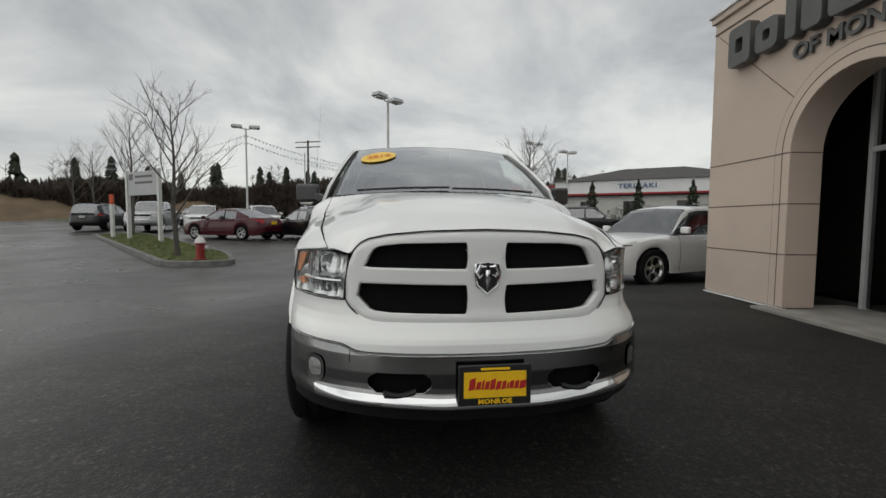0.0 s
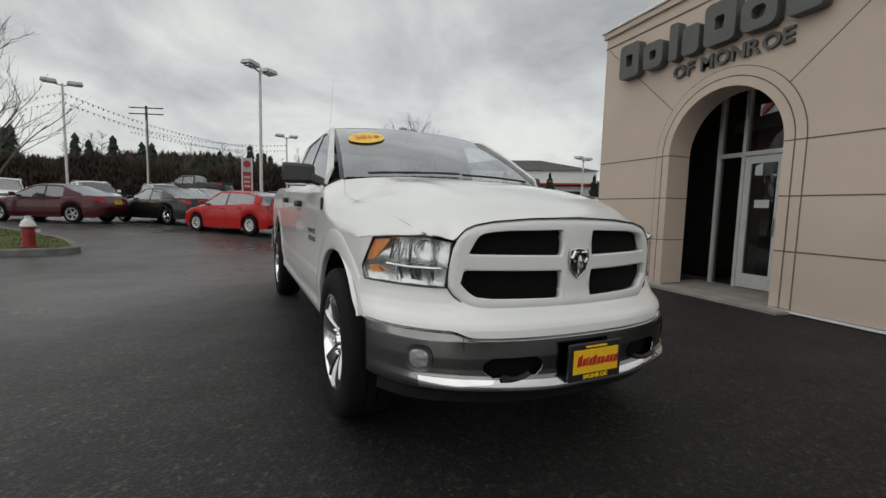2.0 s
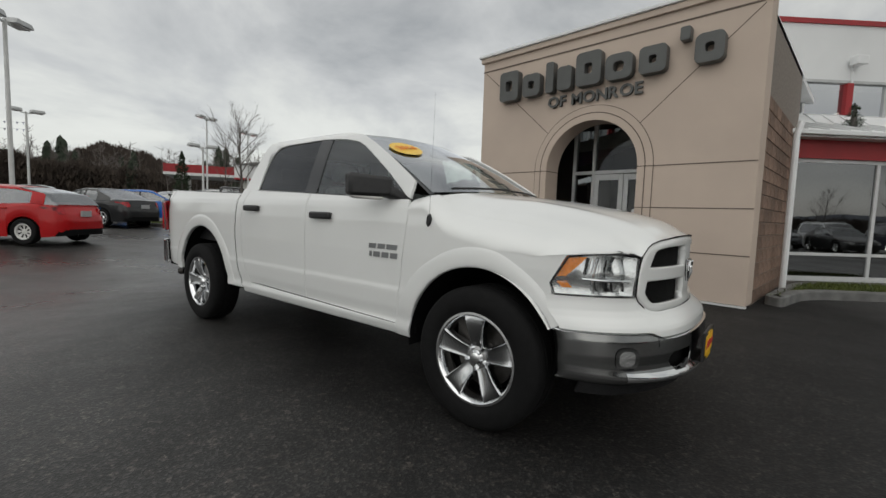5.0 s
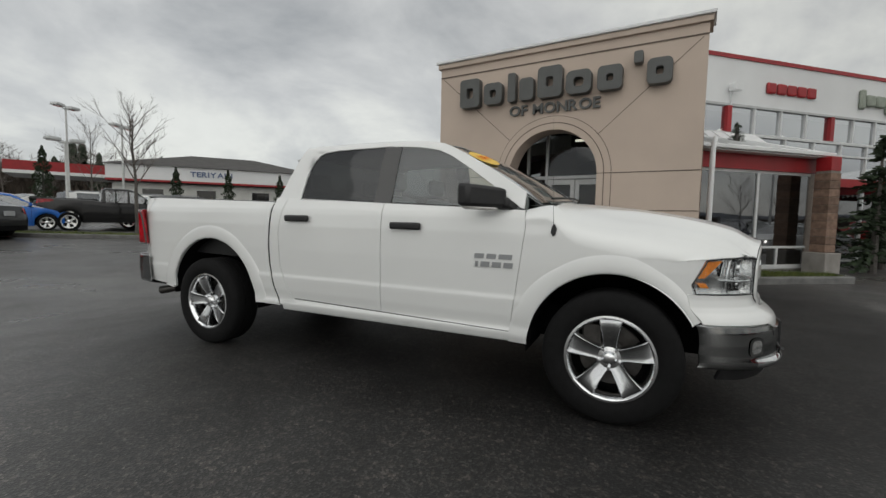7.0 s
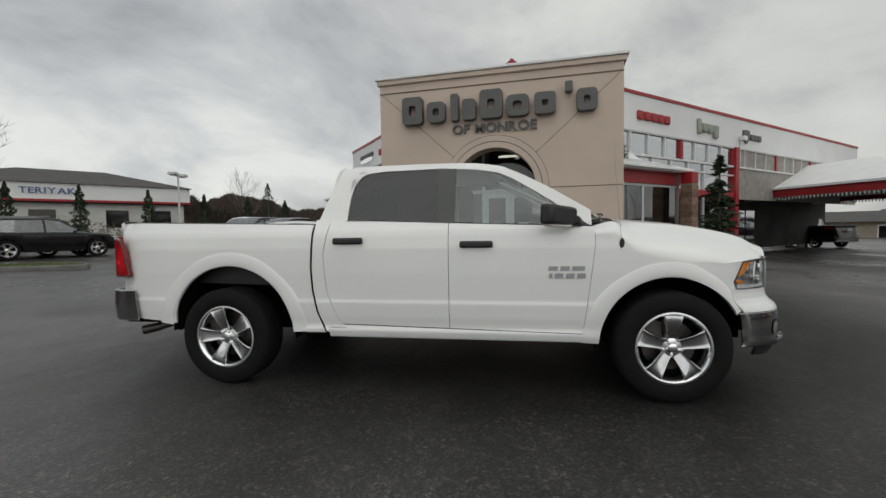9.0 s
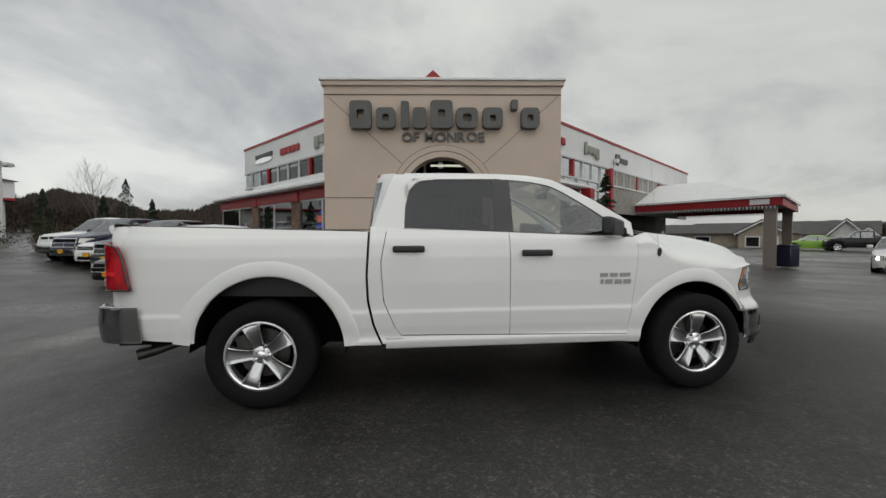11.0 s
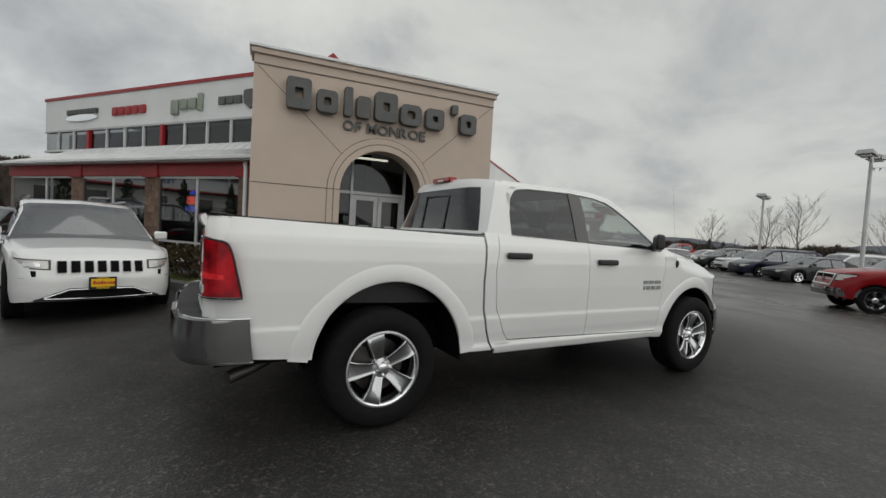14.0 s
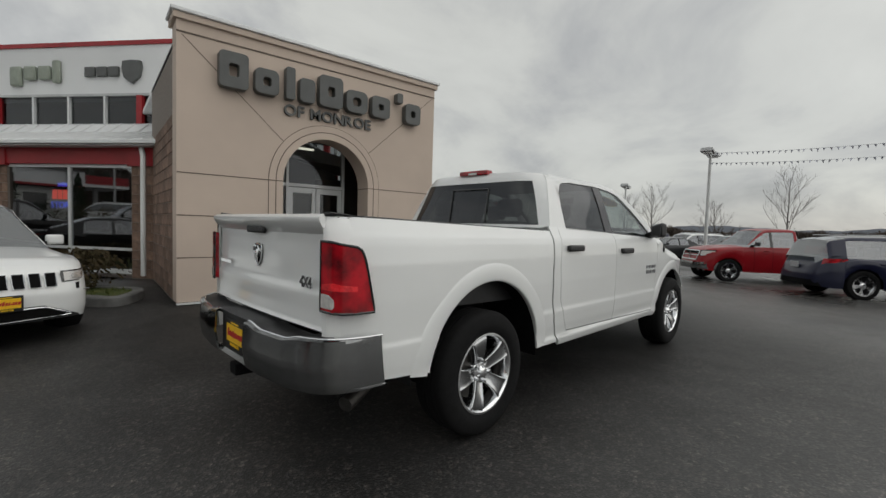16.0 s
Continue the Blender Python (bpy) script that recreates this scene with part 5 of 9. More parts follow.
prism(bm, [(a * 0.95, b * 1.05) for a, b in shield], 0.0, 0.012, lambda a, b, d: (-d, -a, b))
bmesh.ops.recalc_face_normals(bm, faces=bm.faces)
emb2 = part("tailgate_emblem", bm, GLOSSBLK, truck, "plain chrome and black shield emblem", bevel=0.004)
emb2.matrix_local = Matrix.Translation((-4.662, 0, 1.155))
for s in (-1, 1):
    tube("chrome_curl", [(-0.016, s * 0.008, 0.045), (-0.02, s * 0.030, 0.048), (-0.018, s * 0.045, 0.022), (-0.017, s * 0.034, 0.0)], [0.006, 0.011, 0.010, 0.006], CHROME, emb2)
tube("chrome_bar", [(-0.014, 0, 0.03), (-0.022, 0, -0.01), (-0.015, 0, -0.055)], [0.012, 0.014, 0.006], CHROME, emb2)
tube("chrome_rim", [(-0.012, a * 0.92, b * 1.0) for a, b in shield + shield[:1]], 0.005, CHROME, emb2, seg=6)
text_part("drive_badge", "4X4", 0.075, 0.004, Matrix.Translation((-4.672, -0.62, 1.045)) @ Matrix.Rotation(radians(-90), 4, "Z") @ Matrix.Rotation(radians(90), 4, "X"), CHROME, truck, "chrome drive badge", bold=0.004)
box("maker_bar", -4.672, -4.662, 0.48, 0.68, 1.06, 1.082, CHROME, truck)

# tail lamps wrap round the rear corner
for s in (-1, 1):
    def tl(u, v, o, s=s):
        z = 0.925 + 0.342 * v - 0.006 * u - 0.020 * max(0, v - 0.6) / 0.4 * max(0.0, u - 0.45) / 0.55
        a = interp(u, [0, 0.5, 1], [0, 0.42, 1])
        x = interp(u, [0, 0.45, 0.70, 0.85, 1], [-4.672, -4.662, -4.630, -4.570 - 0.020 * v, -4.462 - 0.075 * v - 0.016 * (max(0, v - 0.75) / 0.25) ** 2])
        y = interp(u, [0, 0.45, 0.70, 0.85, 1], [0.785, 0.865, 0.905, 0.928, 0.934])
        n = Vector((-1, 0.25 + u, 0)).normalized()
        return (x + n.x * o, s * (y + n.y * o), z)
    lampb = sheet("tail_lamp", lambda u, v: tl(u, v, 0.012), lin(0, 1, 24), lin(0.0, 1, 16), REDLENS, truck, "red tail lamp with a clear reversing lens", flip=(s > 0), solid=0.03)
    sheet("bright_lens", lambda u, v: tl(0.06 + 0.82 * u, 0.315 + 0.115 * v * (1 - 0.35 * abs(2 * u - 1)), 0.0140), lin(0, 1, 20), lin(0, 1, 3), REDBRIGHT, lampb, flip=(s > 0), solid=0.002)
    sheet("reversing_lens", lambda u, v: tl(0.04 + 0.48 * u * (1 - 0.10 * (2 * v - 1) ** 4), 0.055 + 0.20 * v * (1 - 0.22 * max(0, u - 0.7) / 0.3), 0.0165), lin(0, 1, 12), lin(0, 1, 8), CLEARLENS, lampb, flip=(s > 0), solid=0.003)
    edge = [tl(u, 0.0, 0.010) for u in lin(0, 1, 10)] + [tl(1, v, 0.010) for v in lin(0.05, 0.96, 12)] + [tl(1 - u, 1, 0.010) for u in lin(0.06, 1, 10)] + [tl(0, 1 - v, 0.010) for v in lin(0.05, 1, 8)]
    tube("lamp_edge", edge, 0.007, GLOSSBLK, lampb, seg=6)
    # body corner behind the lamp
    sheet("corner_panel", lambda u, v: (interp(u, [0, 0.45, 0.70, 1], [-4.668, -4.655, -4.62, -4.46]), s * min(interp(u, [0, 0.45, 0.70, 1], [0.780, 0.815, 0.840, 0.880]), side_y(interp(u, [0, 0.45, 0.70, 1], [-4.660, -4.640, -4.60, -4.46]), 0.62 + 0.768 * v) + (0.02 if u < 0.8 else -0.006)), 0.62 + 0.768 * v), lin(0, 1, 14), lin(0, 1, 10), WHITE, truck, flip=(s > 0))


# rear bumper: two chrome ends, a step between them
def rb(u, v):
    """Plan of the bumper from its middle round to the flank, v upwards."""
    a = abs(u)
    y = interp(a, [0, 0.60, 0.68, 0.74, 0.79, 0.83, 0.87, 0.91, 1.0], [0, 0.66, 0.755, 0.825, 0.872, 0.902, 0.924, 0.936, 0.946])
    x = interp(a, [0, 0.35, 0.60, 0.68, 0.74, 0.79, 0.83, 0.87, 0.91, 1.0], [-4.858, -4.85, -4.82, -4.795, -4.760, -4.715, -4.665, -4.600, -4.545, -4.395 - 0.035 * v])
    z = interp(v, [0, 0.10, 0.88, 1], [0.540, 0.530, 0.785, 0.796]) - 0.022 * 0.5 * (1 - math.cos(math.pi * interp(a, [0.22, 0.36, 0.56, 0.68], [0.0, 1.0, 1.0, 0.0]))) * v
    x += interp(v, [0, 0.10, 0.5, 0.92, 1], [0.05, 0.02, 0.0, 0.010, 0.035]) * (1 - 0.8 * max(0.0, a - 0.8) / 0.2)
    return (x, math.copysign(y, u), z)


for s in (-1, 1):
    usb = [s * q for q in lin(0.21, 0.58, 8) + lin(0.60, 1.0, 24)]
    sheet("bumper_end", rb, usb, lin(0, 1, 12), SATIN, truck, "chromed steel rear bumper end", solid=0.012, flip=(s > 0))
    # brighter metal bar for the glint along the rear bumper's top
    tube("bumper_edge", [(rb(u, 1)[0] + 0.004, rb(u, 1)[1], rb(u, 1)[2]) for u in usb], 0.006, CHROME, truck, seg=6)
    box("licence_lamp", -4.79, -4.77, s * 0.17 - 0.02, s * 0.17 + 0.02, 0.70, 0.75, CLEARLENS, truck)
sheet("bumper_step", lambda u, v: (rb(u * 0.80, 1)[0] + 0.006 + (-4.64 - rb(u * 0.80, 1)[0]) * v, rb(u * 0.80, 1)[1], rb(u * 0.80, 1)[2] - 0.002), lin(-1, 1, 30), lin(0, 1, 3), BLACKPL, truck, "black step pad", solid=0.02, flip=True)
sheet("bumper_middle", lambda u, v: (-4.775, u * 0.22, 0.53 + 0.25 * v), lin(-1, 1, 4), lin(0, 1, 4), BLACKPL, truck, solid=0.03)
sheet("bumper_lower", lambda u, v: (-4.80 + 0.01 * v, u * 0.30, 0.525 + 0.03 * v), lin(-1, 1, 4), lin(0, 1, 2), SATIN, truck, solid=0.02)
pr = new("rear_plate")
pr.parent = truck
pr.matrix_local = Matrix.Translation((-4.80, 0, 0.665)) @ Matrix.Rotation(radians(-90), 4, "Z")
plate_parts(pr)
box("tow_receiver", -4.82, -4.40, -0.05, 0.05, 0.43, 0.50, DARK, truck, bevel=0.006)
tube("exhaust_pipe", [(-4.15, -0.60, 0.50), (-4.3, -0.68, 0.46), (-4.42, -0.73, 0.425), (-4.52, -0.77, 0.405)], [0.032, 0.034, 0.04, 0.042], IRON, truck, "dark exhaust tailpipe", seg=14)

# ---- ground ----


def ground_sheet():
    xs = lin(-260, -40, 22) + lin(-36, 44, 40) + lin(50, 260, 21)
    ys = lin(-260, -30, 20) + lin(-26, 7, 30) + lin(8.6, 24, 30) + lin(25.5, 60, 24) + lin(65, 300, 24)
    return grid_data(lambda x, y: (x, y, gz(y)), xs, ys)


pts, fs = ground_sheet()
ground = raw("ground", pts, fs, ASPHALT)
tagged(ground, "worn dark grey asphalt car park, damp in patches", "ground", kind="structure")

# ---- dealership building ----
TX, TY0, TY1, TYC = 4.26, 3.33, 8.27, 5.80
TH = 4.42
bld = empty("dealership_building", Matrix.Identity(4), "tan stucco entrance tower with white and red showroom wings", "building")
ARW, SPR = 0.845, 2.09


def facade_outline(y0, y1, n=24):
    """Front sheet of the tower with its arched opening."""
    bm = bmesh.new()
    half = [(ARW * math.cos(a), SPR + ARW * math.sin(a)) for a in lin(0, math.pi, n)]
    inner = [(ARW, 0.05)] + half + [(-ARW, 0.05)]
    outer = []
    w, h = (TY1 - TY0) / 2, TH
    c = (TY1 + TY0) / 2 - TYC
    for a, b in inner:
        if b <= 0.06:
            outer.append((c + (w if a > 0 else -w), 0.05))
        else:
            d = Vector((a, b - SPR))
            k = 1e9
            if d.x > 1e-6:
                k = min(k, (c + w) / d.x)
            if d.x < -1e-6:
                k = min(k, (c - w) / d.x)
            if d.y > 1e-6:
                k = min(k, (h - SPR) / d.y)
            outer.append((d.x * k, SPR + d.y * k))
    vi = [bm.verts.new((TX, TYC + a, b)) for a, b in inner]
    vo = [bm.verts.new((TX, TYC + a, b)) for a, b in outer]
    for i in range(len(inner) - 1):
        bm.faces.new((vi[i], vi[i + 1], vo[i + 1], vo[i]))
    # corners above
    for s in (1, -1):
        y = TYC + c + s * w
        cand = [v for v in vo if abs(v.co.y - y) < 1e-5]
        cand2 = [v for v in vo if abs(v.co.z - h) < 1e-5]
        if cand and cand2:
            a = max(cand, key=lambda v: v.co.z)
            b = min(cand2, key=lambda v: abs(v.co.y - y))
            cv = bm.verts.new((TX, y, h))
            bm.faces.new((a, cv, b) if s > 0 else (b, cv, a))
    bmesh.ops.recalc_face_normals(bm, faces=bm.faces)
    r = bmesh.ops.extrude_face_region(bm, geom=list(bm.faces))
    for v in r["geom"]:
        if isinstance(v, bmesh.types.BMVert):
            v.co.x += 0.42
    bmesh.ops.recalc_face_normals(bm, faces=bm.faces)
    return bm


part("entrance_front", facade_outline(TY0, TY1), STUCCO, bld, "tan stucco front with an arched opening", angle=30)
# cornice and parapet
for name, x0, z0, z1, m in (("cornice", TX - 0.05, 4.40, 4.50, STUCCO), ("parapet_flashing", TX - 0.085, 4.50, 4.56, METALW)):
    box(name, x0, TX + 0.50, TY0 - (TX - x0), TY1 + (TX - x0), z0, z1, m, bld, bevel=0.012)
box("cornice_line", TX - 0.012, TX + 0.01, TY0 + 0.0, TY1 - 0.0, 4.215, 4.235, JOINT, bld)
box("drip_flashing", TX - 0.03, TX + 0.05, TY0, TYC - ARW, 0.015, 0.04, METALW, bld)
box("drip_flashing", TX - 0.03, TX + 0.05, TYC + ARW, TY1, 0.015, 0.04, METALW, bld)
for z in (0.755, 1.425, 2.09):
    box("stucco_groove", TX - 0.004, TX + 0.05, TY0 + 0.005, TYC - ARW - 0.001, z - 0.008, z + 0.008, JOINT, bld)
    box("stucco_groove", TX - 0.004, TX + 0.05, TYC + ARW + 0.001, TY1 - 0.005, z - 0.008, z + 0.008, JOINT, bld)
    for s in (-1, 1):
        box("stucco_groove", TX - 0.019, TX - 0.002, TYC + s * (ARW + 0.124) - 0.121, TYC + s * (ARW + 0.124) + 0.121, z - 0.007, z + 0.007, JOINT, bld)
        box("stucco_groove", TX + 0.001, TX + 0.42, TYC + s * ARW - 0.003, TYC + s * ARW + 0.003, z - 0.008, z + 0.008, JOINT, bld)


def arch_band(name, r0, r1, proud, z0):
    bm = bmesh.new()
    rows = []
    seq = [(1.0, 0.0, z) for z in lin(z0, SPR, 3)[:-1]] + [(math.cos(a), math.sin(a), SPR) for a in lin(0, math.pi, 36)] + [(-1.0, 0.0, z) for z in lin(SPR, z0, 3)[1:]]
    for cx, sx, zc in seq:
        rows.append([bm.verts.new((TX - d, TYC + r * cx, zc + r * sx)) for r, d in ((r0, -0.01), (r0, proud), (r1, proud), (r1, -0.01))])
    for a, b in zip(rows, rows[1:]):
        for k in range(3):
            bm.faces.new((a[k], a[k + 1], b[k + 1], b[k]))
    bmesh.ops.recalc_face_normals(bm, faces=bm.faces)
    return part(name, bm, STUCCO, bld, bevel=0.0)


arch_band("arch_moulding", ARW + 0.002, ARW + 0.125, 0.016, 0.055)
arch_band("arch_moulding", ARW + 0.125, ARW + 0.245, 0.012, 0.055)
# crack-like control joints running from the arch to the upper corners
for s in (-1, 1):
    a, b = Vector((TX - 0.003, TYC + s * 0.80, 2.75)), Vector((TX - 0.003, TYC + s * 2.40, 4.19))
    d = (b - a).normalized()
    n = Vector((0, -d.z, d.y)) * 0.006
    bm = bmesh.new()
    for p in (a - n, b - n, b + n, a + n):
        bm.verts.new(p)
    bm.verts.ensure_lookup_table()
    bm.faces.new(bm.verts)
    r = bmesh.ops.extrude_face_region(bm, geom=list(bm.faces))
    for v in r["geom"]:
        if isinstance(v, bmesh.types.BMVert):
            v.co.x += 0.02
    bmesh.ops.recalc_face_normals(bm, faces=bm.faces)
    part("stucco_joint", bm, JOINT, bld, smooth=False)

# tower sides, roof, vestibule
BX = TX + 0.42
for y0, y1 in ((TY0 + 0.02, TY0 + 0.27), (TY1 - 0.27, TY1 - 0.02)):
    box("tower_side", BX, 8.15, y0, y1, 0, 4.2, MORTAR, bld)
box("tower_roof", BX, 10.6, TY0 + 0.02, TY1 - 0.02, 4.12, 4.22, METALW, bld)
# porch ceiling in the near-black that paints its shade
box("vestibule_ceiling", BX, 8.1, TY0 + 0.3, TY1 - 0.3, 3.55, 3.62, SHADEINT, bld)
box("vestibule_floor", TX - 0.25, 8.1, TYC - 1.1, TYC + 1.1, -0.05, 0.035, CONCRETE, bld, "weathered concrete entrance slab")

# door wall inside the porch
DX = 5.35
door_wall = new("door_wall")
door_wall.parent = bld
bm = bmesh.new()
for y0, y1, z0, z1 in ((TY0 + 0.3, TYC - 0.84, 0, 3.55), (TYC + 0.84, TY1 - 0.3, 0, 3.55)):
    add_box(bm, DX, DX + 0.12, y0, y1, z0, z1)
part("side_wall", bm, SHADEINT, door_wall, smooth=False)
bm = bmesh.new()
for y in (TYC - 0.84, TYC + 0.38, TYC + 0.80):
    add_box(bm, DX - 0.05, DX + 0.06, y, y + 0.055, 0.03, 3.5)
for z in (2.10, 3.45):
    add_box(bm, DX - 0.045, DX + 0.055, TYC - 0.80, TYC + 0.84, z, z + 0.07)
part("door_frame", bm, ALUW, door_wall, "white aluminium door frame", bevel=0.005)
for y0, y1 in ((TY0 + 0.35, TYC - 0.85), (TYC + 0.87, TY1 - 0.35)):
    raw("side_light", [(DX - 0.012, y, z) for y, z in ((y0, 0.1), (y1, 0.1), (y1, 3.45), (y0, 3.45))], [(0, 1, 2, 3)], SHOPGL, door_wall, "dark glass side light", smooth=False)
raw("transom_pane", [(DX, y, z) for y, z in ((TYC - 0.8, 2.17), (TYC + 0.8, 2.17), (TYC + 0.8, 3.45), (TYC - 0.8, 3.45))], [(0, 1, 2, 3)], STOREGL, door_wall, smooth=False)
raw("side_pane", [(DX, y, z) for y, z in ((TYC + 0.43, 0.05), (TYC + 0.8, 0.05), (TYC + 0.8, 2.1), (TYC + 0.43, 2.1))], [(0, 1, 2, 3)], STOREGL, door_wall, smooth=False)
for y0, y1, hs in ((TYC - 0.785, TYC - 0.205, 1), (TYC - 0.195, TYC + 0.38, -1)):
    bm = bmesh.new()
    for a, b, c, d in ((y0, y0 + 0.09, 0.05, 2.09), (y1 - 0.09, y1, 0.05, 2.09), (y0 + 0.09, y1 - 0.09, 0.05, 0.27), (y0 + 0.09, y1 - 0.09, 1.98, 2.09)):
        add_box(bm, DX - 0.03, DX + 0.02, a, b, c, d)
    leaf = part("entrance_door", bm, ALUW, bld, "white aluminium glass door", bevel=0.004)
    raw("door_pane", [(DX - 0.004, y, z) for y, z in ((y0 + 0.09, 0.27), (y1 - 0.09, 0.27), (y1 - 0.09, 1.98), (y0 + 0.09, 1.98))], [(0, 1, 2, 3)], STOREGL, leaf, smooth=False)
    hy = y1 - 0.045 if hs > 0 else y0 + 0.045
    tube("door_handle", [(DX - 0.03, hy, 0.88), (DX - 0.085, hy, 0.88), (DX - 0.085, hy, 1.14), (DX - 0.03, hy, 1.14)], 0.012, CHROME, leaf, "chrome pull handle")
    ym = (y0 + y1) / 2
    box("door_notice", DX - 0.010, DX - 0.006, ym - 0.11, ym + 0.11, 1.30, 1.42, ALUW, leaf, "white paper notice")
# added near-black backing keeps the hall dark behind the glass
box("hall_back_wall", 10.2, 10.3, TY0 + 0.3, TY1 - 0.3, 0, 3.6, SHADEINT, bld)
for z, y, x in ((3.30, TYC - 0.1, 6.2), (3.2, TYC - 0.3, 7.2)):
    tb = box("ceiling_tube", x, x + 0.06, y - 0.6, y + 0.6, z, z + 0.05, TUBE, bld, "lit fluorescent tube")

# raised letters of the shop name: plain blocks of each letter's size
LZ0 = 3.50


def block(y_left, y_right, z0, z1, rnd, hole=0.0):
    """A block with rounded corners, 0.16 m deep, with an oval opening where hole is given as its share of the block."""
    bm = bmesh.new()
    w, h = abs(y_left - y_right), z1 - z0
    r = min(rnd, w / 2.01, h / 2.01)
    out = []
    for cx, cz, a0 in ((w - r, h - r, 0), (r, h - r, 90), (r, r, 180), (w - r, r, 270)):
        for k in range(6):
            a = radians(a0 + 18 * k)
            out.append((cx + r * math.cos(a), cz + r * math.sin(a)))

    def put(a, b, d):
        return bm.verts.new((TX - 0.02 - d, y_left - a, z0 + b))
    n = len(out)
    lo, hi = [put(a, b, 0) for a, b in out], [put(a, b, 0.15) for a, b in out]
    for i in range(n):
        bm.faces.new((lo[i], lo[(i + 1) % n], hi[(i + 1) % n], hi[i]))
    if hole:
        inn = []
        for a, b in out:
            d = math.atan2((b - h / 2) / h, (a - w / 2) / w)
            inn.append((w / 2 + w * hole * 0.5 * math.cos(d), h / 2 + h * hole * 0.5 * math.sin(d)))
        li, ui = [put(a, b, 0) for a, b in inn], [put(a, b, 0.15) for a, b in inn]
        for i in range(n):
            k = (i + 1) % n
            bm.faces.new((ui[i], ui[k], li[k], li[i]))
            bm.faces.new((hi[i], hi[k], ui[k], ui[i]))
            bm.faces.new((lo[k], lo[i], li[i], li[k]))
    else:
        bm.faces.new(hi)
        bm.faces.new(lo[::-1])
    bmesh.ops.recalc_face_normals(bm, faces=bm.faces)
    return part("sign_block", bm, LETTERG, bld, bevel=0.008)


SIGN = [(7.71, 7.27, 3.49, 4.06, 0.07), (7.17, 6.78, 3.50, 3.92, 0.09), (6.66, 6.50, 3.50, 4.05, 0.04), (6.42, 6.14, 3.50, 3.92, 0.07),
        (6.06, 5.60, 3.50, 4.07, 0.08), (5.53, 5.08, 3.50, 3.92, 0.11), (4.98, 4.57, 3.50, 3.92, 0.08), (4.40, 4.26, 3.88, 4.08, 0.03), (4.19, 3.81, 3.50, 3.92, 0.09)]
for i, (a, b, z0, z1, r) in enumerate(SIGN):
    block(a, b, z0, z1, r, (0.42, 0.38, 0, 0, 0.36, 0.42, 0.32, 0, 0.34)[i])
letters("sign_letter", "OF MONROE", 0.265, 0.02, Matrix.Translation((TX - 0.03, 5.795, 3.335)) @ Matrix.Rotation(radians(-90), 4, "Z") @ Matrix.Rotation(radians(90), 4, "X"), LETTERG, bld, 1.72, 0.006)
# dark grooves that outline the arch mouldings
for r in (ARW + 0.125, ARW + 0.247):
    tube("arch_groove", [(TX - (0.013 if r < ARW + 0.2 else 0.004), TYC + r, 0.06)] + [(TX - (0.013 if r < ARW + 0.2 else 0.004), TYC + r * math.cos(a), SPR + r * math.sin(a)) for a in lin(0, math.pi, 40)] + [(TX - (0.013 if r < ARW + 0.2 else 0.004), TYC - r, 0.06)], 0.009, JOINT, bld, seg=5)

# ---- showroom wings ----


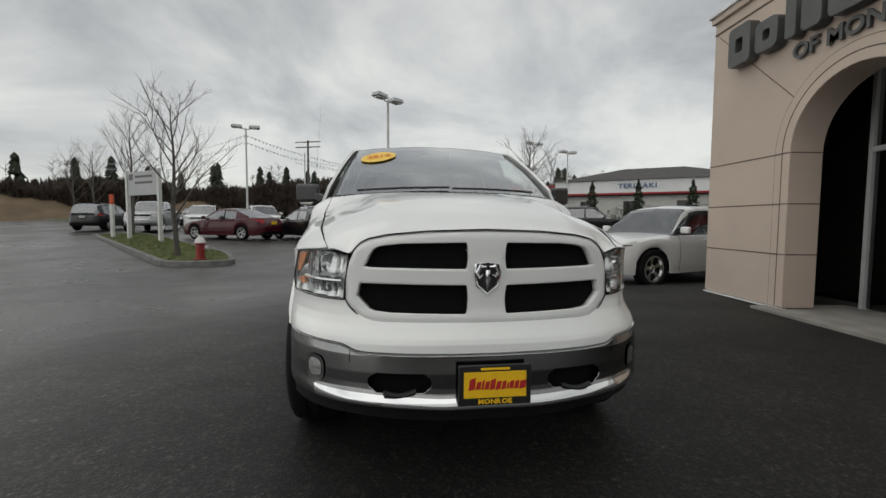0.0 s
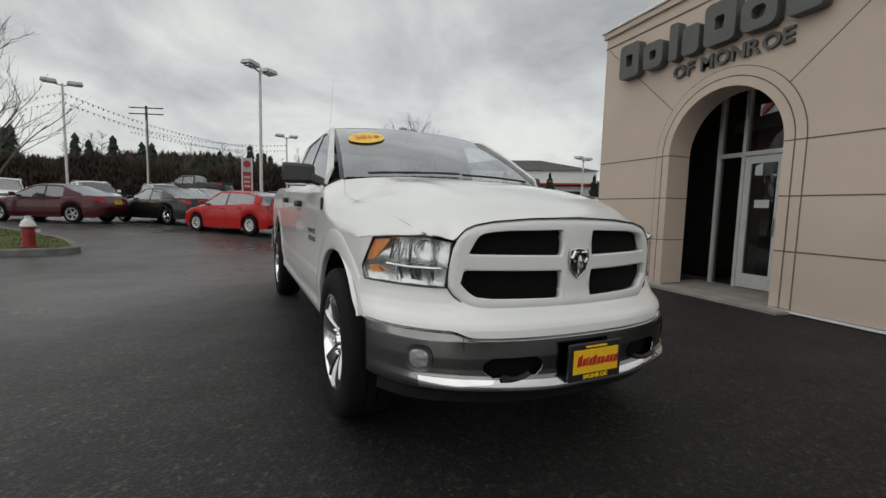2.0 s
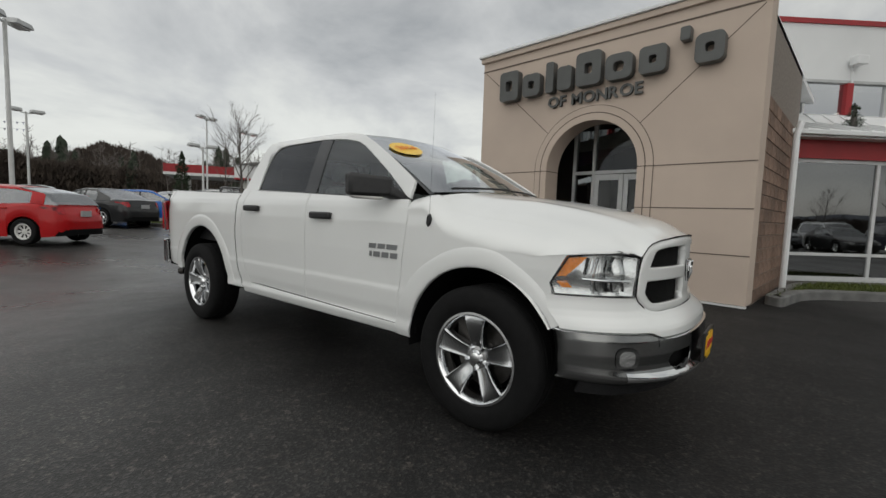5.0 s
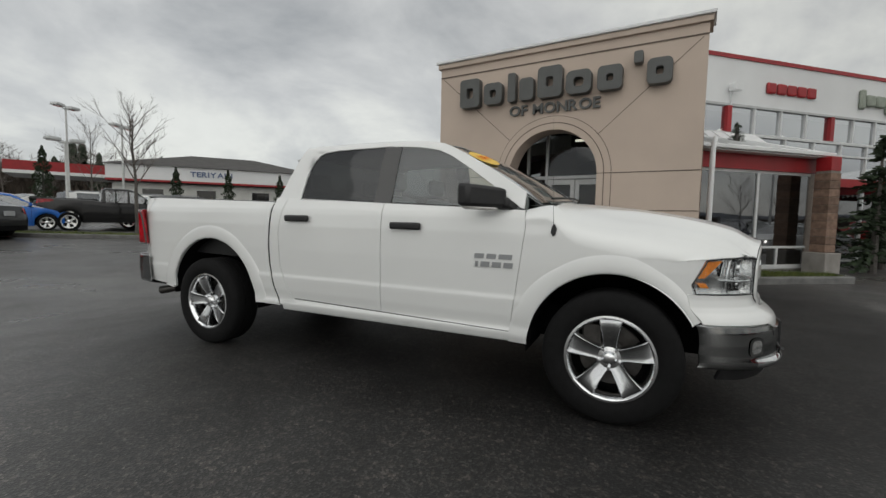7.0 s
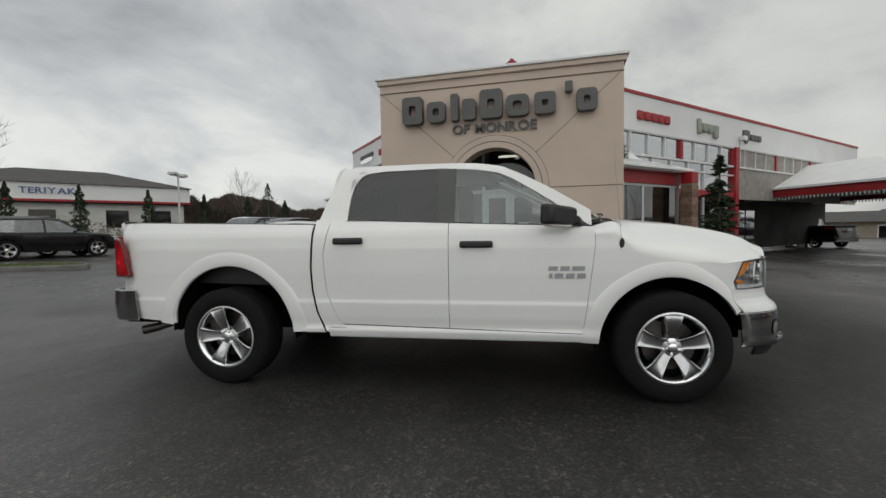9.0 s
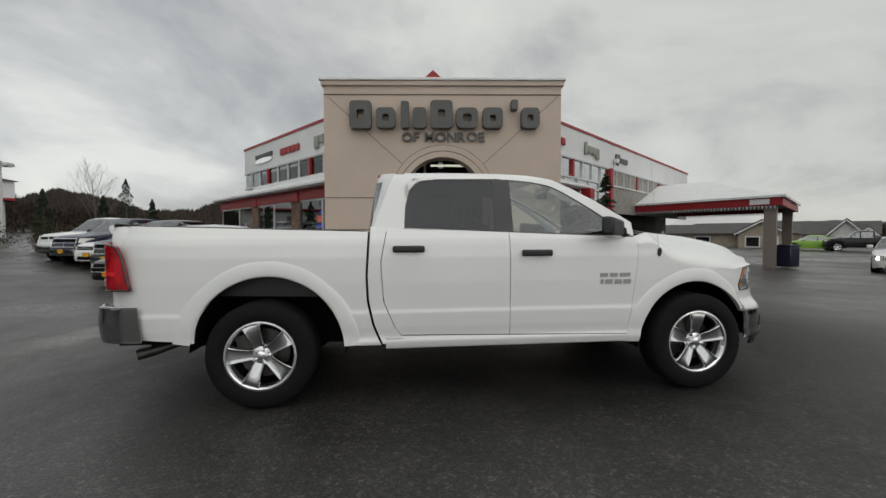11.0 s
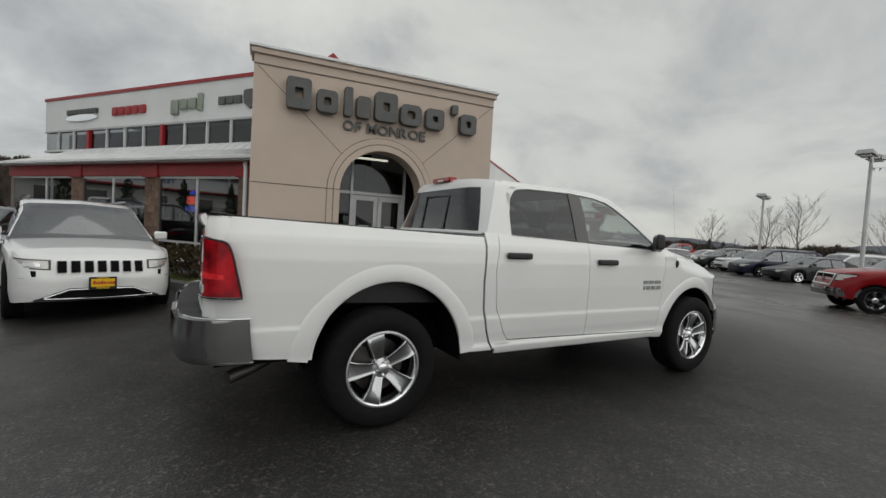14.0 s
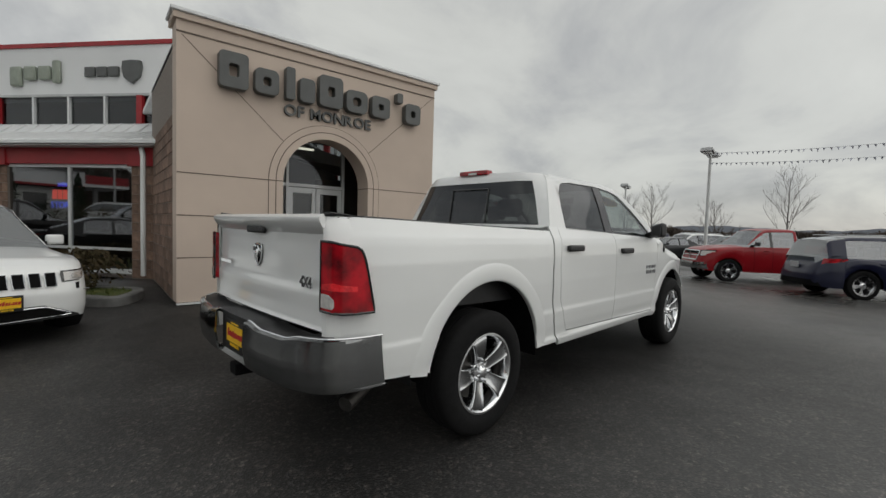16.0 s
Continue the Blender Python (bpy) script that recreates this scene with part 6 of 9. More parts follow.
def wing(side, length, eave_len, names):
    """One wing: local x runs along the wall away from the tower, y points out to the car park, z up."""
    ang = radians(43.0 * side)
    org = Vector((10.43, TYC + side * 2.36, 0))
    ex = Vector((math.cos(ang), math.sin(ang), 0))
    ey = Vector((0, 0, 1)).cross(ex) * side
    ey = ey if ey.x < 0 else -ey
    m = Matrix((ex, ey, Vector((0, 0, 1)))).transposed().to_4x4()
    m.translation = org
    w = new("showroom_wing")
    w.parent = bld
    w.matrix_local = m
    flipped = m.to_3x3().determinant() < 0

    def bx(name, x0, x1, y0, y1, z0, z1, mt, parent=None, label="", bevel=0.0):
        bm = bmesh.new()
        add_box(bm, x0, x1, y0, y1, z0, z1)
        if flipped:
            bmesh.ops.reverse_faces(bm, faces=bm.faces)
        return part(name, bm, mt, parent or w, label, smooth=bool(bevel), bevel=bevel)
    # upper storey
    bx("upper_fascia", -2.4, length, -0.25, 0.0, 4.66, 5.92, PANELW, label="white metal fascia with raised maker signs")
    bx("fascia_trim", -2.4, length + 0.03, -0.28, 0.04, 5.92, 6.03, REDPAINT, label="red roof edge")
    bx("fascia_shadow_trim", -2.4, length, -0.2, 0.03, 4.60, 4.66, LAMPGREY)
    bx("upper_back", -2.4, length, -0.9, -0.85, 3.0, 4.7, SHADEINT)
    bx("wing_roof", -2.4, length, -9, -0.3, 5.6, 5.7, METALW)
    bx("strip_sill", -2.4, length, -0.2, 0.03, 3.78, 3.86, ALUW)
    step = 1.12 if side > 0 else 1.04
    x, i = (-1.0, 0) if side > 0 else (-2.24, -2)
    while x < length - 0.2:
        post = (i % 4 == 1)
        bx("mullion", x, x + (0.16 if post else 0.06), -0.1, 0.02 if not post else 0.05, 3.86, 4.60, REDPAINT if post else ALUW)
        x2 = min(x + step, length)
        raw("window_pane", [(x + 0.02, -0.05, 3.86), (x2, -0.05, 3.86), (x2, -0.05, 4.60), (x + 0.02, -0.05, 4.60)], [(0, 1, 2, 3)], UPGLASS if side < 0 else STOREGL, w, smooth=False)
        x = x2
        i += 1
    # pent roof over the shop front
    D = 1.72
    prof = [(0.02, 3.84), (0.4, 3.55), (D + 0.35, 3.04), (D + 0.38, 2.90), (D + 0.10, 2.90), (0.02, 3.2)]
    bm = bmesh.new()
    prism(bm, prof, -2.3, eave_len, lambda a, b, d: (d, a, b))
    bmesh.ops.recalc_face_normals(bm, faces=bm.faces)
    part("pent_roof", bm, METALW, w, "white ribbed metal pent roof", smooth=False)
    for k in range(int(eave_len / 0.42) + 5):
        xx = -2.2 + 0.42 * k
        if xx < eave_len:
            tube("roof_rib", [(xx, 0.03, 3.86), (xx, 0.4, 3.57), (xx, D + 0.34, 3.055)], 0.014, METALW, w, seg=5)
    bx("gutter", -2.3, eave_len, D + 0.36, D + 0.46, 2.93, 3.02, METALW, bevel=0.015)
    bx("red_band", -2.2, eave_len - 0.1, D - 0.02, D + 0.10, 2.54, 2.90, REDPAINT, label="dark red band under the eave")
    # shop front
    # near-black backing paints the shade inside the shop
    bx("shop_back_wall", -2.2, eave_len, -2.6, -2.5, 0, 3.2, SHADEINT)
    bx("shop_floor", -2.2, eave_len, -2.6, D, 0.0, 0.06, CARPET)
    bx("window_head", -2.0, eave_len - 0.2, D - 0.03, D + 0.03, 2.47, 2.54, ALUW)
    bx("window_rail", -2.0, eave_len - 0.2, D - 0.03, D + 0.03, 0.62, 0.68, ALUW)
    bx("window_foot", -2.0, eave_len - 0.2, D - 0.03, D + 0.03, 0.10, 0.20, ALUW)
    bx("stall_base", -2.0, eave_len - 0.2, D - 0.10, D, 0.0, 0.10, CONCRETE)
    xs = []
    x, n = (-1.55, 0) if side > 0 else (0.05, 1)
    while x < eave_len - (1.6 if side > 0 else 0.9):
        xs.append(x)
        pier = (n % 2 == 0)
        if pier:
            bx("shop_pier", x - 0.32, x + 0.32, D - 0.12, D + 0.05, 0, 2.54, MORTAR)
            bx("red_pier_cap", x - 0.36, x + 0.36, D + 0.0, D + 0.13, 2.50, 2.93, REDPAINT)
        else:
            bx("mullion", x - 0.035, x + 0.035, D - 0.03, D + 0.03, 0.2, 2.47, ALUW)
            bx("low_mullion", x + 0.75, x + 0.80, D - 0.03, D + 0.03, 0.2, 0.62, ALUW)
        x += 1.95
        n += 1
    if side < 0:
        xs.insert(0, -2.0)
    for a, b in zip(xs, xs[1:] + [eave_len - 0.2]):
        raw("shop_pane", [(a, D, 0.2), (b, D, 0.2), (b, D, 2.47), (a, D, 2.47)], [(0, 1, 2, 3)], SHOPGL, w, smooth=False)
    if side < 0:
        # beyond the eave: tall glazing with a red band, then a plain wall behind the canopy
        bx("red_band", eave_len, 9.3, -0.02, 0.06, 2.45, 2.72, REDPAINT)
        bx("lower_back", eave_len, 9.4, -1.6, -1.5, 0, 3.2, SHADEINT)
        bx("glazing_rail", eave_len, 9.3, -0.04, 0.03, 3.40, 3.46, ALUW)
        bx("red_column", 9.25, 9.55, -0.1, 0.12, 0, 4.66, REDPAINT)
        bx("tan_wall", 9.55, length, -0.12, -0.02, 2.4, 4.66, CONCRETE)
        bx("lower_wall", 9.55, length, -1.6, -1.5, 0, 3.0, SHADEINT)
        xx = eave_len
        while xx < 9.2:
            bx("mullion", xx, xx + 0.06, -0.06, 0.02, 0.1, 3.86, ALUW if xx > eave_len else REDPAINT)
            raw("window_pane", [(xx + 0.03, -0.05, 2.72), (xx + 1.2, -0.05, 2.72), (xx + 1.2, -0.05, 3.78), (xx + 0.03, -0.05, 3.78)], [(0, 1, 2, 3)], UPGLASS, w, smooth=False)
            raw("shop_pane", [(xx + 0.03, -0.05, 0.1), (xx + 1.2, -0.05, 0.1), (xx + 1.2, -0.05, 2.45), (xx + 0.03, -0.05, 2.45)], [(0, 1, 2, 3)], SHOPGL, w, smooth=False)
            xx += 1.2
        for xx, zz in ((1.2, 3.98), (3.4, 3.95), (5.0, 3.55), (5.6, 3.2)):
            bx("ceiling_lamp", xx, xx + 0.28, -0.55, -0.40, zz, zz + 0.07, TUBE, label="lit ceiling lamp behind the glass")
        for xx in (10.6, 11.7, 12.8, 13.9):
            raw("shop_pane", [(xx, -1.45, 0.5), (xx + 0.95, -1.45, 0.5), (xx + 0.95, -1.45, 2.0), (xx, -1.45, 2.0)], [(0, 1, 2, 3)], UPGLASS, w, smooth=False)
    for xx in (1.0, 9.8) if side < 0 else ():
        fl = bx("floodlight", xx - 0.14, xx + 0.14, 0.05, 0.26, 4.98, 5.18, METALW, label="white box floodlight on the fascia", bevel=0.02)
        bx("conduit", xx - 0.02, xx + 0.02, 0.0, 0.04, 3.9, 5.0, METALW, fl)
    bx("end_wall", eave_len - 0.25, eave_len, -2.6, D, 0, 3.0, MORTAR)
    # maker signs as plain raised shapes
    for kind, x in names:
        z = 5.22
        if kind == "oval":
            bm = bmesh.new()
            prism(bm, [(1.10 * math.cos(a), 0.13 * math.sin(a) - 0.12) for a in lin(0, 2 * math.pi, 20)[:-1]], 0.0, 0.07, lambda a, b, d: (x + a, d, z + b))
            bmesh.ops.recalc_face_normals(bm, faces=bm.faces)
            sg = part("sign_wing", bm, CHROME, w, "silver wing-shaped sign")
            for k in range(8):
                bx("sign_bar", x - 1.04 + 0.26 * k, x - 0.80 + 0.26 * k, 0.0, 0.08, z + 0.02, z + 0.21, LETTERS, sg)
        elif kind == "red":
            for k in range(5):
                bx("sign_bar", x - 1.0 + 0.41 * k, x - 0.66 + 0.41 * k, 0.0, 0.09, z - 0.16, z + 0.16, REDPAINT, bevel=0.05)
        elif kind == "green":
            for k, (a, b, c, d) in enumerate(((-0.78, -0.55, -0.28, 0.34), (-0.48, -0.10, -0.18, 0.20), (-0.02, 0.36, -0.18, 0.20), (0.44, 0.80, -0.34, 0.20))):
                bx("sign_block", x + a, x + b, 0.0, 0.12, z + c, z + d, GREYLET, bevel=0.06)
        else:
            bm = bmesh.new()
            prism(bm, [(a * 5.0, b * 4.4) for a, b in shield], 0, 0.08, lambda a, b, d: (x - 0.5 + a, d, z + b))
            bmesh.ops.recalc_face_normals(bm, faces=bm.faces)
            sg = part("sign_shield", bm, LETTERG, w, "grey shield-shaped sign")
            for k in range(3):
                bx("sign_bar", x - 0.10 + 0.36 * k, x + 0.2 + 0.36 * k, 0.0, 0.08, z - 0.12, z + 0.14, LETTERG, bevel=0.02)
    return w, bx


LWING, lbx = wing(1, 12.35, 10.7, [("oval", 9.6), ("red", 6.6), ("green", 3.35), ("shield", 0.9)])
RWING, rbx = wing(-1, 25.0, 2.0, [("red", 3.3), ("green", 7.0), ("shield", 10.8)])

# ---- other vehicles ----
PAINTS = {
    "white": WHITE,
    "maroon": mat("maroon_car_paint", (0.055, 0.003, 0.008), 0.3, 0.2, 0.05, 3, coat=0.6, spec=0.2),
    "black": mat("black_car_paint", (0.006, 0.006, 0.0065), 0.3, 0.0, 0.1, 3, coat=0.6, spec=0.2),
    "charcoal": mat("charcoal_car_paint", (0.020, 0.021, 0.022), 0.3, 0.2, 0.05, 3, coat=0.6, spec=0.2),
    "red": mat("red_car_paint", (0.40, 0.004, 0.006), 0.4, 0.0, 0.05, 3, coat=0.5, spec=0.15),
    "darkred": mat("deep_red_car_paint", (0.25, 0.004, 0.009), 0.4, 0.0, 0.05, 3, coat=0.5, spec=0.15),
    "navy": mat("navy_car_paint", (0.010, 0.012, 0.034), 0.35, 0.1, 0.05, 3, coat=0.6, spec=0.2),
    "blue": mat("blue_car_paint", (0.02, 0.13, 0.48), 0.35, 0.1, 0.05, 3, coat=0.6, spec=0.2),
    "silver": mat("silver_car_paint", (0.36, 0.37, 0.38), 0.3, 0.5, 0.05, 3, coat=0.8),
    "lime": mat("lime_car_paint", (0.22, 0.42, 0.05), 0.3, 0.1, 0.05, 3, coat=0.6, spec=0.2),
}
# length, width, wheelbase, front axle from nose, wheel radius, ground clearance; top line and roof line as fractions of the length from the nose
KINDS = {
    "sedan": dict(L=4.85, W=1.84, wb=2.82, fo=0.95, r=0.335, zb=0.20, top=([0, .03, .10, .25, .34, .60, .80, .90, .97, 1], [.60, .72, .80, .92, .98, .99, 1.03, 1.06, 1.02, .75]),
                  roof=([.26, .30, .44, .52, .66, .84, .89], [.92, .99, 1.39, 1.45, 1.43, 1.12, 1.03]), b=.56),
    "hatch": dict(L=4.36, W=1.82, wb=2.65, fo=0.88, r=0.325, zb=0.19, top=([0, .03, .10, .25, .34, .60, .85, .97, 1], [.62, .74, .84, .95, .99, 1.02, 1.07, 1.02, .75]),
                  roof=([.22, .27, .42, .52, .75, .90, .97], [.93, 1.0, 1.42, 1.48, 1.44, 1.30, 1.02]), b=.55),
    "suv": dict(L=4.82, W=1.94, wb=2.91, fo=0.90, r=0.385, zb=0.28, top=([0, .02, .08, .25, .34, .60, .85, .97, 1], [.76, .90, .98, 1.05, 1.08, 1.09, 1.11, 1.08, .82]),
                roof=([.285, .30, .42, .50, .85, .93, .985], [1.03, 1.09, 1.58, 1.66, 1.63, 1.54, 1.08]), b=.55),
    "van": dict(L=5.1, W=1.98, wb=3.05, fo=0.98, r=0.345, zb=0.20, top=([0, .03, .10, .20, .30, .60, .90, .98, 1], [.65, .80, .92, 1.02, 1.05, 1.06, 1.07, 1.03, .8]),
                roof=([.14, .20, .35, .44, .88, .96, .99], [.98, 1.06, 1.66, 1.76, 1.74, 1.66, 1.05]), b=.46),
    "pickup": dict(L=5.75, W=1.98, wb=3.56, fo=0.95, r=0.395, zb=0.36, top=([0, .02, .06, .20, .28, .60, .63, .90, .985, 1], [.85, 1.08, 1.15, 1.24, 1.26, 1.28, 1.34, 1.36, 1.34, .95]),
                   roof=([.235, .28, .37, .42, .56, .585, .60], [1.22, 1.30, 1.78, 1.86, 1.87, 1.82, 1.30]), b=.425),
}
WHEEL_CACHE = {}


def small_wheel(parent, r, m, style):
    key = (round(r, 3), style)
    if key not in WHEEL_CACHE:
        hub = new("wheel")
        w = 0.11
        rim = r * (0.70 if style != "steel" else 0.62)
        lathe("tyre", [(rim, w * 0.9), (rim + 0.02, w), (r - 0.02, w * 0.97), (r, w * 0.75), (r, -w * 0.75), (r - 0.02, -w), (rim, -w)], RUBBER, hub, seg=30)
        sm = {"alloy": ALLOY, "grey": GREYALLOY, "steel": HYDW, "dark": GLOSSBLK}[style]
        rm = lathe("rim", [(0.0, w * 0.62), (0.05, w * 0.60), (0.07, w * 0.45), (rim * 0.80, w * 0.52), (rim * 0.86, w * 0.9), (rim + 0.003, w * 0.92), (rim + 0.003, w * 0.8)], sm, hub, seg=30)
        n = 5 if style != "steel" else 8
        for i in range(n):
            a = 2 * math.pi * i / n
            bm = bmesh.new()
            h = math.pi / n * (0.55 if style != "steel" else 0.4)
            out = [(0.36 * rim * math.cos(a + q), 0.36 * rim * math.sin(a + q)) for q in (-h * 0.9, h * 0.9)] + [(0.80 * rim * math.cos(a + q), 0.80 * rim * math.sin(a + q)) for q in (h, h * 0.4, -h * 0.4, -h)]
            prism(bm, out, w * 0.35, w * 0.545, lambda p, q, d: (p, d, q))
            bmesh.ops.recalc_face_normals(bm, faces=bm.faces)
            part("wheel_slot", bm, DARK, rm, smooth=False)
        WHEEL_CACHE[key] = hub
        hub.parent = parent
        hub.matrix_local = m
        return hub
    ob = copy_part(WHEEL_CACHE[key], m)
    ob.parent = parent
    ob.matrix_local = m
    return ob


def car(name, label, kind, paint, place, heading, wheel="alloy", lights=False, front="slots", group="parked cars", category="car", tint=None, scale=1.0, plate_on=False, lift=0.0):
    """A car: place is the middle of its axles on the ground, heading the way of its nose in degrees from x."""
    k = KINDS[kind]
    L, W, wb_, r, zb = k["L"] * scale, k["W"], k["wb"] * scale, k["r"], k["zb"]
    nose = wb_ / 2 + k["fo"] * scale
    th = empty(name, Matrix.Translation((place[0], place[1], gz(place[1]) + lift)) @ Matrix.Rotation(radians(heading), 4, "Z"), label, category, group)
    P = 6.0
    pm = PAINTS[paint]

    def top(f):
        return interp(f, *k["top"])

    def plan(f):
        u = abs(2 * f - 1)
        return W / 2 * max(0.0, 1 - u ** P) ** (1 / P) * (1 - 0.05 * max(0, u - 0.5))

    fa, ra = (nose - wb_ / 2) / L, (nose + wb_ / 2) / L
    ar = (r + 0.055) / L

    def low(f):
        z = zb + 0.06 * max(0, abs(2 * f - 1) - 0.85) / 0.15
        for c in (fa, ra):
            if abs(f - c) < ar:
                z = max(z, r + (ar * L) * math.sqrt(max(0, 1 - ((f - c) / ar) ** 2)))
        return z

    def lean(f, z):
        e = max(0, abs(2 * f - 1) - 0.7) / 0.3
        return (1 if f < 0.5 else -1) * e ** 2 * (0.06 - 0.35 * max(0, z - 0.62) - 0.2 * max(0, 0.42 - z))

    def body(f, v):
        w, zt, z0 = plan(f), top(f), low(f)
        if z0 > zt - 0.12:
            z0 = zt - 0.12
        pts_ = [(w * 0.97, z0), (w * 0.995, z0 + (zt - z0) * 0.2), (w, z0 + (zt - z0) * 0.5), (w * 0.985, zt - (zt - z0) * 0.22), (w * 0.95, zt - 0.045), (w * 0.88, zt - 0.008), (w * 0.5, zt + 0.012), (0, zt + 0.022)]
        q = v * (len(pts_) - 1)
        i = min(int(q), len(pts_) - 2)
        a = q - i
        y, z = (pts_[i][0] * (1 - a) + pts_[i + 1][0] * a, pts_[i][1] * (1 - a) + pts_[i + 1][1] * a)
        return (nose - f * L + lean(f, z), y, z)

    fs_ = set(0.5 - 0.5 * math.cos(math.pi * i / 44) for i in range(45))
    for c in (fa, ra):
        for s in (-1, 1):
            for q in (0.002, 0.006, 0.012):
                fs_ |= {c + s * (ar - q / 2), c + s * (ar + q / 3)}
    fs_ = sorted(f for f in fs_ if 0 <= f <= 1)
    vs1, f1 = grid_data(body, fs_, lin(0, 1, 21))
    n1 = len(vs1)
    allv = vs1 + [(x, -y, z) for x, y, z in vs1]
    allf = f1 + [tuple(i + n1 for i in f[::-1]) for f in f1]
    raw("body", allv, allf, pm, th, angle=32)
    # dark floor and wheel wells
    box("underbody", nose - L * 0.96, nose - L * 0.04, -W * 0.40, W * 0.40, zb + 0.02, min(0.62, r * 1.5), DARK, th)
    if kind == "pickup":
        box("bed_cover", nose - L * 0.975, nose - L * 0.615, -W * 0.40, W * 0.40, 1.30, 1.385, BLACKPL, th, bevel=0.02)
    # cabin
    rx, rz = k["roof"]

    def rl(f):
        return interp(f, rx, rz)
    wbelt = W / 2 * 0.93

    def gh(f, v, o=0.0):
        zt, zr = top(f) - 0.03, max(rl(f), top(f) - 0.02)
        t1 = min(max((zr - zt) / 0.45, 0), 1)
        wr = wbelt - 0.17 * t1 * W / 1.84
        pts_ = [(wbelt * plan(f) / (W / 2), zt), (wr * plan(f) / (W / 2), zt + (zr - zt) * 0.94), (wr * 0.90 * plan(f) / (W / 2), zr), (0, zr + 0.035 * t1)]
        q = v * 3
        i = min(int(q), 2)
        a = q - i
        y, z = pts_[i][0] * (1 - a) + pts_[i + 1][0] * a, pts_[i][1] * (1 - a) + pts_[i + 1][1] * a
        return (nose - f * L, y + (o if v < 0.9 else 0), z + o * 0.7)

    def two(nm, fn, us_, vs_, m_, lab=""):
        v1, g1 = grid_data(fn, us_, vs_)
        nn = len(v1)
        if "pillar" in nm or "rail" in nm:
            raw(nm, [(x, -y, z) for x, y, z in v1], [g[::-1] for g in g1], m_, th, lab)
            return raw(nm, v1, g1, m_, th, lab)
        return raw(nm, v1 + [(x, -y, z) for x, y, z in v1], g1 + [tuple(i + nn for i in g[::-1]) for g in g1], m_, th, lab)
    two("cabin_glass", gh, sorted(set(lin(rx[0], rx[-1], 24) + list(rx))), lin(0, 1, 12), tint or CARGL, "tinted car windows")
    two("roof", lambda f, v: gh(f, 0.36 + 0.64 * v, 0.008), lin(rx[2] + 0.01, rx[-3] + 0.01, 10), lin(0, 1, 8), pm)
    bpl = k["b"]
    two("door_pillar", lambda f, v: gh(f, 0.36 * v, 0.006), lin(bpl - 0.008, bpl + 0.008, 2), lin(0, 1, 6), GLOSSBLK)
    two("roof_rail", lambda f, v: gh(f, 0.30 + 0.08 * v, 0.009), lin(rx[2], rx[-2], 12), lin(0, 1, 3), pm)
    two("front_pillar", lambda f, v: gh(f, 0.27 + 0.13 * v, 0.009), lin(rx[1], rx[2] + 0.01, 8), lin(0, 1, 3), pm)
    cx0 = {"sedan": .70, "hatch": .84, "suv": .86, "van": .88, "pickup": .567}[kind]
    two("rear_pillar", lambda f, v: gh(f + 0.04 * (1 - v) * (rx[-1] - f), 0.37 * v, 0.008), lin(cx0, rx[-2] + 0.01, 6), lin(0, 1, 5), pm)
    # near-black sheet added over the body's deck, for the dim cabin
    two("cabin_floor", lambda f, v: (nose - f * L, W * 0.445 * (1 - v), top(f) + 0.034), lin(rx[1] + 0.004, rx[-2], 10), [0, 1], DARK)
    for sx in (bpl - 0.05, bpl + 0.14):
        for s in (-1, 1):
            box("seat_back", nose - sx * L - 0.06, nose - sx * L + 0.06, s * W * 0.2 - 0.2, s * W * 0.2 + 0.2, top(sx) - 0.2, top(sx) + 0.28, SEAT, th, bevel=0.04)
    # wheels
    for x in (wb_ / 2, -wb_ / 2):
        for s in (-1, 1):
            mm = Matrix.Translation((x, s * (W / 2 - 0.125), r))
            if s < 0:
                mm = mm @ Matrix.Rotation(math.pi, 4, "Z")
            small_wheel(th, r, mm @ Matrix.Rotation(0.3 * x, 4, "Y"), wheel)

    # lamps, grille, bumpers, mirrors, handles, seams
    def fx(y, z, o=0.006):
        f = 0.5 - 0.5 * max(0.0, 1 - min(1, abs(y) / (W / 2 * 0.955)) ** P) ** (1 / P)
        return nose - f * L + lean(f, z) + o

    def bxx(y, z, o=0.006):
        f = 0.5 + 0.5 * max(0.0, 1 - min(1, abs(y) / (W / 2 * 0.955)) ** P) ** (1 / P)
        return nose - f * L + lean(f, z) - o
    zt = top(0.03)
    z1, z0 = zt - 0.05, zt - (0.19 if kind != "pickup" else 0.24)
    if kind == "suv":
        z1, z0 = zt - 0.06, zt - 0.19
    if front == "seven":
        z1, z0 = zt - 0.075, zt - 0.185
    for s in (-1, 1):
        lm = HEADLIT if lights else CLEARLENS
        ya, yb = (0.56, 0.925) if front != "bigchrome" else (0.62, 0.92)
        sheet("headlamp", lambda u, v: (fx(u * W / 2, z0 + v * (z1 - z0)), s * u * W / 2, z0 + 0.02 * u + v * (z1 - z0)), lin(ya, yb, 8), lin(0.1, 1, 3), lm if not lights else CLEARLENS, th, flip=(s < 0), solid=0.02)
        sheet("headlamp_surround", lambda u, v: (fx(u * W / 2, z0 + v * (z1 - z0), 0.0) + 0.002, s * u * W / 2, z0 + 0.02 * u + v * (z1 - z0)), lin(ya - 0.025, min(yb + 0.012, 0.94), 8), lin(-0.02, 1.14, 3), GLOSSBLK, th, flip=(s < 0), solid=0.015)
        if lights:
            lb = lathe("lit_bulb", [(0, 0.02), (0.05, 0.015), (0.07, 0)], HEADLIT, th, seg=16, axis="Z")
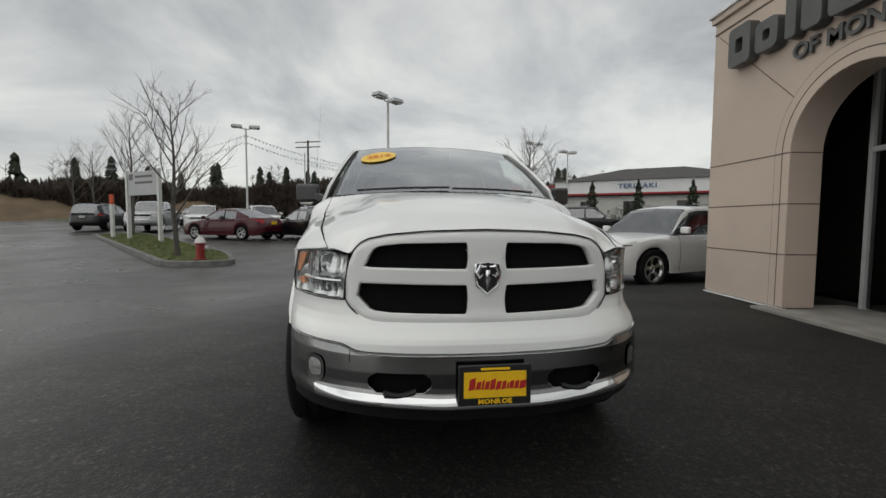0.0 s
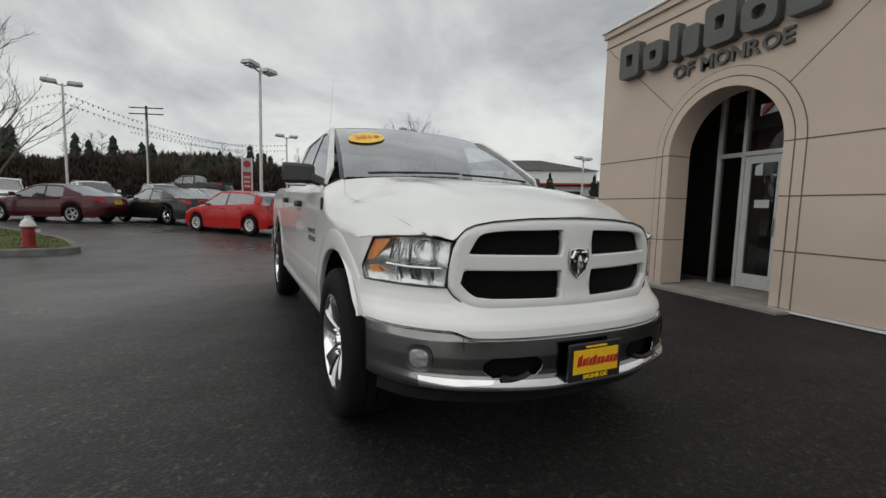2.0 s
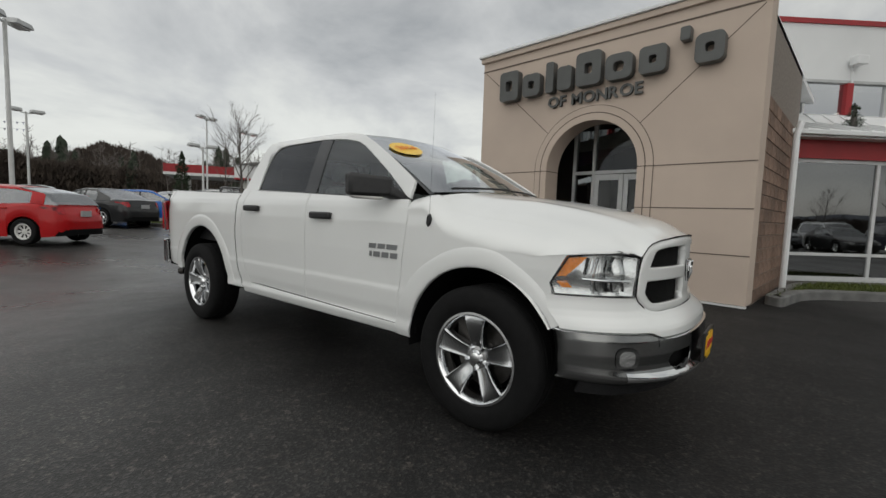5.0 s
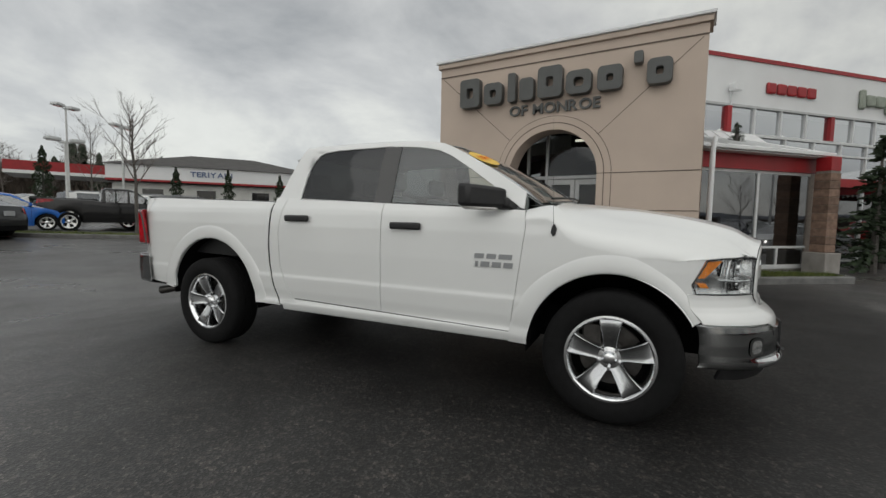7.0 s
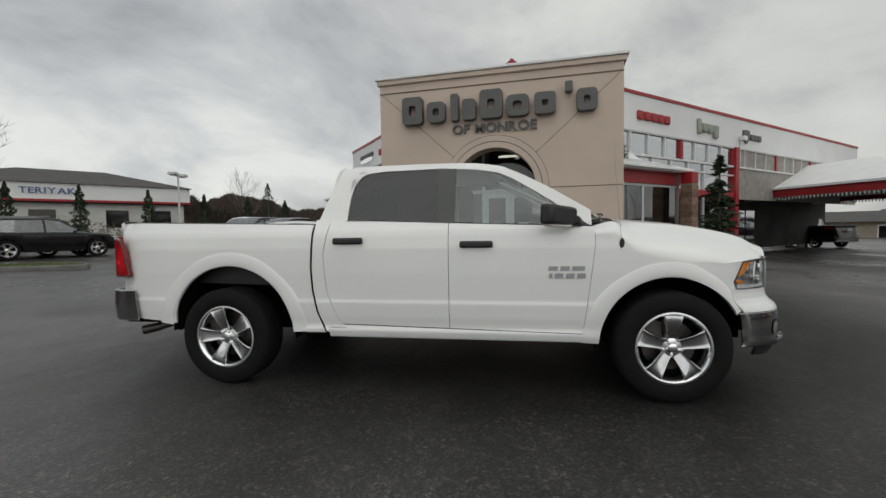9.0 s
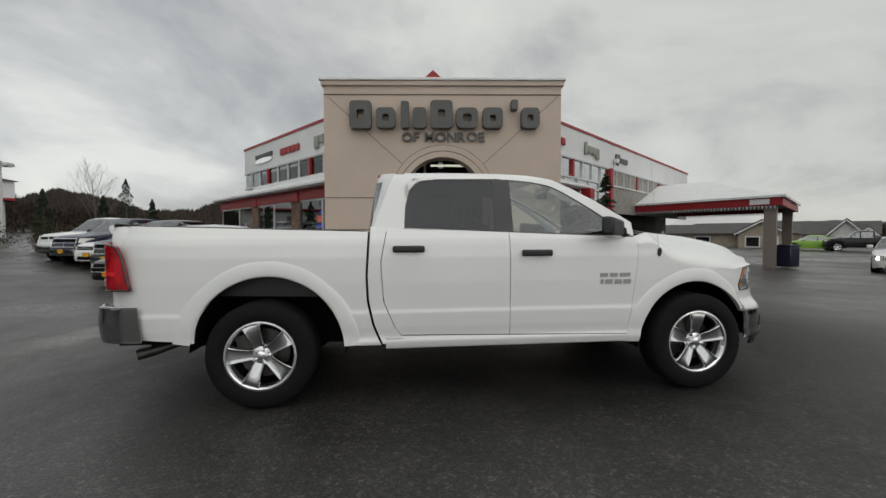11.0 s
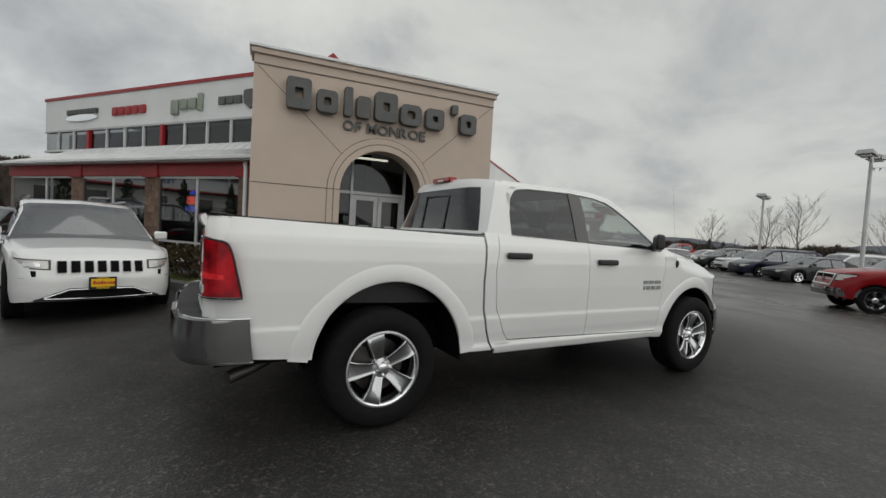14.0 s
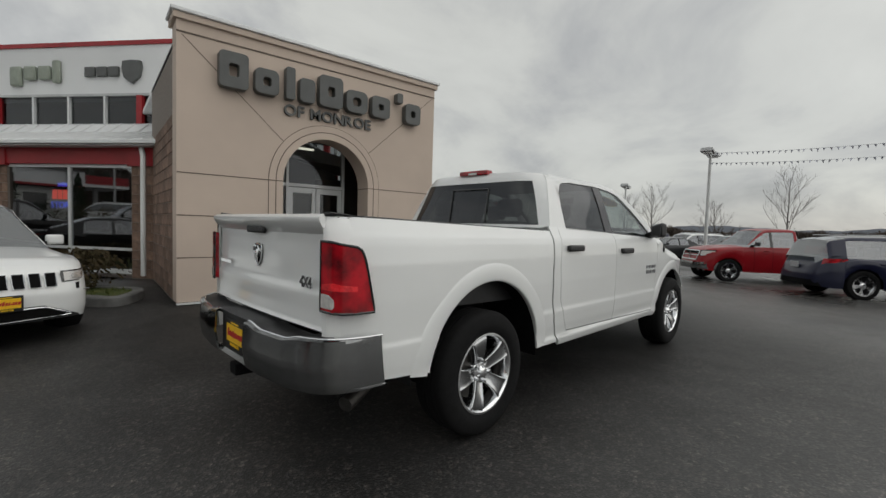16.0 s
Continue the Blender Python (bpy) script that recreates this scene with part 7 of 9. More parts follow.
            lb.matrix_local = Matrix.Translation((fx(0.72 * W / 2, z0 + 0.08) + 0.01, s * 0.72 * W / 2, z0 + 0.08)) @ Matrix.Rotation(radians(90), 4, "Y")
        zt2, fz = top(0.97), zb + (0.36 if front == "seven" else 0.17)
        hi, lo = (zt2 - 0.06, zt2 - 0.24) if kind in ("sedan", "hatch") else (zt2 - 0.02, zt2 - 0.40)
        sheet("tail_lamp", lambda u, v: (bxx(u * W / 2, lo + v * (hi - lo)), s * u * W / 2, lo + v * (hi - lo)), lin(0.62 if kind in ("sedan", "hatch") else 0.78, 0.93, 8), lin(0, 1, 3), REDLENS, th, flip=(s > 0), solid=0.02)
        sheet("fog_recess", lambda u, v: (fx(u * W / 2, fz + 0.08 * v), s * u * W / 2, fz + 0.08 * v - 0.02 * (u - 0.76) * 5 * (1 - v)), lin(0.68, 0.86, 5), lin(0, 1, 2), DARK, th, flip=(s < 0), solid=0.01)
        mz = top(rx[1] / 1.0) + 0.09
        mr = box("door_mirror", nose - (rx[1] + 0.04) * L - 0.05, nose - (rx[1] + 0.04) * L + 0.05, s * (W / 2 + 0.08) - 0.10, s * (W / 2 + 0.08) + 0.10, mz - 0.07, mz + 0.07, pm if front != "bigchrome" else BLACKPL, th, bevel=0.03)
        box("mirror_stalk", nose - (rx[1] + 0.04) * L - 0.03, nose - (rx[1] + 0.04) * L + 0.03, s * (W / 2 - 0.04) - 0.06, s * (W / 2 - 0.04) + 0.06, mz - 0.06, mz - 0.02, BLACKPL, mr)
        for f in (bpl - 0.035, bpl + 0.16):
            if f < rx[-1] - 0.05:
                box("door_handle", nose - f * L - 0.09, nose - f * L + 0.09, s * (W / 2 * 0.992) - 0.02, s * (W / 2 * 0.992) + 0.02, top(f) - 0.16, top(f) - 0.12, pm, th, bevel=0.01)
        for f in (rx[1] + 0.035, bpl + 0.004):
            tube("door_seam", [(p[0], s * (p[1] + 0.001), p[2]) for p in [body(f, v) for v in lin(0.03, 0.66, 8)]], 0.004, DARK, th, seg=4)
    gw = 0.5 * W / 2
    if front == "seven":
        for i in range(7):
            y = (i - 3) * 0.138
            sheet("grille_slot", lambda u, v: (fx(y, z0 + v * 0.15, 0.024), y + u, z0 - 0.03 + 0.15 * v), lin(-0.046, 0.046, 2), lin(0, 1, 3), MESHBLK, th, "black grille slot in a chrome ring", solid=0.015)
            tube("slot_ring", [(fx(y, z0 + b, 0.025), y + a, z0 - 0.03 + b) for a, b in ((-0.046, 0.0), (0.046, 0.0), (0.049, 0.02), (0.049, 0.13), (0.046, 0.15), (-0.046, 0.15), (-0.049, 0.13), (-0.049, 0.02), (-0.046, 0.0))], 0.005, CHROME, th, seg=5)
        def mouth(y):
            """Upper edge of the lower intake, falling towards its ends."""
            return zb + 0.215 - max(0.0, abs(y) - 0.34) * 0.42
        sheet("lower_intake", lambda u, v: (fx(u, zb + 0.15, 0.012), u, zb + 0.055 + (mouth(u) - zb - 0.055) * v), lin(-0.68, 0.68, 24), lin(0, 1, 3), BLACKPL, th, "black lower intake", solid=0.012)
        sheet("lower_grille", lambda u, v: (fx(u, zb + 0.15, 0.022), u, zb + 0.085 + (mouth(u) - zb - 0.115) * v), lin(-0.54, 0.54, 20), lin(0, 1, 3), MESHBLK, th, solid=0.006)
        tube("intake_trim", [(fx(y, zb + 0.1, 0.032), y, zb + 0.078 + 0.02 * abs(y)) for y in lin(-0.58, 0.58, 16)], 0.008, CHROME, th, seg=6)
        tube("intake_trim", [(fx(y, zb + 0.2, 0.028), y, mouth(y) - 0.012) for y in lin(-0.58, 0.58, 20)], 0.006, CHROME, th, seg=6)
        for s in (-1, 1):
            tube("fog_trim", [(fx(0.78 * W / 2, 0.6, 0.012) + 0.1 * (0.78 - u) * W / 2, s * u * W / 2, fz - 0.012) for u in lin(0.69, 0.85, 6)], 0.005, CHROME, th, seg=5)
            sheet("lamp_core", lambda u, v: (fx(u * W / 2, z0 + v * (z1 - z0), 0.012), s * u * W / 2, z0 + 0.02 * u + (0.30 + 0.5 * v) * (z1 - z0)), lin(0.64, 0.80, 6), lin(0, 1, 3), REFLECT, th, flip=(s < 0), solid=0.004)
    elif front == "cross":
        sheet("grille", lambda u, v: (fx(u, z0 + v * 0.2, 0.014), u, z0 - 0.05 + 0.20 * v), lin(-0.55, 0.55, 12), lin(0, 1, 4), MESHBLK, th, solid=0.02)
        tube("grille_bar", [(fx(y, z0 + 0.05, 0.03), y, z0 + 0.05) for y in lin(-0.54, 0.54, 6)], 0.010, GREYALLOY, th, seg=6)
        tube("grille_bar", [(fx(0.2 * b, z0, 0.03), 0.2 * b, z0 + 0.05 + b) for b in lin(-0.09, 0.10, 4)], 0.010, GREYALLOY, th, seg=6)
        tube("grille_trim", [(fx(y, z0 - 0.06, 0.03), y, z0 - 0.06) for y in lin(-0.54, 0.54, 6)], 0.010, CHROME, th, seg=6)
        sheet("lower_intake", lambda u, v: (fx(u, zb + 0.1, 0.012), u, zb + 0.08 + 0.10 * v), lin(-0.6, 0.6, 12), lin(0, 1, 3), MESHBLK, th, solid=0.012)
    elif front == "bigchrome":
        sheet("grille", lambda u, v: (fx(u, z0 + v * 0.30, 0.012), u, z0 - 0.12 + 0.31 * v), lin(-0.52, 0.52, 12), lin(0, 1, 4), MESHBLK, th, solid=0.02)
        ringp = [(fx(a, z0 + b, 0.02), a, z0 + b) for a, b in [(-0.54, -0.13), (0.54, -0.13), (0.56, 0.19), (-0.56, 0.19), (-0.54, -0.13)]]
        tube("grille_frame", ringp, 0.026, CHROME if paint != "white" else pm, th, seg=8)
        tube("grille_bar", [(fx(y, z0 + 0.08, 0.02), y, z0 + 0.03) for y in lin(-0.54, 0.54, 6)], 0.018, CHROME if paint != "white" else pm, th, seg=8)
        tube("grille_post", [(fx(0, z0, 0.02), 0, z0 + b) for b in lin(-0.13, 0.19, 4)], 0.02, CHROME if paint != "white" else pm, th, seg=8)
        sheet("front_bumper", lambda u, v: (fx(u, zb + 0.2, 0.05) - 0.03 * abs(v - 0.5), u, zb + 0.06 + 0.24 * v), lin(-W / 2 * 0.93, W / 2 * 0.93, 20), lin(0, 1, 5), SATIN, th, "chrome front bumper", solid=0.02)
    else:
        sheet("grille", lambda u, v: (fx(u, z0 + v * 0.14, 0.008), u, z0 + 0.01 + 0.12 * v), lin(-gw, gw, 12), lin(0, 1, 3), MESHBLK, th, solid=0.012)
        tube("grille_trim", [(fx(y, z0 + 0.07, 0.016), y, z0 + 0.07) for y in lin(-gw, gw, 10)], 0.012, CHROME, th, seg=6)
        sheet("lower_intake", lambda u, v: (fx(u, zb + 0.1, 0.008), u, zb + 0.10 + 0.12 * v), lin(-gw, gw, 12), lin(0, 1, 3), MESHBLK, th, solid=0.012)
    if plate_on:
        p_ = new("front_plate")
        p_.parent = th
        p_.matrix_local = Matrix.Translation((fx(0, zb + 0.25, 0.05), 0, zb + (0.28 if kind == "suv" else 0.22))) @ Matrix.Rotation(radians(90), 4, "Z")
        plate_parts(p_)
    else:
        box("rear_plate", bxx(0, 0.7, 0.03), bxx(0, 0.7, -0.01), -0.16, 0.16, top(0.97) - 0.30, top(0.97) - 0.15, SIGNGREY if paint != "maroon" else PLATEY, th)
    two("rear_bumper", lambda y, v: (bxx(y, zb + 0.15, 0.012), y, zb + 0.04 + 0.16 * v), lin(0, W / 2 * 0.9, 8), lin(0, 1, 2), DARK if kind != "pickup" else SATIN)
    if kind in ("suv", "van"):
        for s in (-1, 1):
            tube("roof_rack", [(nose - f * L, s * W * 0.33, rl(f) + 0.06) for f in lin(rx[3], rx[-3], 6)], 0.016, GREYALLOY, th, seg=6)
    return th


def by_wheel(wx, wy, heading, kind, side, axle, scale=1.0):
    """Middle of a car from one wheel's place: side 1 left, -1 right; axle 1 front, -1 rear."""
    k = KINDS[kind]
    h = radians(heading)
    fx_, fy_ = math.cos(h), math.sin(h)
    lx, ly = -fy_, fx_
    a = axle * k["wb"] * scale / 2
    b = side * (k["W"] / 2 - 0.06)
    return (wx - fx_ * a - lx * b, wy - fy_ * a - ly * b)


car("sport_utility_vehicle", "white seven-slot sport utility vehicle parked by the showroom kerb", "suv", "white", (5.0, 10.95), 203, front="seven", plate_on=True, category="car")
car("sedan", "maroon sedan parked nose-out beyond the island", "sedan", "maroon", by_wheel(-9.15, 21.4, 160, "sedan", 1, -1), 160, "grey")
car("sedan", "black sedan with bright window trim", "sedan", "black", by_wheel(-6.0, 21.2, 137, "sedan", 1, -1), 137)
car("hatchback", "bright red hatchback with white wheel covers", "hatch", "red", by_wheel(-2.68, 17.2, 136, "hatch", 1, -1), 136, "steel")
car("sedan", "charcoal sedan parked behind the red hatchback", "sedan", "charcoal", (-0.3, 24.4), 120, scale=0.93)
car("sedan", "silver sedan parked in the second row", "sedan", "silver", (-6.0, 27.5), 137)
car("sport_utility_vehicle", "white sport utility vehicle in the back row", "suv", "white", (-11.9, 31.2), 300, front="bars")
car("sport_utility_vehicle", "silver sport utility vehicle in the back row", "suv", "silver", (-9.2, 34.5), 300, front="bars")
car("sport_utility_vehicle", "white sport utility vehicle facing the lane", "suv", "white", (-15.8, 31.0), 290, front="bars")
car("sport_utility_vehicle", "black sport utility vehicle by the far island", "suv", "black", (-21.9, 30.4), 100)
car("pickup_truck", "silver pickup with a dark bed cover", "pickup", "silver", (-18.0, 29.2), 287, front="bigchrome", category="pickup truck")
car("sedan", "dark red sedan in the back row", "sedan", "darkred", (-13.2, 34.0), 300)
car("pickup_truck", "black lifted pickup on tall tyres", "pickup", "black", (-8.6, 40.5), 160, front="bigchrome", category="pickup truck", lift=0.55)
car("sedan", "black sedan in the back row", "sedan", "black", (-20.0, 37.8), 290)
car("hatchback", "blue hatchback parked past the tree island", "hatch", "blue", (1.9, 27.4), 345)
car("sedan", "black sedan beside the blue hatchback", "sedan", "black", (-1.6, 29.4), 345)
car("pickup_truck", "black pickup parked behind the tree island", "pickup", "black", (5.6, 26.4), 342, front="bigchrome", category="pickup truck")
car("sedan", "white sedan in the middle row", "sedan", "white", (5.0, 34.0), 20)
car("van", "white van by the fuel station", "van", "white", (10.5, 41.0), 10)
car("sport_utility_vehicle", "black sport utility vehicle near the hedge", "suv", "black", (8.6, 25.4), 345, front="bars")
car("sport_utility_vehicle", "white sport utility vehicle near the hedge", "suv", "white", (8.0, 27.2), 330, front="bars")
# row along the left wing
car("sedan", "dark grey sedan with a crosshair grille", "sedan", "charcoal", (8.75, 13.85), 167, front="cross", plate_on=True)
car("pickup_truck", "black pickup with a yellow plate", "pickup", "black", (11.84, 15.9), 167, front="bigchrome", plate_on=True, category="pickup truck")
car("sport_utility_vehicle", "white sport utility vehicle with a yellow plate", "suv", "white", (12.9, 17.7), 167, front="bars", plate_on=True)
car("pickup_truck", "dark blue pickup with a yellow plate", "pickup", "navy", (14.2, 19.3), 167, front="bigchrome", plate_on=True, category="pickup truck")
car("pickup_truck", "white pickup at the end of the row", "pickup", "white", (15.5, 21.0), 167, front="bigchrome", category="pickup truck")
# south side
car("sedan", "white sedan with lit headlamps on the lane", "sedan", "white", (12.9, -13.6), 131, "grey", lights=True, scale=0.96)
car("pickup_truck", "red pickup with a chrome grille", "pickup", "darkred", (1.40, -9.7), 46, scale=0.92, front="bigchrome", category="pickup truck")
car("sport_utility_vehicle", "navy sport utility vehicle seen from behind", "suv", "navy", (-2.25, -8.0), 222, front="bars", scale=1.06)
car("sport_utility_vehicle", "black sport utility vehicle with a chrome bumper", "suv", "black", (-4.9, -7.0), 46, front="bigchrome")
car("sedan", "dark sedan across the lane", "sedan", "charcoal", by_wheel(9.5, -19.0, 65, "sedan", 1, 1), 65)
car("van", "navy minivan parked beyond the lane", "van", "navy", (12.7, -22.5), 65)
car("van", "white van parked beyond the lane", "van", "white", (9.3, -23.6), 65)
car("sport_utility_vehicle", "white sport utility vehicle beyond the lane", "suv", "white", (15.7, -25.2), 65, front="bars")
car("pickup_truck", "red pickup in the far row", "pickup", "red", (24.5, -29.0), 65, front="bigchrome", category="pickup truck")
car("sport_utility_vehicle", "silver sport utility vehicle in the far row", "suv", "silver", (6.3, -22.4), 65, front="bars")
car("sport_utility_vehicle", "dark grey sport utility vehicle in the far row", "suv", "charcoal", (18.4, -26.4), 65, front="bars")
car("sedan", "white sedan in the far row", "sedan", "white", (21.2, -27.8), 65)
car("sedan", "lime green coupe behind the canopy", "sedan", "lime", (36.6, -30.4), 60)
car("pickup_truck", "dark pickup in front of the house", "pickup", "black", (33.6, -32.6), 50, category="pickup truck")
car("pickup_truck", "dark pickup parked past the service canopy", "pickup", "black", (29.4, -11.1), 20, front="bigchrome", category="pickup truck")

# ---- islands, kerbs, planting ----


def offset_loop(loop, d):
    n = len(loop)
    out = []
    for i in range(n):
        p, a, b = Vector(loop[i]), Vector(loop[i - 1]), Vector(loop[(i + 1) % n])
        t = ((p - a).normalized() + (b - p).normalized()).normalized()
        out.append(tuple(p + Vector((-t.y, t.x)) * d))
    return out


def smooth_loop(loop, n=6):
    out = []
    m = len(loop)
    for i in range(m):
        p, a, b = Vector(loop[i]), Vector(loop[i - 1]), Vector(loop[(i + 1) % m])
        r = min(0.9, 0.4 * (a - p).length, 0.4 * (b - p).length)
        s, e_ = p + (a - p).normalized() * r, p + (b - p).normalized() * r
        for k in range(n + 1):
            t = k / n
            out.append(tuple((s * (1 - t) ** 2 + p * 2 * t * (1 - t) + e_ * t * t)))
    return out


def island(name, loop, label, h=0.15, grass=True, blades=1200):
    """A planted island: kerb ring, turf and its blades. The loop runs anticlockwise."""
    loop = smooth_loop(loop)
    th = empty(name, Matrix.Identity(4), label, "island")
    ins = offset_loop(loop, 0.16)
    bm = bmesh.new()
    rings = []
    for lp, z in ((loop, -0.05), (offset_loop(loop, 0.005), h - 0.02), (offset_loop(loop, 0.025), h), (ins, h), (ins, -0.05)):
        rings.append([bm.verts.new((x, y, gz(y) + z)) for x, y in lp])
    for a, b in zip(rings, rings[1:]):
        for i in range(len(a)):
            j = (i + 1) % len(a)
            bm.faces.new((a[i], a[j], b[j], b[i]))
    part("kerb", bm, KERB, th, "weathered concrete kerb")
    bm = bmesh.new()
    vs_ = [bm.verts.new((x, y, gz(y) + h - 0.02)) for x, y in ins]
    f = bm.faces.new(vs_)
    bmesh.ops.triangulate(bm, faces=[f])
    part("turf", bm, GRASS, th, "mossy green turf")
    rng = random.Random(len(name) + int(loop[0][0] * 7))
    xs_, ys_ = [p[0] for p in ins], [p[1] for p in ins]
    vs2, fs2 = [], []

    def inside(x, y):
        c = False
        for i in range(len(ins)):
            (x1, y1), (x2, y2) = ins[i - 1], ins[i]
            if (y1 > y) != (y2 > y) and x < (x2 - x1) * (y - y1) / (y2 - y1) + x1:
                c = not c
        return c
    n = 0
    while n < blades:
        x, y = rng.uniform(min(xs_), max(xs_)), rng.uniform(min(ys_), max(ys_))
        if not inside(x, y):
            n += 0.2
            continue
        n += 1
        z = gz(y) + h - 0.025
        for _ in range(3):
            a, l = rng.uniform(0, 6.28), rng.uniform(0.03, 0.09)
            ox, oy = rng.uniform(-0.05, 0.05), rng.uniform(-0.05, 0.05)
            b = len(vs2)
            vs2 += [(x + ox - 0.008 * math.sin(a), y + oy + 0.008 * math.cos(a), z), (x + ox + 0.008 * math.sin(a), y + oy - 0.008 * math.cos(a), z), (x + ox + l * 0.5 * math.cos(a), y + oy + l * 0.5 * math.sin(a), z + l)]
            fs2.append((b, b + 1, b + 2))
    g = raw("grass_blades", vs2, fs2, BLADE, th, smooth=False)
    g["kind"] = "stuff"
    return th


island("grass_island", [(-5.9, 13.5), (-7.0, 15.6), (-15.8, 25.0), (-17.6, 23.6), (-7.7, 13.05)], "narrow grass island with a worn kerb", blades=2600)
island("grass_island", [(-27.2, 37.8), (-29.0, 40.6), (-46.0, 56.0), (-47.5, 53.5)], "far grass island with a worn kerb", blades=500)
island("grass_island", [(6.2, 19.4), (6.6, 20.8), (1.2, 25.6), (0.4, 24.2)], "narrow tree island at the lane's edge", blades=900)
# planting strip along the left wing, and by the right wing
d1, n1 = Vector((0.731, 0.682)), Vector((-0.682, 0.731))


def along(o, a, b):
    p = Vector(o) + d1 * a + n1 * b
    return (p.x, p.y)


sl = (4.72, 9.02)
island("planting_strip", [along(sl, -0.1, 0), along(sl, 14, 0), along(sl, 14, -1.35), along(sl, 2.5, -1.35), along(sl, 0.2, -0.9)][::-1], "planted strip with turf and brown shrubs by the showroom", blades=2200)
island("planting_strip", [(4.95, 3.0), (6.2, 2.85), (9.1, 0.15), (9.75, 0.55), (7.9, 3.1), (5.1, 3.25)], "planted strip with turf beside the entrance tower", blades=1500)


def leaf_cloud(name, place, rx_, ry_, rz_, n, size, material, parent, seed, taper=0.0, hollow=0.45):
    """Many small leaves spread through an uneven volume."""
    rng = random.Random(seed)
    vs_, fs_ = [], []
    lobes = [(rng.uniform(-0.6, 0.6), rng.uniform(-0.6, 0.6), rng.uniform(-0.4, 0.7), rng.uniform(0.45, 0.75)) for _ in range(7)]
    for _ in range(n):
        if taper:
            h = rng.random() ** 1.15
            rad = (1 - h ** 2.6 * taper) * (0.55 + 0.45 * min(1, h * 6)) * (0.8 + 0.2 * math.sin(h * 40 + seed)) * math.sqrt(rng.uniform(hollow, 1))
            a = rng.uniform(0, 6.283)
            p = Vector((rx_ * rad * math.cos(a), ry_ * rad * math.sin(a), rz_ * h))
        else:
            l = rng.choice(lobes)
            d = Vector((rng.gauss(0, 1), rng.gauss(0, 1), rng.gauss(0, 1))).normalized() * (l[3] * rng.uniform(hollow, 1) ** 0.5)
            p = Vector(((l[0] + d.x) * rx_, (l[1] + d.y) * ry_, max(0.02, (l[2] + d.z + 0.9) * rz_ * 0.55)))
        q = Vector((rng.gauss(0, 1), rng.gauss(0, 1), rng.gauss(0, 0.8))).normalized()
        a = q.orthogonal().normalized()
        b = q.cross(a)
        s = size * rng.uniform(0.6, 1.4)
        k = len(vs_)
        vs_ += [p + a * s, p + b * s * 0.5, p - a * s, p - b * s * 0.5]
        fs_.append((k, k + 1, k + 2, k + 3))
    ob = raw(name, [tuple(v) for v in vs_], fs_, material, parent, smooth=False)
    ob.location = place
    return ob


def cedar(x, y, h, w, seed, name="columnar_cedar"):
    th = empty(name, Matrix.Translation((x, y, gz(y))), "dark green columnar cedar, clipped narrow", "tree", "columnar cedars")
    tube("trunk", [(0, 0, 0), (0, 0, h * 0.7)], [0.09, 0.03], BARK, th)
    leaf_cloud("crown", (0, 0, 0.1), w * 0.86, w * 0.86, h, 2600, 0.06, CEDAR, th, seed, taper=0.95, hollow=0.2)
    return th


for i, (x, y, h, w) in enumerate(((4.9, 33.0, 3.9, 0.75), (11.6, 33.0, 3.5, 0.70), (14.6, 32.0, 3.6, 0.70), (17.5, 30.2, 3.5, 0.68), (20.2, 28.4, 3.4, 0.68), (22.6, 26.8, 3.3, 0.66), (25.4, 25.6, 3.3, 0.66), (30.5, 31.0, 5.2, 1.1))):
    cedar(x, y, h, w, i + 3)


def shrub(x, y, r, h, seed, material, z=0.0, label="brown winter shrub"):
    th = empty("shrub", Matrix.Translation((x, y, gz(y) + z)), label, "shrub", "shrubs")
    rng = random.Random(seed)
    for i in range(5):
        a = rng.uniform(0, 6.28)
        tube("stem", [(0, 0, 0), (0.4 * r * math.cos(a), 0.4 * r * math.sin(a), h * 0.6)], [0.02, 0.008], BARK, th, seg=5)
    leaf_cloud("leaves", (0, 0, 0.0), r, r, h, 900, 0.045, material, th, seed)


for i in range(9):
    p = along(sl, 1.6 + 1.35 * i, -0.95)
    shrub(p[0], p[1], 0.62, 0.62, 20 + i, SHRUB, 0.12, "low brown winter shrub under the showroom window")
for i in range(12):
    shrub(8.5 + 1.55 * i, 32.2 - 0.55 * i - 0.25 * (i % 3), 1.0, 1.5, 60 + i, SHRUB if i % 3 else CEDAR, 0, "dark clipped hedge shrub")


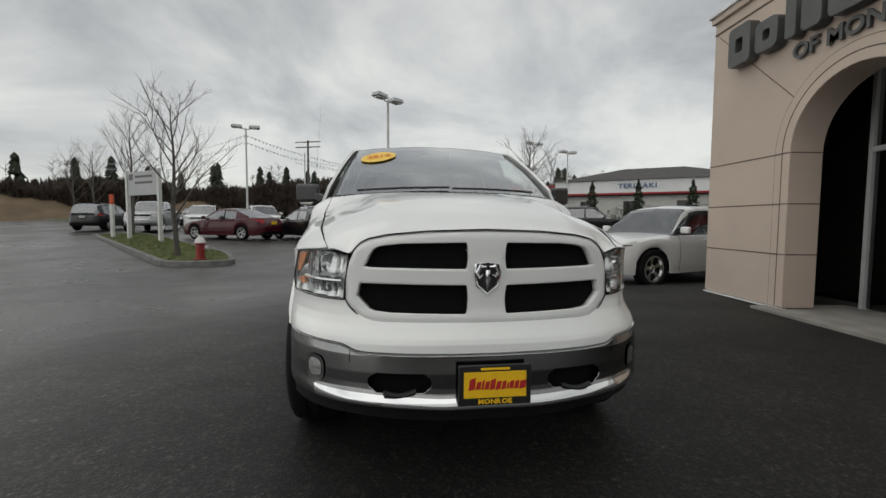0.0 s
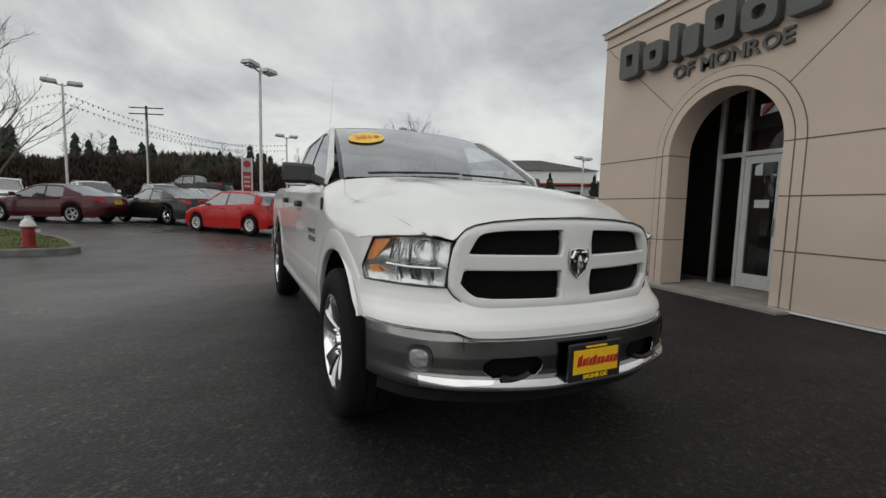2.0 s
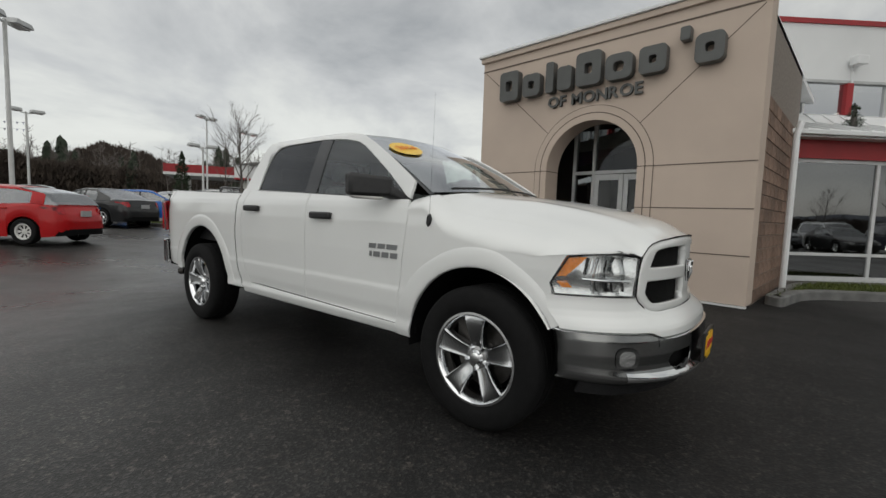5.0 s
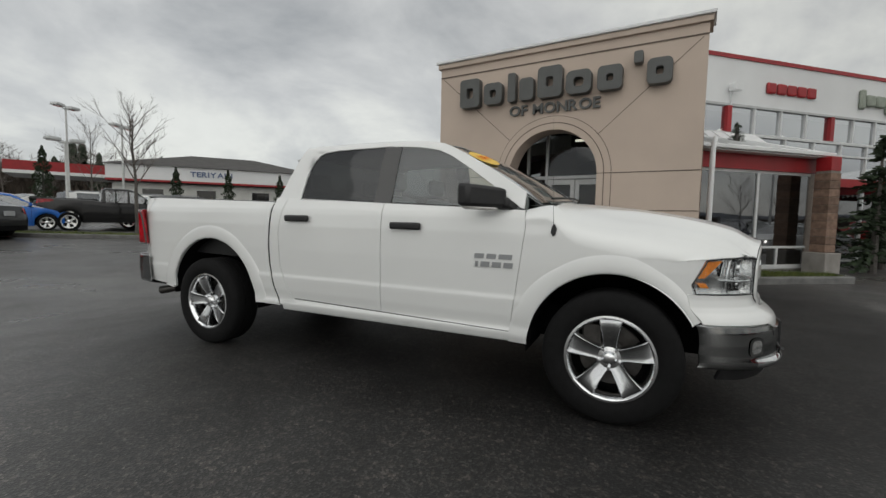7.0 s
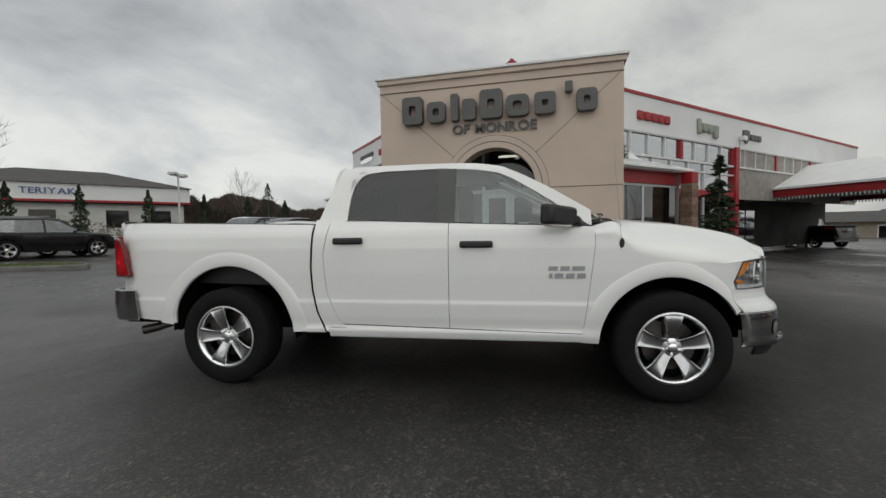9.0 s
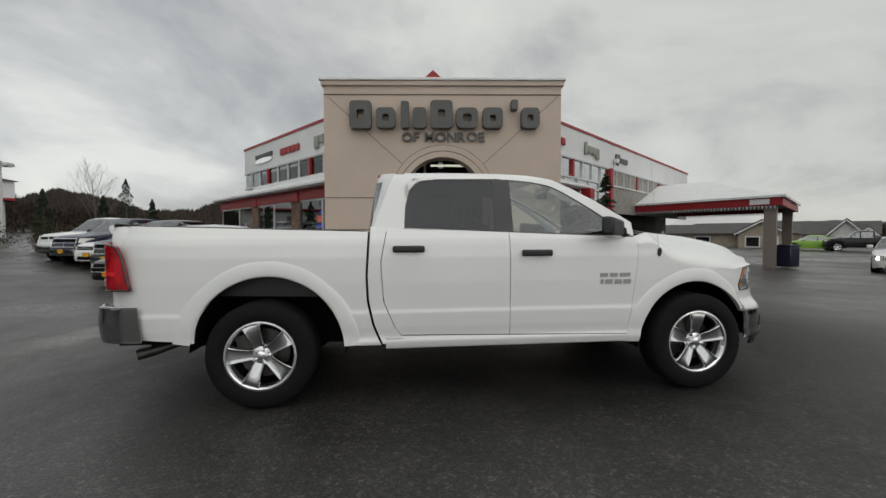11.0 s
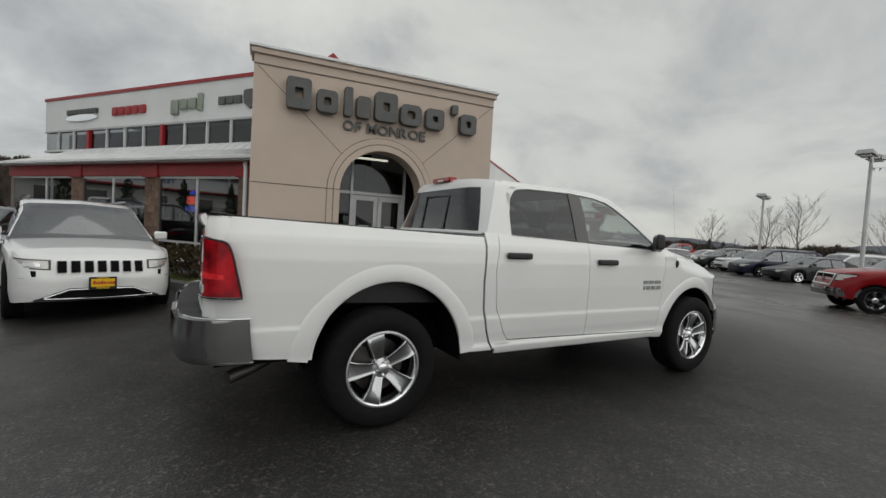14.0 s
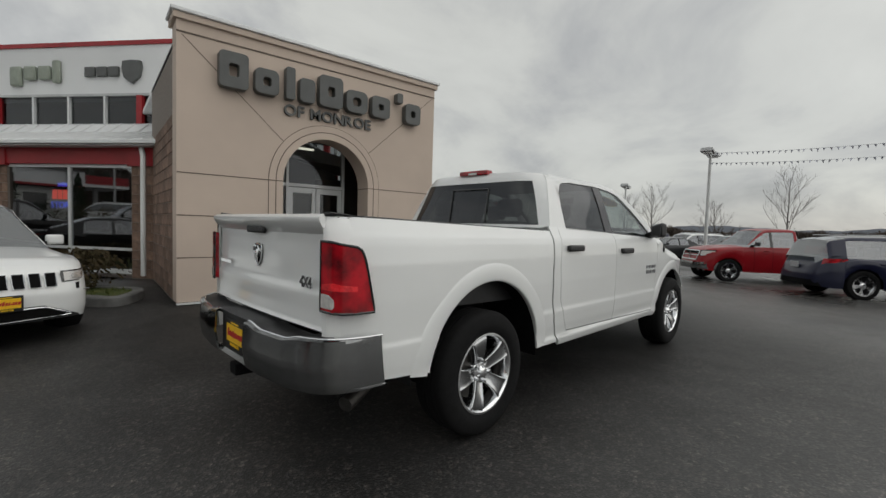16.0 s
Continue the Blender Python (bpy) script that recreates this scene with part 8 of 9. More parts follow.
def bare_tree(x, y, h, seed, spread=1.0, name="bare_tree", label="bare winter tree with fine grey twigs", levels=4, trunk_r=0.09, first=0.28, group="bare trees"):
    """A leafless tree: tapered trunk, limbs and a haze of twigs."""
    th = empty(name, Matrix.Translation((x, y, gz(y))), label, "tree", group)
    rng = random.Random(seed)
    tv, tf, bv, bf = [], [], [], []

    def add(store_v, store_f, p, r_, seg):
        v, f = tube_data(p, r_, seg, cap=False)
        b = len(store_v)
        store_v += [tuple(q) for q in v]
        store_f += [tuple(i + b for i in g) for g in f]

    def limb(p, d, length, r_, lev):
        n = 4 if lev < 3 else 3
        pts_ = [p]
        for _ in range(n):
            d = (d + Vector((rng.gauss(0, 0.10), rng.gauss(0, 0.10), 0.06 + rng.gauss(0, 0.05)))).normalized()
            pts_.append(pts_[-1] + d * (length / n))
        rr = [r_ * (1 - 0.72 * i / n) for i in range(n + 1)]
        add(bv, bf, pts_, rr, 5 if lev < 2 else 3)
        if lev >= levels:
            return
        kids = rng.randint(4, 6) if lev < 3 else rng.randint(3, 4)
        for i in range(kids):
            t = rng.uniform(0.25, 1.0)
            k = min(int(t * n), n - 1)
            q = pts_[k].lerp(pts_[k + 1], t * n - k)
            side = Vector((rng.gauss(0, 1), rng.gauss(0, 1), rng.gauss(0.1, 0.4))).normalized()
            nd = (d * 1.0 + side * 0.75 * spread).normalized()
            limb(q, nd, length * rng.uniform(0.42, 0.62), max(r_ * 0.42, 0.004), lev + 1)
    n = 9
    line = [Vector((0, 0, 0))]
    for i in range(n):
        line.append(line[-1] + Vector((rng.gauss(0, 0.03), rng.gauss(0, 0.03), h * 0.9 / n)))
    add(tv, tf, line, [trunk_r * (1.15 if i == 0 else 1) * (1 - 0.88 * i / n) for i in range(n + 1)], 8)
    nl = 15
    for i in range(nl):
        t = first + (0.97 - first) * i / nl
        k = min(int(t * n), n - 1)
        q = line[k].lerp(line[k + 1], t * n - k)
        a = i * 2.4 + rng.uniform(-0.4, 0.4)
        up = 0.75 + 0.5 * t
        limb(q, Vector((math.cos(a) * spread, math.sin(a) * spread, up)).normalized(), h * 0.46 * (1 - 0.62 * t) * rng.uniform(0.85, 1.15), trunk_r * 0.42 * (1 - 0.6 * t), 1)
    raw("trunk", tv, tf, BARK, th)
    raw("crown", bv, bf, TWIG, th, "crown of fine bare branches")
    return th


bare_tree(-8.25, 14.75, 5.2, 5, 0.85, levels=3)
bare_tree(-15.3, 23.2, 6.1, 9, 0.8, levels=3)
bare_tree(4.5, 22.3, 5.2, 14, 0.85, levels=3, first=0.42)
bare_tree(-29.5, 39.5, 7.0, 21, 0.9, levels=3)
bare_tree(-36.5, 46.0, 7.5, 22, 0.9, levels=3)
bare_tree(13.2, 50.0, 8.6, 23, 0.9, levels=3)
for i, (x, y, h) in enumerate(((12.5, -24.5, 8.0), (9.0, -27.0, 6.5), (16.0, -27.0, 7.5), (4.5, -26.5, 9.5), (-1.5, -28.0, 9.0), (21.5, -29.0, 7.0), (-6.0, -24.0, 8.0), (26, 30, 8.5))):
    bare_tree(x, y, h * 0.66, 31 + i, 0.85, levels=3, trunk_r=0.07)

# ---- fixtures on the car park ----
hy = empty("fire_hydrant", Matrix.Translation((-7.05, 13.75, gz(13.75) + 0.12)), "red fire hydrant with a white cap on the island", "hydrant")
lathe("barrel", [(0.17, 0.0), (0.17, 0.05), (0.12, 0.06), (0.115, 0.46), (0.15, 0.47), (0.15, 0.50), (0.0, 0.50)], HYDRED, hy, seg=20, axis="Z")
lathe("bonnet", [(0.15, 0.50), (0.145, 0.53), (0.11, 0.62), (0.05, 0.68), (0.05, 0.74), (0.0, 0.74)], HYDW, hy, "white domed cap", seg=20, axis="Z")
for a in (0, 90, 180):
    nz = lathe("outlet", [(0.055, 0.10), (0.055, 0.17), (0.07, 0.17), (0.07, 0.20), (0.0, 0.20)], HYDW if a == 90 else HYDRED, hy, seg=12, axis="Y")
    nz.matrix_local = Matrix.Translation((0, 0, 0.36)) @ Matrix.Rotation(radians(a + 220), 4, "Z")

sg = empty("direction_sign", Matrix.Translation((-12.9, 20.3, gz(20.3) + 0.1)) @ Matrix.Rotation(radians(150), 4, "Z"), "grey direction sign between white posts on the island", "sign")
box("sign_panel", -1.25, 1.05, -0.03, 0.03, 1.95, 2.98, SIGNGREY, sg, bevel=0.01)
box("sign_post", 1.05, 1.20, -0.07, 0.07, -0.1, 3.05, POLE, sg, bevel=0.01)
box("sign_post", -1.40, -1.25, -0.07, 0.07, -0.1, 3.05, POLE, sg, bevel=0.01)
for y in (-0.034, 0.034):
    box("dark_square", 0.62, 0.92, y - 0.004, y + 0.004, 2.62, 2.88, LETTERG, sg)
    for i in range(2):
        box("text_bar", -0.9, 0.45, y - 0.004, y + 0.004, 2.70 - 0.26 * i, 2.80 - 0.26 * i, LETTERG, sg)
mk = empty("marker_post", Matrix.Translation((-15.2, 21.7, gz(21.7) + 0.1)), "white marker post with an orange top", "post")
box("post", -0.07, 0.07, -0.07, 0.07, 0, 1.55, POLE, mk, bevel=0.01)
box("orange_cap", -0.072, 0.072, -0.072, 0.072, 1.55, 2.0, mat("orange_paint", (0.55, 0.08, 0.02), 0.5, 0, 0.1, 5), mk, bevel=0.01)


def lamp_post(x, y, h, turn, arms=2, r=0.085):
    th = empty("street_lamp", Matrix.Translation((x, y, gz(y))) @ Matrix.Rotation(radians(turn), 4, "Z"), "pale car park lamp post with box lamp heads", "street lamp", "car park lamps")
    lathe("base", [(0.28, 0), (0.28, 0.55), (0.26, 0.60), (0.0, 0.60)], CONCRETE, th, seg=16, axis="Z")
    tube("pole", [(0, 0, 0.5), (0, 0, h)], [r, r * 0.75], POLE, th, seg=12)
    for s in (-1, 1)[:arms]:
        tube("arm", [(0, 0, h - 0.12), (s * 0.35, 0, h - 0.06)], 0.04, POLE, th)
        hd = raw("lamp_head", [(s * q, w, z) for q, w, z in ((0.22, -0.26, h - 0.02), (1.05, -0.30, h + 0.02), (1.05, 0.30, h + 0.02), (0.22, 0.26, h - 0.02), (0.28, -0.22, h + 0.20), (1.0, -0.25, h + 0.22), (1.0, 0.25, h + 0.22), (0.28, 0.22, h + 0.20))],
                 [(0, 3, 2, 1) if s > 0 else (1, 2, 3, 0), (4, 5, 6, 7) if s > 0 else (7, 6, 5, 4), (0, 1, 5, 4) if s > 0 else (4, 5, 1, 0), (1, 2, 6, 5) if s > 0 else (5, 6, 2, 1), (2, 3, 7, 6) if s > 0 else (6, 7, 3, 2), (3, 0, 4, 7) if s > 0 else (7, 4, 0, 3)], LAMPGREY, th, bevel=0.03)
        box("lamp_glass", s * 0.65 - 0.30, s * 0.65 + 0.30, -0.2, 0.2, h - 0.045, h - 0.01, CLEARLENS, hd)
    return th


lamp_post(-2.75, 25.3, 7.45, 55)
lamp_post(-15.0, 36.2, 7.8, 20)
lamp_post(13.2, 44.0, 7.1, 30)
lamp_post(-1.6, 46.7, 6.7, 15)
lamp_post(5.3, -15.2, 5.75, 100)
lamp_post(14.2, -23.4, 5.25, 112)
lamp_post(8.0, 39.4, 5.0, 0)
lamp_post(10.3, 46.0, 8.2, 30)
lamp_post(23.0, 33.5, 5.2, 20)
lamp_post(-11.5, 40.0, 6.4, 20, arms=0, r=0.06)

up = empty("utility_pole", Matrix.Translation((-15.1, 54.1, gz(54.1))), "wooden utility pole with two cross-arms", "utility pole")
tube("pole", [(0, 0, 0), (0, 0, 9.6)], [0.16, 0.11], BARK, up)
for z in (8.8, 9.4):
    tube("cross_arm", [(-1.6, 0.4, z), (1.6, -0.4, z)], 0.06, BARK, up, seg=6)

py = empty("pylon_sign", Matrix.Translation((-5.4, 49.5, gz(49.5))) @ Matrix.Rotation(radians(8), 4, "Z"), "tall red and grey pylon sign", "sign")
for s in (-1, 1):
    box("sign_post", s * 0.45 - 0.06, s * 0.45 + 0.06, -0.1, 0.1, 0, 4.7, POLE, py)
box("red_board", -0.39, 0.39, -0.10, 0.10, 1.5, 3.15, mat("sign_red", (0.42, 0.03, 0.04), 0.4), py)
box("grey_board", -0.39, 0.39, -0.10, 0.10, 3.25, 4.65, SIGNGREY, py)
rd = lathe("round_mark", [(0.0, 0.02), (0.33, 0.02), (0.35, 0.0)], MATS["sign_red"], py, seg=28, axis="Y")
rd.matrix_local = Matrix.Translation((0, -0.13, 4.05)) @ Matrix.Rotation(math.pi, 4, "Z")
for i in range(3):
    box("text_bar", -0.28, 0.28, -0.12, -0.10, 1.75 + 0.45 * i, 1.95 + 0.45 * i, SIGNGREY, py)


def pennants(a, b, sag, n, seed, size=0.17):
    """A sagging line of small flags."""
    th = empty("pennant_string", Matrix.Translation(a), "string of faded car park pennants between lamp posts", "pennants", "pennant strings")
    a, b = Vector((0, 0, 0)), Vector(b) - Vector(a)
    rng = random.Random(seed)
    line = [a.lerp(b, t) - Vector((0, 0, sag * 4 * t * (1 - t))) for t in lin(0, 1, n)]
    tube("cord", line, 0.008, LAMPGREY, th, seg=3)
    d = (b - a).normalized()
    vs_, fs_ = [], []
    for p, q in zip(line, line[1:]):
        m = p.lerp(q, 0.5)
        w, h = d * size * 0.36, Vector((rng.uniform(-0.06, 0.06), rng.uniform(-0.06, 0.06), -size * rng.uniform(0.8, 1.2)))
        k = len(vs_)
        o = Vector((-d.y, d.x, 0)) * 0.006
        vs_ += [m - w + o, m + w + o, m + h + o, m - w - o, m + w - o, m + h - o]
        fs_ += [(k, k + 1, k + 2), (k + 5, k + 4, k + 3), (k, k + 3, k + 4, k + 1), (k + 1, k + 4, k + 5, k + 2), (k + 2, k + 5, k + 3, k)]
    f = raw("pennant_bunting", [tuple(v) for v in vs_], fs_, FLAG, th, smooth=False)
    f["kind"] = "stuff"


for k in range(2):
    pennants((-15.0, 36.2, 7.9 - 0.55 * k), (-5.0, 44.0, 6.2 - 0.55 * k), 0.5, 44, 3 + k)
    pennants((-15.0, 36.2, 7.9 - 0.55 * k), (-34.0, 46.0, 6.8 - 0.55 * k), 0.6, 50, 5 + k)
    pennants((5.3, -15.2, 5.55 - 0.5 * k), (-16.0, -12.0, 5.9 - 0.5 * k), 0.7, 96, 8 + k, 0.13)
    pennants((-1.6, 46.7, 6.9 - 0.5 * k), (-16.0, 52.0, 8.4 - 0.5 * k), 0.6, 44, 11 + k, 0.2)

# ---- service canopy on the right wing ----
cn = empty("service_canopy", Matrix.Translation((14.07, -9.18, 0)) @ Matrix.Rotation(radians(29), 4, "Z"), "white hipped service canopy with a red edge and brick posts", "canopy")
CL, CW, CSKEW = 9.8, 8.5, 0.313


def canopy_box(name, x0, x1, y0, y1, z0, z1, material, label=""):
    """A bar of the canopy, whose sides run askew to its front."""
    bm = bmesh.new()
    for v in add_box(bm, x0, x1, y0, y1, z0, z1):
        v.co.x -= CSKEW * v.co.y
    return part(name, bm, material, cn, label, smooth=False)


bm = bmesh.new()
vs_ = [bm.verts.new((x - CSKEW * y, y, z)) for x, y, z in ((-0.2, 0.2, 3.0), (CL, 0.2, 3.0), (CL, -CW, 3.0), (-0.2, -CW, 3.0), (4.2, -3.8, 4.40), (CL - 2.0, -3.8, 4.40))]
for f in ((0, 4, 5, 1), (1, 5, 2), (2, 5, 4, 3), (3, 4, 0), (0, 1, 2, 3)):
    bm.faces.new([vs_[i] for i in f])
bmesh.ops.recalc_face_normals(bm, faces=bm.faces)
part("canopy_roof", bm, METALW, cn, "white metal hipped roof", smooth=False)
canopy_box("roof_edge", -0.25, CL, 0.18, 0.26, 2.93, 3.03, METALW)
canopy_box("roof_edge", -0.27, -0.19, -CW, 0.17, 2.93, 3.03, METALW)
canopy_box("red_edge", -0.1, CL - 0.1, 0.05, 0.14, 2.58, 2.93, REDPAINT)
canopy_box("red_edge", -0.14, -0.05, -CW, 0.04, 2.58, 2.93, REDPAINT)
canopy_box("red_edge", 0.0, CL - 0.1, -CW - 0.05, -CW + 0.04, 2.58, 2.93, REDPAINT)
canopy_box("white_name_panel", 0.35, 1.15, 0.145, 0.165, 2.64, 2.88, METALW)
canopy_box("soffit", 0.0, CL, -CW + 0.05, 0.04, 2.80, 2.92, BLACKPL)
for yb in (0.05, -CW + 0.06):
    vs_, fs_ = [], []
    for i in range(60):
        x = 0.1 + i * 0.16 - CSKEW * yb
        k = len(vs_)
        vs_ += [(x, yb, 2.57), (x + 0.11, yb, 2.57), (x + 0.055, yb, 2.42), (x, yb + 0.01, 2.57), (x + 0.11, yb + 0.01, 2.57), (x + 0.055, yb + 0.01, 2.42)]
        fs_ += [(k, k + 1, k + 2), (k + 5, k + 4, k + 3), (k, k + 2, k + 5, k + 3), (k + 1, k + 4, k + 5, k + 2)]
    g = raw("edge_bunting", vs_, fs_, METALW, cn, smooth=False)
    g["kind"] = "stuff"
for x, y in ((0.35, -0.35), (CL - 0.6, -0.35), (0.35, -CW + 0.4), (CL - 0.6, -CW + 0.4)):
    canopy_box("post", x - 0.25, x + 0.25, y - 0.25, y + 0.25, -0.45, 2.8, MORTAR)
bn = empty("waste_bin", Matrix.Translation((14.5, -9.95, gz(-9.95))) @ Matrix.Rotation(radians(20), 4, "Z"), "blue waste bin by the canopy post", "bin")
box("bin_body", -0.33, 0.33, -0.33, 0.33, 0.08, 0.98, PAINTS["navy"], bn, bevel=0.04)
box("bin_lid", -0.36, 0.36, -0.36, 0.36, 0.98, 1.06, PAINTS["navy"], bn, bevel=0.02)

# stone post with a plinth at the end of the right shop front
pp = empty("stone_post", Matrix.Translation((10.22, 0.66, 0)) @ Matrix.Rotation(radians(-43), 4, "Z"), "brown block post on a concrete plinth at the eave's end", "post")
box("plinth", -0.27, 0.27, -0.27, 0.27, -0.15, 0.55, CONCRETE, pp, bevel=0.02)
box("shaft", -0.165, 0.165, -0.165, 0.165, 0.55, 2.62, MORTAR, pp)
for i in range(10):
    box("block", -0.18, 0.18, -0.18, 0.18, 0.56 + 0.195 * i, 0.745 + 0.195 * i, BRICK, pp, bevel=0.008)
box("red_cap", -0.175, 0.175, -0.175, 0.175, 2.56, 2.90, REDPAINT, pp, bevel=0.01)


def spruce(x, y, h, r, seed, z=None):
    th = empty("spruce", Matrix.Translation((x, y, gz(y) if z is None else z)), "dark spruce with layered drooping boughs", "tree", "conifers")
    tube("trunk", [(0, 0, 0), (0, 0, h * 0.95)], [0.10, 0.02], BARK, th)
    rng = random.Random(seed)
    vs_, fs_ = [], []
    for _ in range(150):
        t = rng.random()
        a = rng.uniform(0, 6.283)
        L_ = r * (1 - t) * rng.uniform(0.7, 1.1) + 0.06
        z0 = 0.08 * h + 0.9 * h * t
        for j in range(8):
            q = (j + rng.random()) / 8
            p = Vector((math.cos(a) * L_ * q, math.sin(a) * L_ * q, z0 - 0.25 * L_ * q + rng.uniform(-0.03, 0.03)))
            s = 0.10 * (h / 3.5) * rng.uniform(0.7, 1.3)
            u = Vector((math.cos(a + rng.uniform(-1, 1)), math.sin(a + rng.uniform(-1, 1)), rng.uniform(-0.5, 0.3)))
            w = u.orthogonal().normalized()
            k = len(vs_)
            vs_ += [p + u * s, p + w * s * 0.5, p - u * s, p - w * s * 0.5]
            fs_.append((k, k + 1, k + 2, k + 3))
    raw("foliage", [tuple(v) for v in vs_], fs_, CEDAR, th, smooth=False)


spruce(12.6, -0.9, 3.9, 1.15, 3)
spruce(14.6, -1.6, 2.9, 0.8, 4)
spruce(10.0, 2.6, 0.75, 0.28, 5, z=3.15)
spruce(41.0, -56.5, 2.9, 1.9, 6)
spruce(42.6, -58.6, 3.1, 2.0, 7)
spruce(40.6, -59.0, 2.8, 1.8, 8)

# red roof peak seen over the tower
bm = bmesh.new()
prism(bm, [(5.55, 6.55), (6.05, 7.0), (6.55, 6.55)], 10.3, 12.5, lambda a, b, d: (d, a, b))
bmesh.ops.recalc_face_normals(bm, faces=bm.faces)
part("roof_peak", bm, REDPAINT, bld, "small red roof peak", smooth=False)
box("peak_base", 10.35, 12.45, 5.65, 6.45, 5.6, 6.55, PANELW, bld)

# neon sign inside the left shop window
ne = new("neon_sign")
ne.parent = LWING
ne.matrix_local = Matrix.Translation((0.75, 1.60, 1.75)) @ Matrix.Rotation(math.pi, 4, "Z")
for i in range(4):
    box("red_bar", -0.26 + 0.14 * i, -0.16 + 0.14 * i, -0.01, 0.01, 0.0, 0.22, NEONR, ne)
letters("neon_letter", "STORE", 0.20, 0.006, Matrix.Translation((0, -0.02, -0.14)) @ Matrix.Rotation(radians(90), 4, "X"), NEONB, ne, 0.58)
box("blue_bar", -0.12, 0.12, -0.01, 0.01, 0.30, 0.38, NEONB, ne)
# downpipes beside the tower
for yy, px in ((TY1 + 0.17, 7.85), (TY0 - 0.17, 6.3)):
    tube("downpipe", [(px + 0.15, yy + (0.03 if yy > 6 else -0.03), 2.95), (px, yy, 2.7), (px, yy, 0.1)], 0.05, METALW, bld, "white downpipe", seg=8)

# ---- neighbours and distance ----
tk = empty("restaurant_building", Matrix.Translation((12.6, 44.6, gz(44.6))) @ Matrix.Rotation(radians(-31), 4, "Z"), "low pale restaurant with a white fascia and a red line", "building")
TL = 16.0
box("wall", 0, TL, 0.6, 9, 0, 3.0, SIDING, tk)
for i in range(12):
    box("siding_board", -0.01, TL + 0.01, 0.57, 0.6, 0.25 * i + 0.01, 0.25 * i + 0.22, SIDING, tk)
box("fascia", -0.4, TL + 0.4, 0.0, 9.4, 3.0, 4.25, PANELW, tk)
box("red_line", -0.42, TL + 0.42, -0.02, 0.05, 2.88, 3.05, REDPAINT, tk)
box("soffit", -0.3, TL + 0.3, 0.05, 0.6, 2.80, 2.88, DARK, tk)
bm = bmesh.new()
vs_ = [bm.verts.new(p) for p in ((-0.6, -0.2, 4.25), (TL + 0.6, -0.2, 4.25), (TL + 0.6, 9.6, 4.25), (-0.6, 9.6, 4.25), (5.5, 4.6, 5.75), (TL - 5.0, 4.6, 5.75))]
for f in ((0, 1, 5, 4), (1, 2, 5), (2, 3, 4, 5), (3, 0, 4)):
    bm.faces.new([vs_[i] for i in f])
bmesh.ops.recalc_face_normals(bm, faces=bm.faces)
part("roof", bm, ROOFG, tk, "grey shingle roof", smooth=False)
letters("sign_letter", "TERIYAKI", 0.62, 0.03, Matrix.Translation((7.2, -0.04, 3.65)) @ Matrix.Rotation(radians(90), 4, "X"), BLUETXT, tk, 3.3, 0.015)
for x in (2.0, 6.0, 10.5, 13.5):
    wn_ = box("window", x, x + 1.5, 0.55, 0.6, 0.9, 2.3, GLOSSBLK, tk)
fs_th = empty("fuel_station_canopy", Matrix.Translation((9.5, 58.0, gz(58))) @ Matrix.Rotation(radians(-20), 4, "Z"), "red and white fuel station canopy", "canopy")
box("roof", 0, 16, 0, 8, 3.6, 4.5, REDPAINT, fs_th)
box("white_band", -0.02, 16.02, -0.02, 8.02, 3.3, 3.6, METALW, fs_th)
for x in (2, 8, 14):
    box("post", x, x + 0.4, 3, 3.4, 0, 3.4, POLE, fs_th)
ho = empty("house", Matrix.Translation((62.1, -33.5, -2.6)) @ Matrix.Rotation(radians(224), 4, "Z") @ Matrix.Scale(1.5, 4), "pale house with a dark gabled roof", "house")


def gabled_house(th, length, eave, ridge, wall, gables, openings):
    """A long house: ridge along x, small gables standing out in front, windows between."""
    box("wall", 0, length, 0, 7, 0, eave, wall, th)
    bm = bmesh.new()
    prism(bm, [(-0.5, eave - 0.05), (3.5, ridge), (7.5, eave - 0.05)], -0.4, length + 0.1, lambda a, b, d: (d, a, b))
    bmesh.ops.recalc_face_normals(bm, faces=bm.faces)
    part("roof", bm, ROOFG, th, "dark shingled roof", smooth=False)
    for x0, x1, low, top, out in gables:
        xm = 0.5 * (x0 + x1)
        bm = bmesh.new()
        prism(bm, [(x0, 0.0), (x0, low), (xm, top), (x1, low), (x1, 0.0)], -out, 3.0, lambda a, b, d: (a, d, b))
        bmesh.ops.recalc_face_normals(bm, faces=bm.faces)
        gb = part("gable", bm, wall, th, smooth=False)
        for xa, xb in ((x0 - 0.25, xm), (xm, x1 + 0.25)):
            za, zb_ = (low - 0.15, top + 0.06) if xb == xm else (top + 0.06, low - 0.15)
            bm = bmesh.new()
            prism(bm, [(xa, za), (xb, zb_), (xb, zb_ + 0.22), (xa, za + 0.22)], -out - 0.25, 3.2, lambda a, b, d: (a, d, b))
            bmesh.ops.recalc_face_normals(bm, faces=bm.faces)
            part("gable_roof", bm, ROOFG, gb, smooth=False)
            tube("gable_trim", [(xa, -out - 0.27, za + 0.06), (xb, -out - 0.27, zb_ + 0.06)], 0.07, METALW, gb, seg=4)
    for x, y, z0, z1, w in openings:
        fr_ = box("window_frame", x - 0.08, x + w + 0.08, y - 0.03, y + 0.02, z0 - 0.08, z1 + 0.08, METALW, th)
        box("pane", x, x + w, y - 0.05, y - 0.02, z0, z1, GLOSSBLK, fr_)


